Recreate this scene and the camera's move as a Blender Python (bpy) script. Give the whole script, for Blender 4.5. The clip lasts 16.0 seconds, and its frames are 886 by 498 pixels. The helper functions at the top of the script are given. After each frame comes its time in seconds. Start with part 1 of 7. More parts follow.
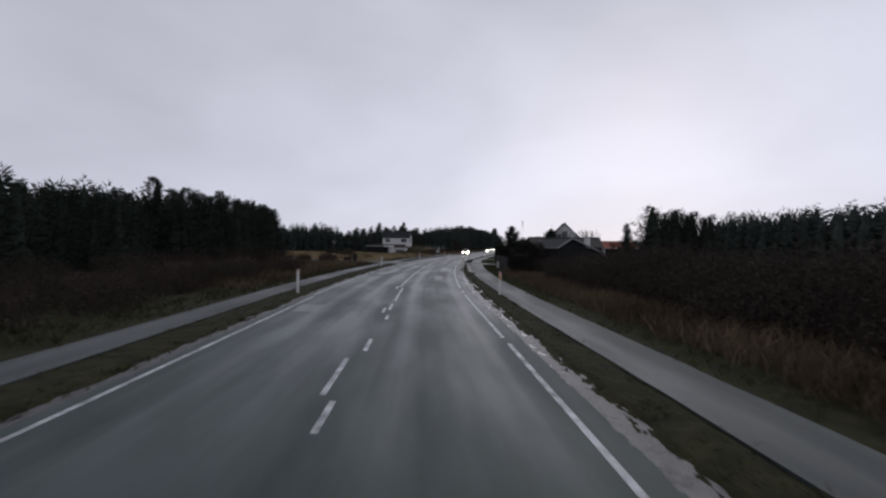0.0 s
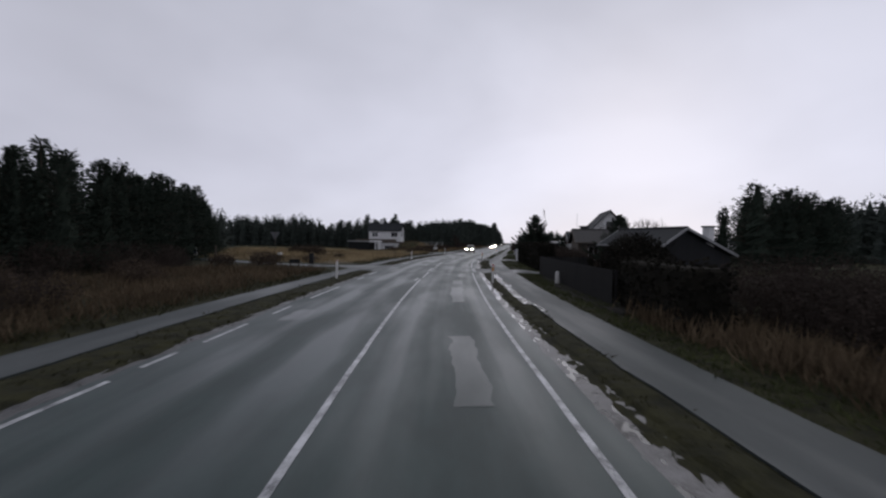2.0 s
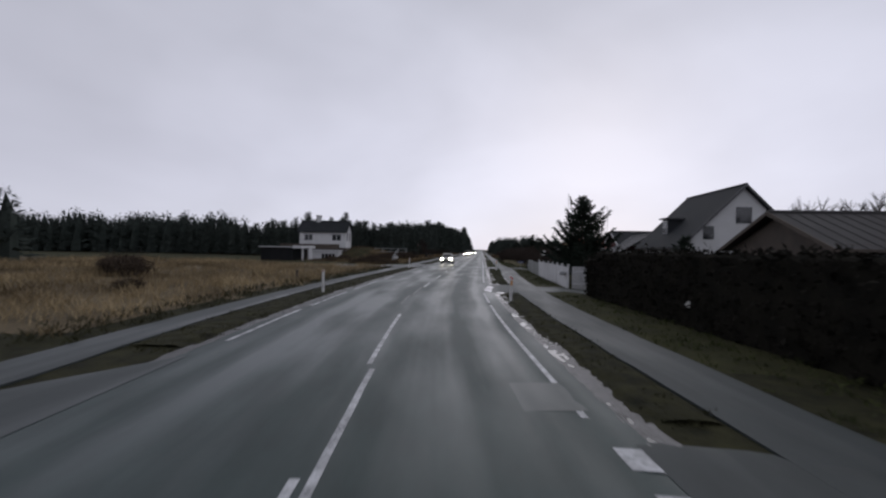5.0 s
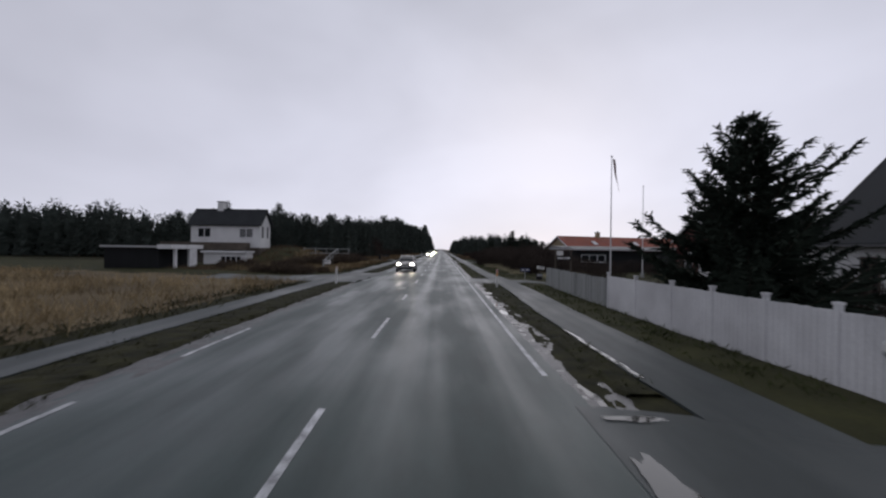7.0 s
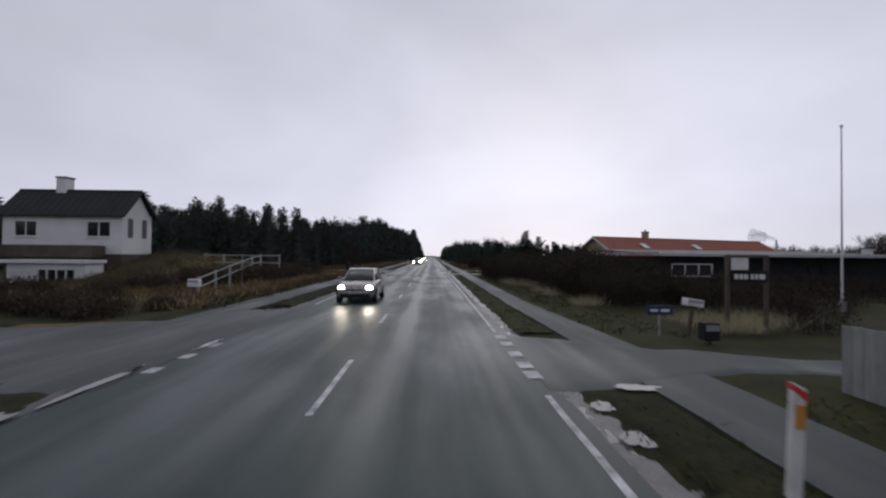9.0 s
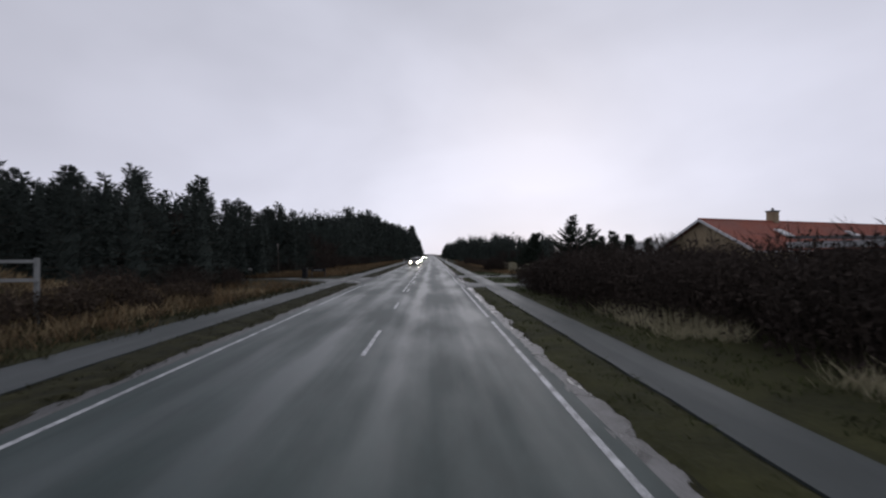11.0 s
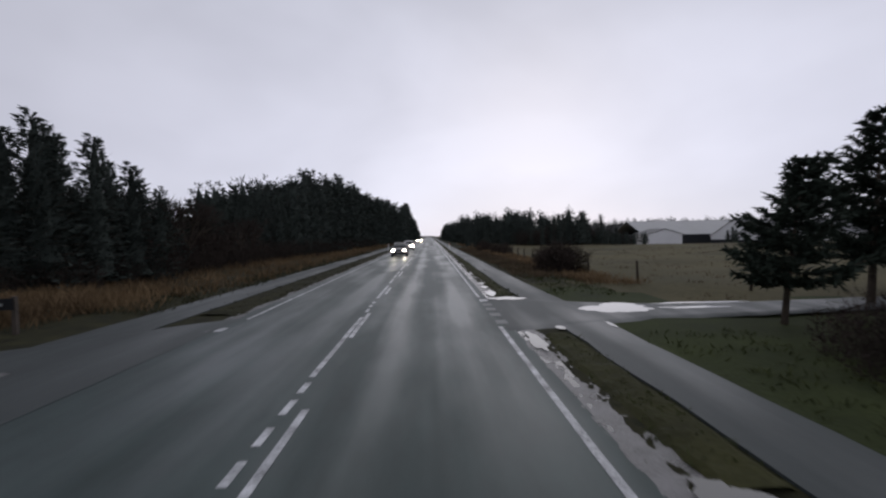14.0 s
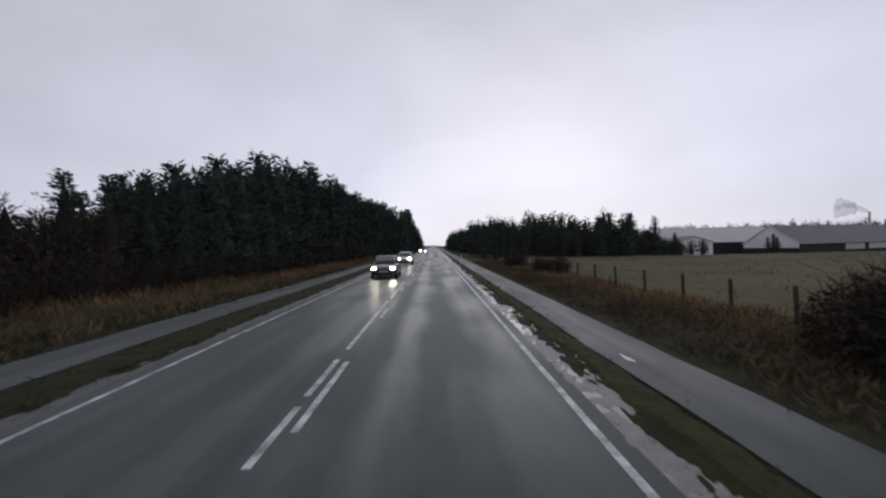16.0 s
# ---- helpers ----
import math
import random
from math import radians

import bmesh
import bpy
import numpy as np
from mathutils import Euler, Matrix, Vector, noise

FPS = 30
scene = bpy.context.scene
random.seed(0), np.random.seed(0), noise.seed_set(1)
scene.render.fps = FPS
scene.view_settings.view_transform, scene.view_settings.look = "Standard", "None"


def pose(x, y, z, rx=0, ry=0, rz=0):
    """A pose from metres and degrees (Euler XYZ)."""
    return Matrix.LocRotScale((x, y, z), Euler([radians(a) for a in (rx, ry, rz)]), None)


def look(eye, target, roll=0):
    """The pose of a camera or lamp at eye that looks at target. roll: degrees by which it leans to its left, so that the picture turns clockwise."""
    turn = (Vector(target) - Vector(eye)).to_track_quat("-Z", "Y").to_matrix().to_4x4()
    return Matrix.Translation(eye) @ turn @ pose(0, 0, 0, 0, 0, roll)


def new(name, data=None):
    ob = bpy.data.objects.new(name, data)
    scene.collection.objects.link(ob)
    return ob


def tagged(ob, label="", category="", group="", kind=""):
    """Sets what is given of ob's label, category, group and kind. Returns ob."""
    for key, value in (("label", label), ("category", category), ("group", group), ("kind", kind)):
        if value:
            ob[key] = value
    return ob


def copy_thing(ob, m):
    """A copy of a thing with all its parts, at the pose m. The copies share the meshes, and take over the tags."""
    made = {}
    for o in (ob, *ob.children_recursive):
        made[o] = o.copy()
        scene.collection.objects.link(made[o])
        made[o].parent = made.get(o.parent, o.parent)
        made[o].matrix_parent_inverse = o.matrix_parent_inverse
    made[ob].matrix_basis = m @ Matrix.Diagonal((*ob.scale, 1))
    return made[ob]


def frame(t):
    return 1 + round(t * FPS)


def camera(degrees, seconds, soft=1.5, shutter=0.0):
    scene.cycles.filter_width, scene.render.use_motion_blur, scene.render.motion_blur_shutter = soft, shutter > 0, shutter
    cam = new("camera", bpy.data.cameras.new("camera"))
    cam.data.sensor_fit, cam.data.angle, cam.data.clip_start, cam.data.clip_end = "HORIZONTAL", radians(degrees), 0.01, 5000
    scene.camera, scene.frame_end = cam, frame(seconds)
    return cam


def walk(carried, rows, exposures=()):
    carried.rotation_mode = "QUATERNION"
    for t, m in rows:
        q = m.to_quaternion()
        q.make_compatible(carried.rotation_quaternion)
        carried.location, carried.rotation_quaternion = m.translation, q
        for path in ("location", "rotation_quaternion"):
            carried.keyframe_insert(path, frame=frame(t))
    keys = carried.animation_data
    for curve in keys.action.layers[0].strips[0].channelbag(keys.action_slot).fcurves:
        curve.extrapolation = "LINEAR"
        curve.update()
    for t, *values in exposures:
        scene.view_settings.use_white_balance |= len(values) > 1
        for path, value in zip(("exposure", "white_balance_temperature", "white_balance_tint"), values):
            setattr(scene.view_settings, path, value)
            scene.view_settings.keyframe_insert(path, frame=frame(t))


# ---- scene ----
cam = camera(92.0, 16.0, soft=2.3, shutter=0.18)
PATH = [
    (0.0, (13.295, 12.160, 2.169), (11.449, 21.988, 2.108), 0.72),
    (0.5, (12.118, 17.419, 2.164), (10.285, 27.249, 2.070), 0.71),
    (1.0, (10.822, 22.653, 2.142), (9.006, 32.486, 1.976), 0.71),
    (1.5, (9.604, 27.875, 2.162), (7.827, 37.714, 1.989), 0.70),
    (2.0, (8.551, 33.021, 2.173), (6.820, 42.868, 2.006), 0.93),
    (2.5, (7.640, 38.076, 2.149), (5.991, 47.938, 1.999), 0.69),
    (3.0, (6.740, 43.187, 2.135), (5.191, 53.065, 1.959), -0.10),
    (3.5, (5.891, 48.325, 2.127), (4.426, 58.216, 2.031), 0.23),
    (4.0, (5.048, 53.489, 2.135), (3.743, 63.403, 2.084), 0.09),
    (6.3, (1.737, 77.303, 2.129), (1.529, 87.300, 2.177), 0.72),
    (6.5, (1.664, 79.389, 2.132), (1.565, 89.388, 2.066), 0.29),
    (7.0, (1.610, 84.613, 2.142), (1.638, 94.613, 2.147), 0.78),
    (7.5, (1.612, 89.831, 2.143), (1.684, 99.830, 2.042), 0.90),
    (8.0, (1.617, 95.046, 2.107), (1.809, 105.044, 2.050), 0.45),
    (8.5, (1.624, 100.231, 2.108), (1.847, 110.228, 2.120), 0.27),
    (9.0, (1.595, 105.404, 2.117), (1.853, 115.399, 2.275), 0.56),
    (9.2, (1.602, 107.463, 2.117), (1.818, 117.458, 2.325), -0.37),
    (11.5, (1.489, 130.637, 2.148), (1.760, 140.633, 2.163), -0.21),
    (12.0, (1.489, 135.521, 2.133), (1.795, 145.516, 2.046), 0.03),
    (12.5, (1.542, 140.385, 2.166), (1.862, 150.380, 2.116), -0.61),
    (13.0, (1.633, 145.176, 2.176), (1.972, 155.170, 2.080), -0.64),
    (13.5, (1.720, 149.850, 2.205), (2.075, 159.837, 1.842), -1.50),
    (14.0, (1.721, 154.500, 2.215), (2.014, 164.490, 1.899), -1.00),
    (14.5, (1.654, 159.151, 2.139), (1.940, 169.135, 1.656), -0.90),
    (15.0, (1.615, 163.796, 2.190), (1.810, 173.793, 2.025), -1.77),
    (15.5, (1.615, 168.558, 2.150), (1.751, 178.555, 1.958), -1.03),
    (16.0, (1.626, 173.339, 2.128), (1.828, 183.337, 2.039), -1.25),
]
walk(cam, [(t, look(eye, target, roll)) for t, eye, target, roll in PATH],
     exposures=((0.0, 0.01), (4.0, 0.02), (9.0, 0.06), (16.0, 0.07)))

# ---------------------------------------------------------------- light
# bright overcast winter afternoon: an even cloud deck, a little brighter low ahead
world = bpy.data.worlds.new("overcast_sky")
scene.world = world
world.use_nodes = True
wn, wl = world.node_tree.nodes, world.node_tree.links
wn.clear()


def wnode(kind, **values):
    n = wn.new(kind)
    for k, v in values.items():
        n.inputs[k].default_value = v
    return n


w_out = wn.new("ShaderNodeOutputWorld")
w_sky = wn.new("ShaderNodeTexSky")
w_sky.sky_type = "NISHITA"
w_sky.sun_disc = False
w_sky.sun_elevation = radians(17)
w_sky.sun_rotation = radians(14)
w_bg_sky = wnode("ShaderNodeBackground", Strength=0.05)
wl.new(w_sky.outputs[0], w_bg_sky.inputs[0])
w_co = wn.new("ShaderNodeTexCoord")
w_map = wn.new("ShaderNodeMapping")
w_map.inputs["Scale"].default_value = (1.0, 0.9, 2.0)
w_map.inputs["Rotation"].default_value = (0.1, 0.25, 0.4)
wl.new(w_co.outputs["Generated"], w_map.inputs[0])
w_cloud = wnode("ShaderNodeTexNoise", Scale=1.7, Detail=4.0, Roughness=0.45, Distortion=0.2)
wl.new(w_map.outputs[0], w_cloud.inputs["Vector"])
w_ramp = wn.new("ShaderNodeValToRGB")
w_ramp.color_ramp.elements[0].position, w_ramp.color_ramp.elements[0].color = 0.32, (0.84, 0.84, 0.85, 1)
w_ramp.color_ramp.elements[1].position, w_ramp.color_ramp.elements[1].color = 0.68, (1.10, 1.10, 1.11, 1)
wl.new(w_cloud.outputs["Fac"], w_ramp.inputs[0])
w_sep = wn.new("ShaderNodeSeparateXYZ")
wl.new(w_co.outputs["Generated"], w_sep.inputs[0])
w_high = wn.new("ShaderNodeValToRGB")
for p, c in ((0.0, (0.74, 0.75, 0.87)), (0.12, (0.74, 0.745, 0.87)), (0.30, (0.66, 0.665, 0.77)), (0.6, (0.52, 0.53, 0.61))):
    e = w_high.color_ramp.elements.new(p) if p not in (0.0,) else w_high.color_ramp.elements[0]
    e.position, e.color = p, (*c, 1)
w_high.color_ramp.elements[-1].color = (0.40, 0.41, 0.46, 1)
wl.new(w_sep.outputs["Z"], w_high.inputs[0])
w_mul = wn.new("ShaderNodeMix")
w_mul.data_type, w_mul.blend_type = "RGBA", "MULTIPLY"
w_mul.inputs["Factor"].default_value = 1.0
wl.new(w_high.outputs[0], w_mul.inputs["A"])
wl.new(w_ramp.outputs[0], w_mul.inputs["B"])
w_dot = wn.new("ShaderNodeVectorMath")
w_dot.operation = "DOT_PRODUCT"
w_dot.inputs[1].default_value = Vector((0.23, 0.93, 0.28)).normalized()
wl.new(w_co.outputs["Generated"], w_dot.inputs[0])
w_thin = wnode("ShaderNodeMapRange")
for k, v in (("From Min", 0.55), ("From Max", 1.0), ("To Min", 0.87), ("To Max", 1.04)):
    w_thin.inputs[k].default_value = v
wl.new(w_dot.outputs["Value"], w_thin.inputs["Value"])
w_bg = wn.new("ShaderNodeBackground")
wl.new(w_mul.outputs["Result"], w_bg.inputs[0])
wl.new(w_thin.outputs[0], w_bg.inputs["Strength"])
w_mix = wnode("ShaderNodeMixShader", Fac=0.93)
wl.new(w_bg_sky.outputs[0], w_mix.inputs[1])
wl.new(w_bg.outputs[0], w_mix.inputs[2])
wl.new(w_mix.outputs[0], w_out.inputs[0])

sun = new("sun", bpy.data.lights.new("sun", "SUN"))
sun.data.energy, sun.data.angle, sun.data.color = 0.3, radians(70), (1.0, 0.97, 0.93)
sun.matrix_world = look((45, 280, 150), (0, 100, 0))

# ---------------------------------------------------------------- materials


def material(name, dark, light, scale=3.0, fine=40.0, rough=(0.8, 0.95), bump=0.3, metal=0.0, mid=0.5, width=0.3, per_object=0.0, spec=0.5, stretch=(1, 1, 1), coords="world"):
    """A surface whose colour runs between two tones over broad stains and fine grain, with relief."""
    m = bpy.data.materials.new(name)
    m.use_nodes = True
    n, l = m.node_tree.nodes, m.node_tree.links
    b = n["Principled BSDF"]
    if coords == "world":
        src = n.new("ShaderNodeNewGeometry").outputs["Position"]
    else:
        src = n.new("ShaderNodeTexCoord").outputs[coords]
    mp = n.new("ShaderNodeMapping")
    mp.inputs["Scale"].default_value = stretch
    l.new(src, mp.inputs[0])
    big, small = n.new("ShaderNodeTexNoise"), n.new("ShaderNodeTexNoise")
    big.inputs["Scale"].default_value, big.inputs["Detail"].default_value = scale, 4
    small.inputs["Scale"].default_value, small.inputs["Detail"].default_value = fine, 3
    l.new(mp.outputs[0], big.inputs["Vector"])
    l.new(mp.outputs[0], small.inputs["Vector"])
    add = n.new("ShaderNodeMath")
    add.operation = "MULTIPLY_ADD"
    l.new(small.outputs["Fac"], add.inputs[0])
    add.inputs[1].default_value = 0.5
    l.new(big.outputs["Fac"], add.inputs[2])
    level = add.outputs[0]
    if per_object:
        info, more = n.new("ShaderNodeObjectInfo"), n.new("ShaderNodeMath")
        more.operation = "MULTIPLY_ADD"
        l.new(info.outputs["Random"], more.inputs[0])
        more.inputs[1].default_value = per_object
        l.new(level, more.inputs[2])
        level = more.outputs[0]
    rng = n.new("ShaderNodeMapRange")
    rng.inputs["From Min"].default_value, rng.inputs["From Max"].default_value = 0.25 + mid - width, 0.25 + mid + width
    l.new(level, rng.inputs["Value"])
    mix = n.new("ShaderNodeMix")
    mix.data_type = "RGBA"
    mix.inputs["A"].default_value, mix.inputs["B"].default_value = (*dark, 1), (*light, 1)
    l.new(rng.outputs[0], mix.inputs["Factor"])
    l.new(mix.outputs["Result"], b.inputs["Base Color"])
    rr = n.new("ShaderNodeMapRange")
    rr.inputs["From Min"].default_value, rr.inputs["From Max"].default_value = 0.3, 0.7
    rr.inputs["To Min"].default_value, rr.inputs["To Max"].default_value = rough
    l.new(big.outputs["Fac"], rr.inputs["Value"])
    l.new(rr.outputs[0], b.inputs["Roughness"])
    b.inputs["Metallic"].default_value = metal
    b.inputs["Specular IOR Level"].default_value = spec
    if bump:
        bp = n.new("ShaderNodeBump")
        bp.inputs["Strength"].default_value, bp.inputs["Distance"].default_value = bump, 0.02
        l.new(small.outputs["Fac"], bp.inputs["Height"])
        l.new(bp.outputs[0], b.inputs["Normal"])
    return m


def wet_asphalt(name, dark, light, dry, wet, wet_mid=0.5, spec=0.36, tracks=()):
    """Rain-wet asphalt. The UV map holds metres across and along; the wheel tracks lie polished and wetter than the rest."""
    m = bpy.data.materials.new(name)
    m.use_nodes = True
    n, l = m.node_tree.nodes, m.node_tree.links
    b = n["Principled BSDF"]
    uv = n.new("ShaderNodeTexCoord").outputs["UV"]

    def noise_at(scale, stretch, detail=4.0, rough=0.5):
        mp, t = n.new("ShaderNodeMapping"), n.new("ShaderNodeTexNoise")
        mp.inputs["Scale"].default_value = stretch
        t.inputs["Scale"].default_value, t.inputs["Detail"].default_value = scale, detail
        t.inputs["Roughness"].default_value = rough
        l.new(uv, mp.inputs[0])
        l.new(mp.outputs[0], t.inputs["Vector"])
        return t.outputs["Fac"]

    def math_node(op, a, c, d=None):
        q = n.new("ShaderNodeMath")
        q.operation = op
        for i, v in enumerate((a, c, d)):
            if v is None:
                continue
            if isinstance(v, (int, float)):
                q.inputs[i].default_value = v
            else:
                l.new(v, q.inputs[i])
        return q.outputs[0]

    def ranged(value, lo, hi, to_lo=0.0, to_hi=1.0):
        q = n.new("ShaderNodeMapRange")
        for k, v in (("From Min", lo), ("From Max", hi), ("To Min", to_lo), ("To Max", to_hi)):
            q.inputs[k].default_value = v
        l.new(value, q.inputs["Value"])
        return q.outputs[0]

    streak = noise_at(1.0, (1.5, 0.02, 1), 3)
    blot = noise_at(0.7, (1, 0.24, 1), 6)
    worn = noise_at(3.2, (1, 0.35, 1), 5, 0.6)
    grain = noise_at(90.0, (1, 1, 1), 2)
    sheen = math_node("MULTIPLY_ADD", streak, 0.40, math_node("MULTIPLY", blot, 0.60))
    if tracks:
        sep = n.new("ShaderNodeSeparateXYZ")
        l.new(uv, sep.inputs[0])
        wander = math_node("MULTIPLY_ADD", noise_at(0.09, (0, 1, 1), 2), 0.5, sep.outputs["X"])
        total = None
        for d, half in tracks:
            off_line = math_node("ABSOLUTE", math_node("SUBTRACT", wander, d + 0.25), 0)
            band = ranged(off_line, half, half * 0.15)
            total = band if total is None else math_node("MAXIMUM", total, band)
        sheen = math_node("MULTIPLY_ADD", total, 0.10, math_node("SUBTRACT", sheen, 0.035))
    film = ranged(sheen, wet_mid - 0.10, wet_mid + 0.10)
    tone = math_node("MULTIPLY_ADD", grain, 0.35, math_node("MULTIPLY_ADD", worn, 0.35, math_node("MULTIPLY", blot, 0.3)))
    mix = n.new("ShaderNodeMix")
    mix.data_type = "RGBA"
    mix.inputs["A"].default_value, mix.inputs["B"].default_value = (*dark, 1), (*light, 1)
    l.new(ranged(tone, 0.36, 0.64), mix.inputs["Factor"])
    l.new(mix.outputs["Result"], b.inputs["Base Color"])
    l.new(math_node("MULTIPLY_ADD", worn, 0.06, ranged(film, 0.0, 1.0, dry - 0.03, wet - 0.03)), b.inputs["Roughness"])
    b.inputs["Specular IOR Level"].default_value = spec
    bp = n.new("ShaderNodeBump")
    bp.inputs["Strength"].default_value, bp.inputs["Distance"].default_value = 0.3, 0.004
    l.new(math_node("MULTIPLY_ADD", worn, 0.5, grain), bp.inputs["Height"])
    l.new(bp.outputs[0], b.inputs["Normal"])
    return m


def glow(name, colour, strength):
    m = bpy.data.materials.new(name)
    m.use_nodes = True
    b = m.node_tree.nodes["Principled BSDF"]
    b.inputs["Base Color"].default_value = (0.8, 0.8, 0.8, 1)
    b.inputs["Emission Color"].default_value = (*colour, 1)
    b.inputs["Emission Strength"].default_value = strength
    return m


def glossy(name, colour, rough, metal=0.0, spec=0.5, coat=0.0):
    m = material(name, tuple(c * 0.85 for c in colour), colour, 1.5, 60, (rough * 0.8, rough * 1.2 + 0.01), 0.02, metal, spec=spec)
    m.node_tree.nodes["Principled BSDF"].inputs["Coat Weight"].default_value = coat
    return m


ASPHALT = wet_asphalt("wet_asphalt", (0.010, 0.0215, 0.0205), (0.034, 0.057, 0.054), 0.55, 0.34, spec=0.34, tracks=((0.85, 0.42), (2.75, 0.5), (-1.0, 0.5), (-2.3, 0.45)))
ASPHALT_PATH = wet_asphalt("wet_path_asphalt", (0.022, 0.029, 0.0295), (0.047, 0.057, 0.058), 0.60, 0.40, 0.55)
PATCH = wet_asphalt("asphalt_repair", (0.022, 0.033, 0.0325), (0.048, 0.064, 0.062), 0.42, 0.28, 0.5)
PAINT = material("worn_road_paint", (0.05, 0.055, 0.06), (0.60, 0.61, 0.63), 2.6, 30, (0.35, 0.6), 0.1, mid=0.46, width=0.2)
GHOST = material("paint_worn_almost_away", (0.022, 0.034, 0.034), (0.17, 0.18, 0.185), 1.6, 26, (0.4, 0.6), 0.1, mid=0.56, width=0.2)
WATER = material("puddle_water", (0.03, 0.03, 0.028), (0.05, 0.05, 0.045), 2, 9, (0.02, 0.06), 0.015, spec=0.8)
MUD = material("wet_mud_and_gravel", (0.034, 0.032, 0.031), (0.21, 0.205, 0.205), 2.2, 38, (0.14, 0.6), 1.0, mid=0.5, width=0.17)
MUD_DARK = material("dark_gravel_edge", (0.030, 0.030, 0.030), (0.115, 0.114, 0.115), 2.2, 38, (0.3, 0.7), 1.0, mid=0.52, width=0.18)
GRASS_VERGE = material("winter_verge_grass", (0.010, 0.0105, 0.005), (0.041, 0.040, 0.018), 2.2, 26, (0.9, 1.0), 1.0, spec=0.15, width=0.22)
GRASS_DRY = material("bleached_dune_grass", (0.050, 0.038, 0.023), (0.21, 0.165, 0.10), 0.22, 5, (0.9, 1.0), 0.9, spec=0.15)
GRASS_GREEN = material("pasture_grass", (0.040, 0.038, 0.017), (0.118, 0.102, 0.053), 0.10, 5, (0.9, 1.0), 0.8, spec=0.15)
BLADE_OLIVE = material("olive_blades", (0.022, 0.028, 0.009), (0.070, 0.080, 0.030), 0.8, 8, (0.8, 0.95), 0, spec=0.2)
GRASS_OLIVE = material("olive_winter_grass", (0.018, 0.019, 0.008), (0.055, 0.055, 0.022), 0.9, 14, (0.9, 1.0), 0.9, spec=0.15)
GRASS_LAWN = material("wet_green_lawn", (0.016, 0.0225, 0.007), (0.048, 0.060, 0.020), 0.6, 14, (0.9, 1.0), 0.9, spec=0.15)
BLADE_VERGE = material("verge_blades", (0.018, 0.018, 0.008), (0.056, 0.055, 0.025), 0.8, 8, (0.8, 0.95), 0, spec=0.2)
BLADE_DRY = material("straw_blades", (0.085, 0.062, 0.036), (0.43, 0.335, 0.195), 0.16, 5, (0.85, 1.0), 0, spec=0.1, width=0.2)
BLADE_TAN = material("tan_grass_blades", (0.055, 0.037, 0.021), (0.26, 0.178, 0.098), 0.25, 6, (0.85, 1.0), 0, spec=0.1)
BLADE_RUST = material("rusty_grass_blades", (0.038, 0.028, 0.018), (0.160, 0.119, 0.076), 0.25, 6, (0.85, 1.0), 0, spec=0.1)
BLADE_PALE = material("pale_reed_blades", (0.20, 0.18, 0.105), (0.52, 0.47, 0.32), 0.6, 9, (0.8, 0.95), 0, spec=0.2)
NEEDLE = material("spruce_needles", (0.012, 0.017, 0.013), (0.036, 0.047, 0.036), 0.7, 9, (0.9, 1.0), 0, per_object=0.25, spec=0.06)
# spruce needles again, base colour paled to stand in for haze
HAZED_NEEDLE = material("haze_paled_needles", (0.020, 0.026, 0.023), (0.056, 0.067, 0.059), 0.7, 9, (0.9, 1.0), 0, per_object=0.25, spec=0.06)
BARK = material("dark_bark", (0.028, 0.022, 0.017), (0.085, 0.068, 0.052), 3, 30, (0.85, 0.95), 0.5, spec=0.2)
TWIG = material("bare_twigs", (0.018, 0.0145, 0.013), (0.055, 0.043, 0.036), 1.2, 12, (0.9, 1.0), 0, per_object=0.15, spec=0.08)
BRUSH = material("brown_brush_twigs", (0.030, 0.023, 0.018), (0.088, 0.067, 0.050), 1.2, 12, (0.9, 1.0), 0, per_object=0.2, spec=0.08)
HEDGE = material("hedge_leaf", (0.008, 0.008, 0.007), (0.024, 0.022, 0.017), 1.5, 14, (0.9, 1.0), 0, spec=0.06)
WHITE_WALL = material("whitewashed_wall", (0.50, 0.50, 0.50), (0.68, 0.68, 0.68), 0.5, 20, (0.7, 0.9), 0.25)
WHITE_PAINT = material("white_painted_wood", (0.46, 0.46, 0.47), (0.70, 0.70, 0.71), 0.9, 25, (0.45, 0.7), 0.15)
GREY_WOOD = material("weathered_grey_boards", (0.070, 0.076, 0.076), (0.27, 0.28, 0.275), 1.2, 18, (0.7, 0.9), 0.4, per_object=0.5, stretch=(1, 1, 0.2))
EARTH = material("dark_wet_earth", (0.007, 0.0065, 0.006), (0.026, 0.023, 0.019), 2.5, 30, (0.85, 1.0), 0.9, spec=0.15)
FENCE_DARK = material("dark_stained_fence_boards", (0.007, 0.007, 0.0072), (0.020, 0.0195, 0.0195), 1.2, 20, (0.8, 0.95), 0.3, per_object=0.25, stretch=(1, 1, 0.2), spec=0.15)
BLACK_WOOD = material("black_stained_boards", (0.008, 0.009, 0.010), (0.022, 0.023, 0.025), 1, 22, (0.75, 0.9), 0.3, stretch=(1, 1, 0.2), spec=0.2)
RED_WOOD = material("barn_red_boards", (0.040, 0.008, 0.008), (0.10, 0.019, 0.017), 1, 22, (0.6, 0.8), 0.3, stretch=(1, 1, 0.2))
BROWN_WOOD = material("weathered_brown_wood", (0.035, 0.026, 0.02), (0.11, 0.09, 0.072), 1.5, 25, (0.7, 0.9), 0.4)
ROOF_DARK = material("dark_roof_sheet", (0.014, 0.016, 0.018), (0.036, 0.039, 0.043), 0.8, 22, (0.7, 0.85), 0.3, spec=0.2)
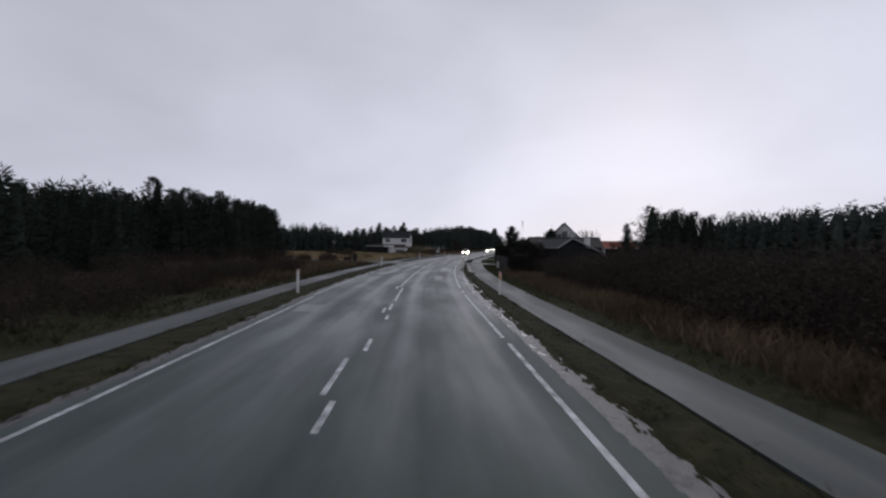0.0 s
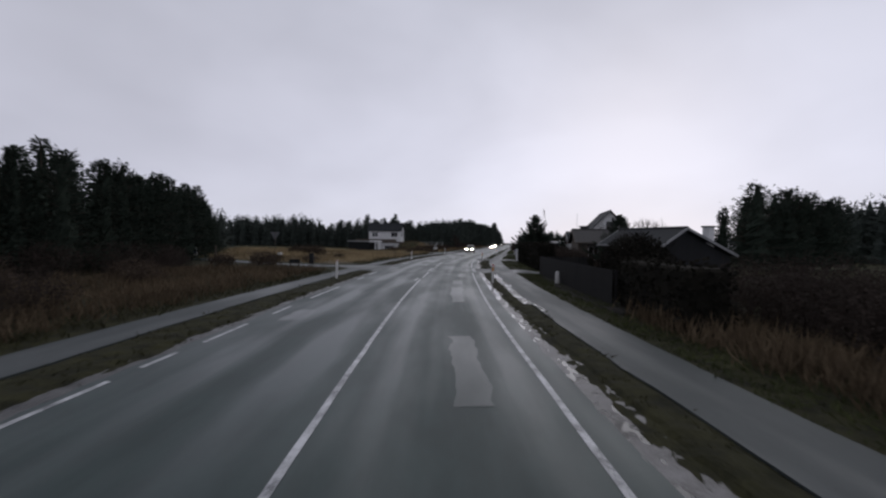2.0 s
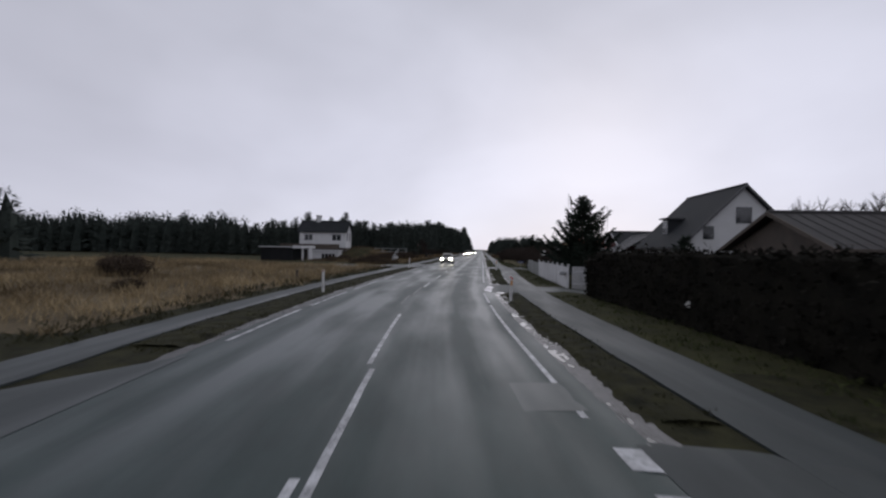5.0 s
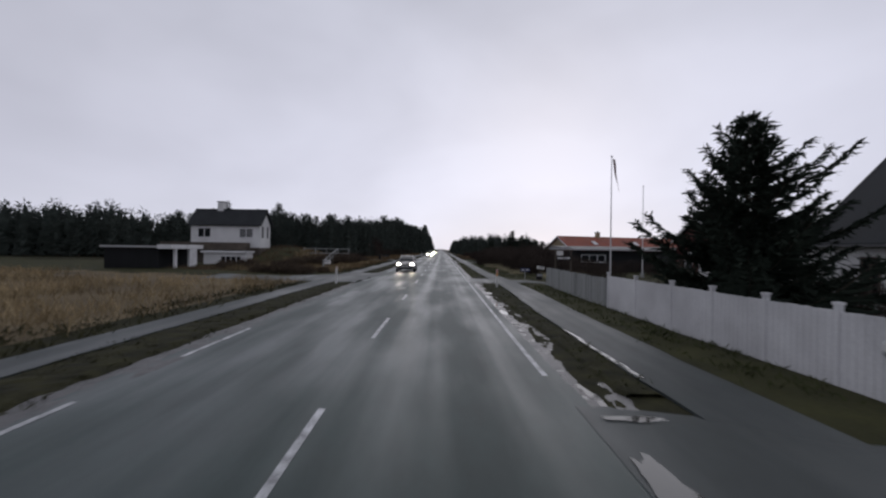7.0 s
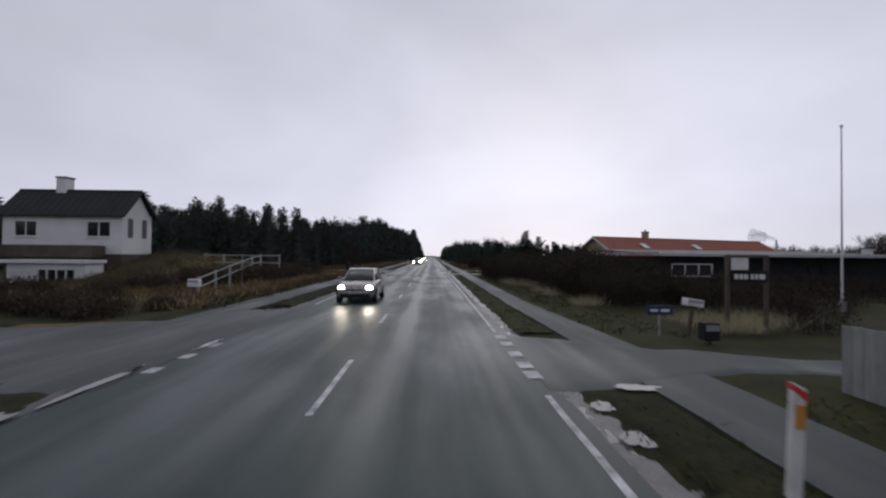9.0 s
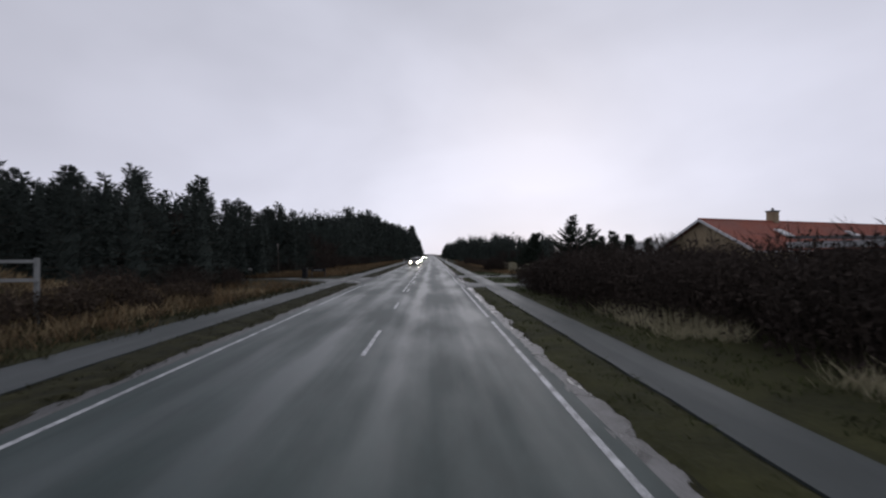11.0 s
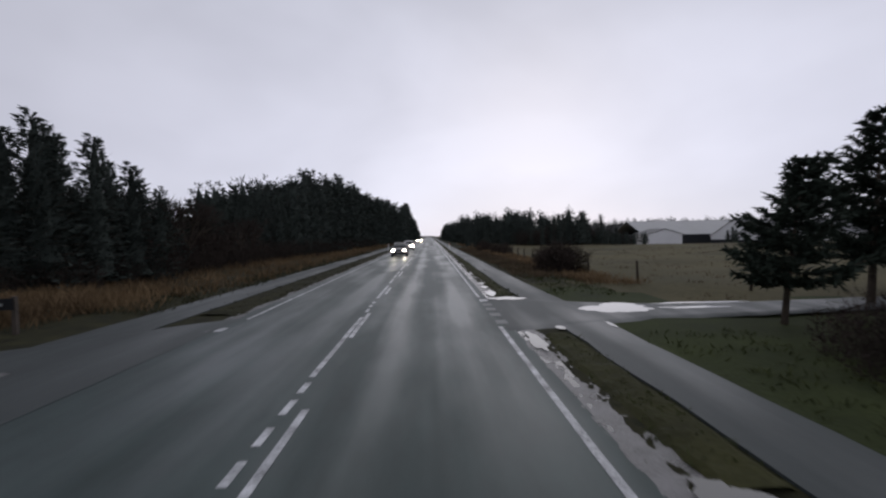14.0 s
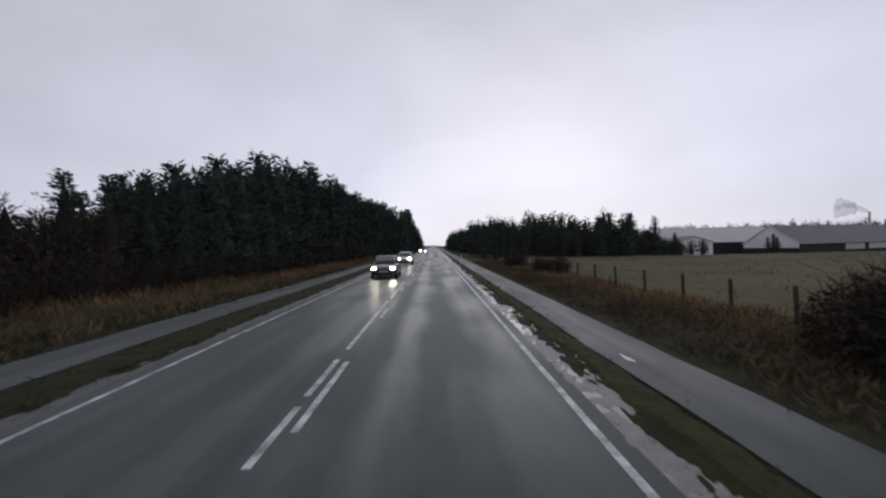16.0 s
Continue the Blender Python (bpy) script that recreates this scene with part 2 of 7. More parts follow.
ROOF_PALE = material("pale_sheet_roof", (0.32, 0.32, 0.32), (0.46, 0.46, 0.46), 0.08, 2, (0.5, 0.7), 0.1)
ROOF_GREY = material("fibre_cement_roof", (0.045, 0.046, 0.05), (0.10, 0.10, 0.105), 0.6, 16, (0.5, 0.75), 0.3)
ROOF_BROWN = material("brown_grey_roof_sheets", (0.026, 0.025, 0.026), (0.060, 0.057, 0.056), 0.6, 16, (0.6, 0.8), 0.3, spec=0.25)
VERGE_GREY = material("weathered_pale_trim", (0.16, 0.165, 0.17), (0.30, 0.30, 0.31), 0.9, 22, (0.5, 0.75), 0.25)
ROOF_RED = material("red_clay_tiles", (0.16, 0.040, 0.024), (0.31, 0.090, 0.055), 0.6, 9, (0.55, 0.8), 0.35)
BRICK_YELLOW = material("yellow_brick", (0.20, 0.15, 0.09), (0.36, 0.29, 0.19), 1.2, 14, (0.8, 0.95), 0.4)
GLASS = glossy("dark_window_glass", (0.02, 0.022, 0.025), 0.05, spec=0.7)
STEEL = glossy("galvanised_steel", (0.42, 0.43, 0.44), 0.45, 0.8)
POLE_WHITE = glossy("white_pole_paint", (0.62, 0.62, 0.63), 0.4)
SIGN_GREY = glossy("grey_sign_back", (0.10, 0.105, 0.11), 0.5, 0.3)
PLASTIC_WHITE = material("dirty_white_plastic", (0.48, 0.47, 0.45), (0.74, 0.74, 0.73), 3, 30, (0.4, 0.6), 0.05)
RED_FILM = glossy("red_reflector", (0.55, 0.05, 0.045), 0.35)
PALE_FILM = glossy("faded_orange_band", (0.5, 0.30, 0.22), 0.4)
AMBER_FILM = glossy("amber_reflector", (0.55, 0.24, 0.05), 0.35)
BLACK_PLASTIC = glossy("black_plastic", (0.015, 0.015, 0.016), 0.7, spec=0.25)
BLUE_SIGN = glossy("blue_sign_enamel", (0.015, 0.03, 0.11), 0.4)
STONE = material("granite_boulder", (0.022, 0.020, 0.018), (0.070, 0.064, 0.058), 2.5, 25, (0.7, 0.9), 0.6)
RUBBER = glossy("tyre_rubber", (0.02, 0.02, 0.02), 0.75)
CAR_SILVER = glossy("silver_car_paint", (0.30, 0.29, 0.28), 0.3, 0.6, coat=0.6)
CAR_DARK = glossy("dark_car_paint", (0.07, 0.07, 0.075), 0.3, 0.4, coat=0.6)
CAR_WHITE = glossy("white_car_paint", (0.55, 0.55, 0.56), 0.3, 0.0, coat=0.6)
HEADLIGHT = glow("headlight_on", (1.0, 0.90, 0.72), 150)
WALL_PALE = material("pale_render", (0.36, 0.35, 0.33), (0.52, 0.51, 0.49), 0.3, 12, (0.8, 0.95), 0.2)
# dark roof sheets greyed in the base colour to suggest distance haze
ROOF_HAZED = material("haze_paled_roof_sheets", (0.11, 0.112, 0.118), (0.19, 0.19, 0.20), 0.2, 3, (0.7, 0.9), 0.05)
# crown colour of the farthest treeline, lightened instead of distance haze
HAZED_CROWN = material("haze_paled_crowns", (0.07, 0.072, 0.07), (0.15, 0.152, 0.15), 0.3, 6, (0.9, 1.0), 0, spec=0.1)
WALL_FACTORY = material("pale_factory_cladding", (0.58, 0.58, 0.59), (0.74, 0.74, 0.75), 0.1, 3, (0.6, 0.8), 0.05)

SMOKE = material("thin_smoke", (0.80, 0.80, 0.82), (0.88, 0.88, 0.90), 0.2, 1.0, (1.0, 1.0), 0, spec=0.0)
SMOKE.node_tree.nodes["Principled BSDF"].inputs["Alpha"].default_value = 0.24

# ---------------------------------------------------------------- building helpers


def mesh_object(name, bm, mat, parent=None, label=""):
    me = bpy.data.meshes.new(name)
    bm.to_mesh(me)
    bm.free()
    me.materials.append(mat)
    ob = new(name, me)
    if parent:
        ob.parent = parent
    return tagged(ob, label)


part = mesh_object


def raw_object(name, verts, faces, mat, parent=None, label="", uvs=None):
    me = bpy.data.meshes.new(name)
    me.from_pydata(np.asarray(verts, float).tolist(), [], faces if isinstance(faces, list) else faces.tolist())
    me.materials.append(mat)
    if uvs is not None:
        layer = me.uv_layers.new(name="metres")
        idx = np.empty(len(me.loops), int)
        me.loops.foreach_get("vertex_index", idx)
        layer.data.foreach_set("uv", np.asarray(uvs, np.float32)[idx].ravel())
    ob = new(name, me)
    if parent:
        ob.parent = parent
    return tagged(ob, label)


def empty(name, m, label, category, group="", kind=""):
    ob = new(name)
    ob.matrix_world = m
    ob.empty_display_size = 0.2
    return tagged(ob, label, category, group, kind)


def box(bm, x0, x1, y0, y1, z0, z1, bevel=0.0):
    r = bmesh.ops.create_cube(bm, size=1.0)["verts"]
    bmesh.ops.scale(bm, vec=(x1 - x0, y1 - y0, z1 - z0), verts=r)
    bmesh.ops.translate(bm, vec=((x0 + x1) / 2, (y0 + y1) / 2, (z0 + z1) / 2), verts=r)
    if bevel:
        es = list({e for v in r for e in v.link_edges})
        bmesh.ops.bevel(bm, geom=es, offset=bevel, segments=1, affect="EDGES")


def boxed(name, dims, mat, parent=None, label="", bevel=0.0):
    bm = bmesh.new()
    box(bm, *dims, bevel)
    return part(name, bm, mat, parent, label)


def tube(bm, p0, p1, r0, r1=None, n=8):
    p0, p1 = Vector(p0), Vector(p1)
    r1 = r0 if r1 is None else r1
    d = p1 - p0
    m = Matrix.Translation((p0 + p1) / 2) @ d.to_track_quat("Z", "Y").to_matrix().to_4x4()
    bmesh.ops.create_cone(bm, cap_ends=True, segments=n, radius1=r0, radius2=r1, depth=d.length, matrix=m)


def extruded(bm, profile, axis_from, axis_to, plane="xz"):
    """A closed outline in x-z (or y-z) swept along y (or x)."""
    rows = []
    for a in (axis_from, axis_to):
        rows.append([bm.verts.new((p, a, q) if plane == "xz" else (a, p, q)) for p, q in profile])
    k = len(profile)
    bm.faces.new(rows[0])
    bm.faces.new(rows[1][::-1])
    for i in range(k):
        bm.faces.new((rows[0][i], rows[1][i], rows[1][(i + 1) % k], rows[0][(i + 1) % k]))
    bmesh.ops.recalc_face_normals(bm, faces=bm.faces[:])


# ---------------------------------------------------------------- the road's line
KNOTS_Y = (-200, 12, 21.4, 32.9, 38.85, 47, 55.2, 63, 72, 80, 90, 4000)
KNOTS_X = (60, 12.1, 9.9, 7.1, 6.0, 4.5, 3.3, 2.2, 1.15, 0.4, 0, 0)


def centre(y):
    y = np.asarray(y, float)
    return np.mean([np.interp(y + k, KNOTS_Y, KNOTS_X) for k in np.linspace(-5, 5, 11)], axis=0)


def wave(x, y, s, seed=0.0):
    return noise.noise(Vector((x * s + seed * 17.3, y * s - seed * 9.1, seed * 3.7)))


def steps(lo, hi, step):
    return list(np.arange(lo, hi + step * 0.5, step))


def ground_height(d, y):
    """Height of the land at d metres to the side of the road's middle."""
    a = abs(d)
    if a < 4.0:
        return -0.09
    if a < 7.2:
        return -0.03 + 0.02 * wave(d, y, 1.5, 1)
    out = a - 7.2
    if d > 0:
        dip = -0.22 * min(1, out / 2.5) * (1 if y < 125 else 0.6)
        u, w = min(1, max(0, (y - 225) / 120)), min(1, max(0, (d - 12) / 45))
        dip -= 5.2 * u * u * (3 - 2 * u) * w * w * (3 - 2 * w)
        return dip + min(1, out / 3) * 0.12 * wave(d, y, 0.22, 2) + 0.03 * wave(d, y, 1.1, 3)
    rise = 0.0
    if 118 < y < 165:
        rise = 1.3 * math.exp(-((d + 16.5) / 4.2) ** 2 - ((y - 138) / 7) ** 2) + 1.6 * math.exp(-((d + 20.5) / 5) ** 2 - ((y - 141) / 5) ** 2)
    return min(1, out / 3) * (0.22 * wave(d, y, 0.12, 4) - 0.05) + 0.04 * wave(d, y, 0.9, 5) + rise


def strip(name, d0, d1, y0, y1, z, mat, step=1.0, across=2, ragged0=0.0, ragged1=0.0, seed=0.0, parent=None, label="", camber=0.0, thick=0.0):
    """A paved band that follows the road's line."""
    ys = steps(y0, y1, step)
    vs, uv = [], []
    for y in ys:
        c = float(centre(y))
        a = (d0(y) if callable(d0) else d0) + ragged0 * (wave(y, 0, 0.9, seed) + 0.6 * wave(y, 3, 3.1, seed))
        b = (d1(y) if callable(d1) else d1) + ragged1 * (wave(y, 7, 0.9, seed + 2) + 0.6 * wave(y, 9, 3.1, seed + 2))
        for i in range(across + 1):
            d = a + (b - a) * i / across
            vs.append((c + d, y, z - camber * abs(d)))
            uv.append((d, y))
        if thick:
            vs.append((c + a, y, z - thick))
            uv.append((a, y))
            vs.append((c + b, y, z - thick))
            uv.append((b, y))
    k = across + 1 + (2 if thick else 0)
    fs = []
    for j in range(len(ys) - 1):
        o, q = j * k, (j + 1) * k
        for i in range(across):
            fs.append((o + i, o + i + 1, q + i + 1, q + i))
        if thick:
            fs.append((o + across, o + k - 1, q + k - 1, q + across))
            fs.append((o + k - 2, o, q, q + k - 2))
    return raw_object(name, vs, fs, mat, parent, label, uv)


# ---------------------------------------------------------------- land
land_d = sorted({round(float(s * v), 3) for s in (-1, 1) for v in
                 steps(0, 8, 0.5) + steps(9, 40, 1.0) + steps(42, 80, 3) + [90, 110, 140, 190, 260, 380, 600, 1000, 1800, 3000]})
land_y = [-600, -300, -150, -80] + steps(-60, 240, 1.0) + steps(243, 330, 3) + [345, 370, 410, 470, 560, 700, 1000, 1500, 2500, 4000]
vs = []
for y in land_y:
    c = float(centre(y))
    for d in land_d:
        vs.append((c + d, y, ground_height(d, y)))
nd = len(land_d)
fs = [(j * nd + i, j * nd + i + 1, (j + 1) * nd + i + 1, (j + 1) * nd + i) for j in range(len(land_y) - 1) for i in range(nd - 1)]
ground = raw_object("ground", vs, fs, GRASS_VERGE)
ground.data.materials.append(GRASS_DRY)
ground.data.materials.append(GRASS_GREEN)
ground.data.materials.append(GRASS_OLIVE)
ground.data.materials.append(GRASS_LAWN)
tagged(ground, "flat winter land with olive verges, bleached grass and green pasture", "ground", kind="structure")
for p in ground.data.polygons:
    x, y, _ = p.center
    d = x - float(centre(y))
    j = 2.0 * wave(x, y, 0.3, 6) + 9.0 * wave(x, y, 0.035, 16) * min(1.0, max(0.0, abs(d) - 9) / 12)
    if d < -7.4 + 0.2 * max(-2, min(2, j)):
        p.material_index = 1 if (73 + j < y < 119 + j) else 3 if 119 < y < 152 + j else 0
    elif d > 9.5 + max(-1.5, min(1.5, j)) and y > 168 + 0.5 * j or d > 16 and y > 160 + j:
        p.material_index = 2
    elif d > 6 and 150 + j < y < 172 + 0.4 * j:
        p.material_index = 4
    elif d > 6 and 72 < y < 174 + j:
        p.material_index = 3
    p.use_smooth = True

# ---------------------------------------------------------------- road, paths, shoulders, side roads
road = strip("road", -3.8, 3.68, -120, 900, 0.0, ASPHALT, 1.0, 10, 0.06, 0.03, 1.0, camber=0.008, thick=0.12)
tagged(road, "rain-wet grey asphalt country road bending into a long straight", "road", kind="structure")


def right_outer(y):
    return float(np.interp(y, (0, 100, 106, 113, 125, 168, 176, 400), (6.3, 6.4, 6.6, 6.6, 6.02, 6.08, 5.95, 5.95)) - np.interp(y, (34, 40, 54, 62), (0, 0.12, 0.15, 0)))


def left_outer(y):
    return float(np.interp(y, (0, 105, 125, 400), (-6.45, -6.5, -6.75, -6.75)))


def left_path_inner(y):
    return float(np.interp(y, (0, 70, 76, 106, 114, 400), (-5.25, -5.25, -5.42, -5.42, -5.25, -5.25)))


path_left = strip("pavement_left", left_outer, left_path_inner, -60, 700, 0.004, ASPHALT_PATH, 1.0, 3, 0.05, 0.05, 3.0, thick=0.1)
tagged(path_left, "narrow wet grey asphalt cycle path beside the verge", "pavement", kind="structure")
def right_inner(y):
    return float(np.interp(y, (0, 34, 42, 58, 64, 99, 107, 113, 125, 160, 174, 400), (4.98, 4.95, 4.80, 4.74, 4.95, 4.95, 5.18, 5.2, 4.98, 4.88, 4.74, 4.78)))


path_right = strip("pavement_right", right_inner, right_outer, -60, 700, 0.004, ASPHALT_PATH, 1.0, 3, 0.06, 0.05, 4.0, thick=0.1)
tagged(path_right, "wet grey asphalt cycle path beside the grass strip", "pavement", kind="structure")


def mud_outer(y):
    return float(np.interp(y, (0, 24, 34, 50, 60, 82, 88, 100, 112, 125, 150, 172, 178, 400), (4.1, 4.15, 4.3, 4.15, 4.05, 4.2, 4.4, 4.3, 4.1, 4.0, 4.08, 4.35, 4.3, 4.0)))


def relief_strip(name, d0, d1, y0, y1, z, rise, mat, step=0.1, across=12, ragged=0.14, seed=0.0):
    """A rutted band of mud beside the road, lumpy along its length."""
    ys = steps(y0, y1, step)
    vs, uv = [], []
    for y in ys:
        c = float(centre(y))
        a, b = d0(y), d1(y)
        a += ragged * (wave(y, 0, 0.8, seed) + 0.7 * wave(y, 3, 2.9, seed)) * (1 if a < 0 else 0)
        b += ragged * (wave(y, 7, 0.8, seed + 2) + 0.7 * wave(y, 9, 2.9, seed + 2)) * (1 if b > 0 else 0.6)
        for i in range(across + 1):
            d = a + (b - a) * i / across
            h = 0.8 * wave(d * 4.2, y * 1.1, 1.0, seed + 4) + 0.7 * wave(d * 10, y * 3.6, 1.0, seed + 5) + 0.4 * wave(d * 22, y * 9, 1.0, seed + 6)
            edge = 0 if 0 < i < across else -0.03
            vs.append((c + d, y, z + rise * h + edge))
            uv.append((d, y))
    k = across + 1
    fs = [(j * k + i, j * k + i + 1, (j + 1) * k + i + 1, (j + 1) * k + i) for j in range(len(ys) - 1) for i in range(across)]
    ob = raw_object(name, vs, fs, mat, None, "", uv)
    for p in ob.data.polygons:
        p.use_smooth = True
    return ob


def left_inner(y):
    return float(np.interp(y, (0, 74, 78, 108, 112, 125, 400), (-3.74, -3.74, -3.36, -3.30, -3.7, -3.74, -3.74)))


shoulder_right = relief_strip("shoulder_right", lambda y: 3.6, mud_outer, 8, 235, -0.034, 0.020, MUD, seed=5.0)
tagged(shoulder_right, "muddy gravel road shoulder, soaked, with standing water", "shoulder", kind="structure")
shoulder_far = strip("shoulder_far", 3.6, mud_outer, 235, 420, -0.025, MUD, 1.0, 2, 0.0, 0.16, 5.0, thick=0.05)
tagged(shoulder_far, "muddy gravel road shoulder further on", "shoulder", kind="structure")
shoulder_left = relief_strip("shoulder_left", lambda y: -4.12, left_inner, 8, 235, -0.029, 0.016, MUD_DARK, seed=6.0)
tagged(shoulder_left, "narrow muddy gravel edge of the road", "shoulder", kind="structure")


def pool_level(y):
    """How high the water stands in the ruts of the shoulder."""
    return -0.003 + float(np.interp(y, (8, 20, 24, 60, 66, 72, 86, 92, 108, 113, 126, 140, 150, 160, 186, 215, 235),
                           (-0.044, -0.042, -0.036, -0.034, -0.042, -0.038, -0.036, -0.038, -0.036, -0.041, -0.040, -0.040, -0.037, -0.036, -0.036, -0.039, -0.040)))


mud_streak = relief_strip("mud_streak", lambda y: 4.42, lambda y: right_inner(y) + 0.06, 48.5, 62.8, 0.004, 0.020, MUD, seed=9.0)
tagged(mud_streak, "washed-out wet mud along the cycle path's inner edge", "mud", kind="structure")
ys_streak = steps(48.5, 62.8, 0.5)
vs = []
for y in ys_streak:
    c = float(centre(y))
    vs += [(c + 4.46, y, 0.0005), (c + right_inner(y) + 0.01, y, 0.0005)]
streak_water = raw_object("streak_water", vs, [(2 * i, 2 * i + 1, 2 * i + 3, 2 * i + 2) for i in range(len(ys_streak) - 1)], WATER)
tagged(streak_water, "rainwater lying along the cycle path's edge", "puddle", kind="structure")
ys_pool = steps(8, 235, 0.5)
vs = []
for y in ys_pool:
    c = float(centre(y))
    vs += [(c + 3.66, y, pool_level(y)), (c + mud_outer(y) + 0.02, y, pool_level(y))]
standing = raw_object("standing_water", vs, [(2 * i, 2 * i + 1, 2 * i + 3, 2 * i + 2) for i in range(len(ys_pool) - 1)], WATER)
tagged(standing, "rainwater standing in the ruts of the muddy shoulder", "puddle", kind="structure")


def side_road(name, outline, z, label, mat=ASPHALT_PATH):
    """A driveway or side road between two rims: an apron from the road's edge, then a bed that follows the land."""
    k = max(range(1, len(outline) - 1), key=lambda q: abs(outline[q][0]))
    if abs(outline[k + 1][0]) == abs(outline[k][0]):
        k += 1
    rim_a, rim_b = outline[1:k], outline[k:-1][::-1]
    ax, ay = [abs(p[0]) for p in rim_a], [p[1] for p in rim_a]
    bx, by = [abs(p[0]) for p in rim_b], [p[1] for p in rim_b]
    sign = 1 if outline[k][0] > 0 else -1
    rows = []
    (p0, p1), (q0, q1) = (outline[0], outline[1]), (outline[-1], outline[-2])
    for s in np.linspace(0, 1, 6)[:-1]:
        rows.append(((p0[0] + (p1[0] - p0[0]) * s, p0[1] + (p1[1] - p0[1]) * s), (q0[0] + (q1[0] - q0[0]) * s, q0[1] + (q1[1] - q0[1]) * s), -0.0225 + (z + 0.0225) * s))
    for x in np.linspace(max(ax[0], bx[0]), min(ax[-1], bx[-1]), 30):
        rows.append(((sign * x, float(np.interp(x, ax, ay))), (sign * x, float(np.interp(x, bx, by))), z))
    vs, uv, n = [], [], 14
    for (x0, y0), (x1, y1), zz in rows:
        e0, e1 = 0.09 * wave(x0, y0, 1.6, 8), 0.09 * wave(x1, y1, 1.6, 9)
        for u in np.linspace(0, 1, n):
            x, y = x0 + (x1 - x0) * u, y0 + e0 + (y1 + e1 - y0 - e0) * u
            d = x - float(centre(y))
            q = zz
            if abs(d) > 7.2 and name != "side_road_field":
                q = ground_height(d, y) + 0.045
            if u in (0.0, 1.0):
                q -= 0.06
            vs.append((x, y, q))
            uv.append((x, y))
    fs = [(r * n + i, r * n + i + 1, (r + 1) * n + i + 1, (r + 1) * n + i) for r in range(len(rows) - 1) for i in range(n - 1)]
    ob = raw_object(name, vs, fs, mat, uvs=uv)
    for p in ob.data.polygons:
        p.use_smooth = True
    return tagged(ob, label, "driveway", kind="structure")


def off(d, y):
    return (float(centre(y)) + d, y)


side_road("driveway_dune", [off(-3.6, 61.5), off(-5.2, 63.2), off(-7, 65.6), (-10, 66.9), (-13, 67.7), (-25, 71.3), (-25, 73.2), (-12, 69.3), off(-7, 68.8), off(-5.2, 69.5), off(-3.6, 72.5)], 0.0065,
          "wet asphalt driveway leading into the dune grass")
side_road("driveway_hedge", [off(3.5, 63.8), off(5, 64.2), off(6.3, 64.0), (8.4, 65.0), (14, 66.0), (14, 67.5), (10.8, 67.3), (8.2, 68.5), off(5, 69.0), off(3.5, 69.2)], 0.007,
          "wet asphalt driveway between two hedges")
side_road("driveway_white_fence", [(3.5, 85.2), (5.0, 85.6), (6.4, 86.2), (8, 87.1), (13, 88.0), (13, 89.6), (8.2, 89.3), (6.3, 89.6), (5.0, 90.4), (3.5, 91.0)], 0.0075,
          "wet asphalt driveway beside the white fence")
side_road("side_road_house", [(-3.6, 111.3), (-5.2, 111.8), (-8, 112.8), (-16, 116.0), (-16, 119.5), (-9, 118.2), (-6.6, 119.6), (-5.2, 122.5), (-3.6, 123.5)], 0.008,
          "wet asphalt side road towards the white house")
side_road("side_road_sign", [(3.5, 111.8), (5.0, 112.3), (6.6, 113.0), (9, 113.6), (22, 113.6), (22, 115.3), (9.5, 115.0), (6.8, 115.3), (5.0, 116.6), (3.5, 117.4)], 0.0085,
          "wet asphalt side road beside the wooden fence")
side_road("side_road_wood", [(-3.6, 157.2), (-4.8, 158.2), (-7, 160.3), (-11, 162.6), (-24, 165.0), (-24, 166.8), (-13, 164.6), (-9.5, 163.5), (-7, 163.6), (-5.2, 165.8), (-3.6, 167.5)], 0.009,
          "wet asphalt side road towards the spruce wood")
side_road("side_road_stone", [(3.5, 152.9), (5, 153.4), (6.3, 153.9), (9, 154.0), (16, 154.4), (16, 156.7), (9, 156.3), (7.0, 156.2), (6.2, 157.1), (5, 157.2), (3.5, 158.2)], 0.0095,
          "wet asphalt driveway beside the boulder")
side_road("side_road_field", [(3.5, 164.0), (5, 164.4), (6.3, 164.8), (8.0, 165.3), (18, 166.3), (18, 168.0), (9, 167.4), (6.7, 168.2), (5.2, 169.0), (3.5, 169.8)], 0.010,
          "puddled asphalt field entrance")

# kerb-high grass strips between road and path
def grass_strip(name, d0, d1, y0, y1, seed, mat=GRASS_VERGE):
    ob = strip(name, d0, d1, y0, y1, 0.022, mat, 0.2, 6, 0.14, 0.08, seed, thick=0.12)
    for v in ob.data.vertices:
        v.co.z += 0.028 * wave(v.co.x, v.co.y, 2.3, seed) + 0.022 * wave(v.co.x, v.co.y, 7.1, seed + 1) if v.co.z > 0 else 0
    k = 9
    for j, v in enumerate(ob.data.vertices):
        i = j % k
        if i in (0, 6):
            v.co.z = -0.045
        elif i in (1, 5):
            v.co.z -= 0.008
    return tagged(ob, "low strip of muddy winter grass between road and path", "grass verge", kind="structure")


for i, (y0, y1) in enumerate(((-20, 61.8), (72.2, 111.2), (123.2, 157.2), (167.2, 420))):
    grass_strip("verge_left", lambda y: left_path_inner(y) - 0.03, -4.02, y0, y1, 10.0 + i)
for i, (y0, y1) in enumerate(((-20, 63.4), (69.5, 85.0), (91.0, 111.6), (117.2, 152.6), (158.0, 163.8), (169.9, 420))):
    grass_strip("verge_right", lambda y: mud_outer(y) - 0.1, lambda y: (4.52 if 48.5 < y < 62.8 else right_inner(y) - 0.01), y0, y1, 20.0 + i, GRASS_OLIVE if y0 > 117 else GRASS_VERGE)


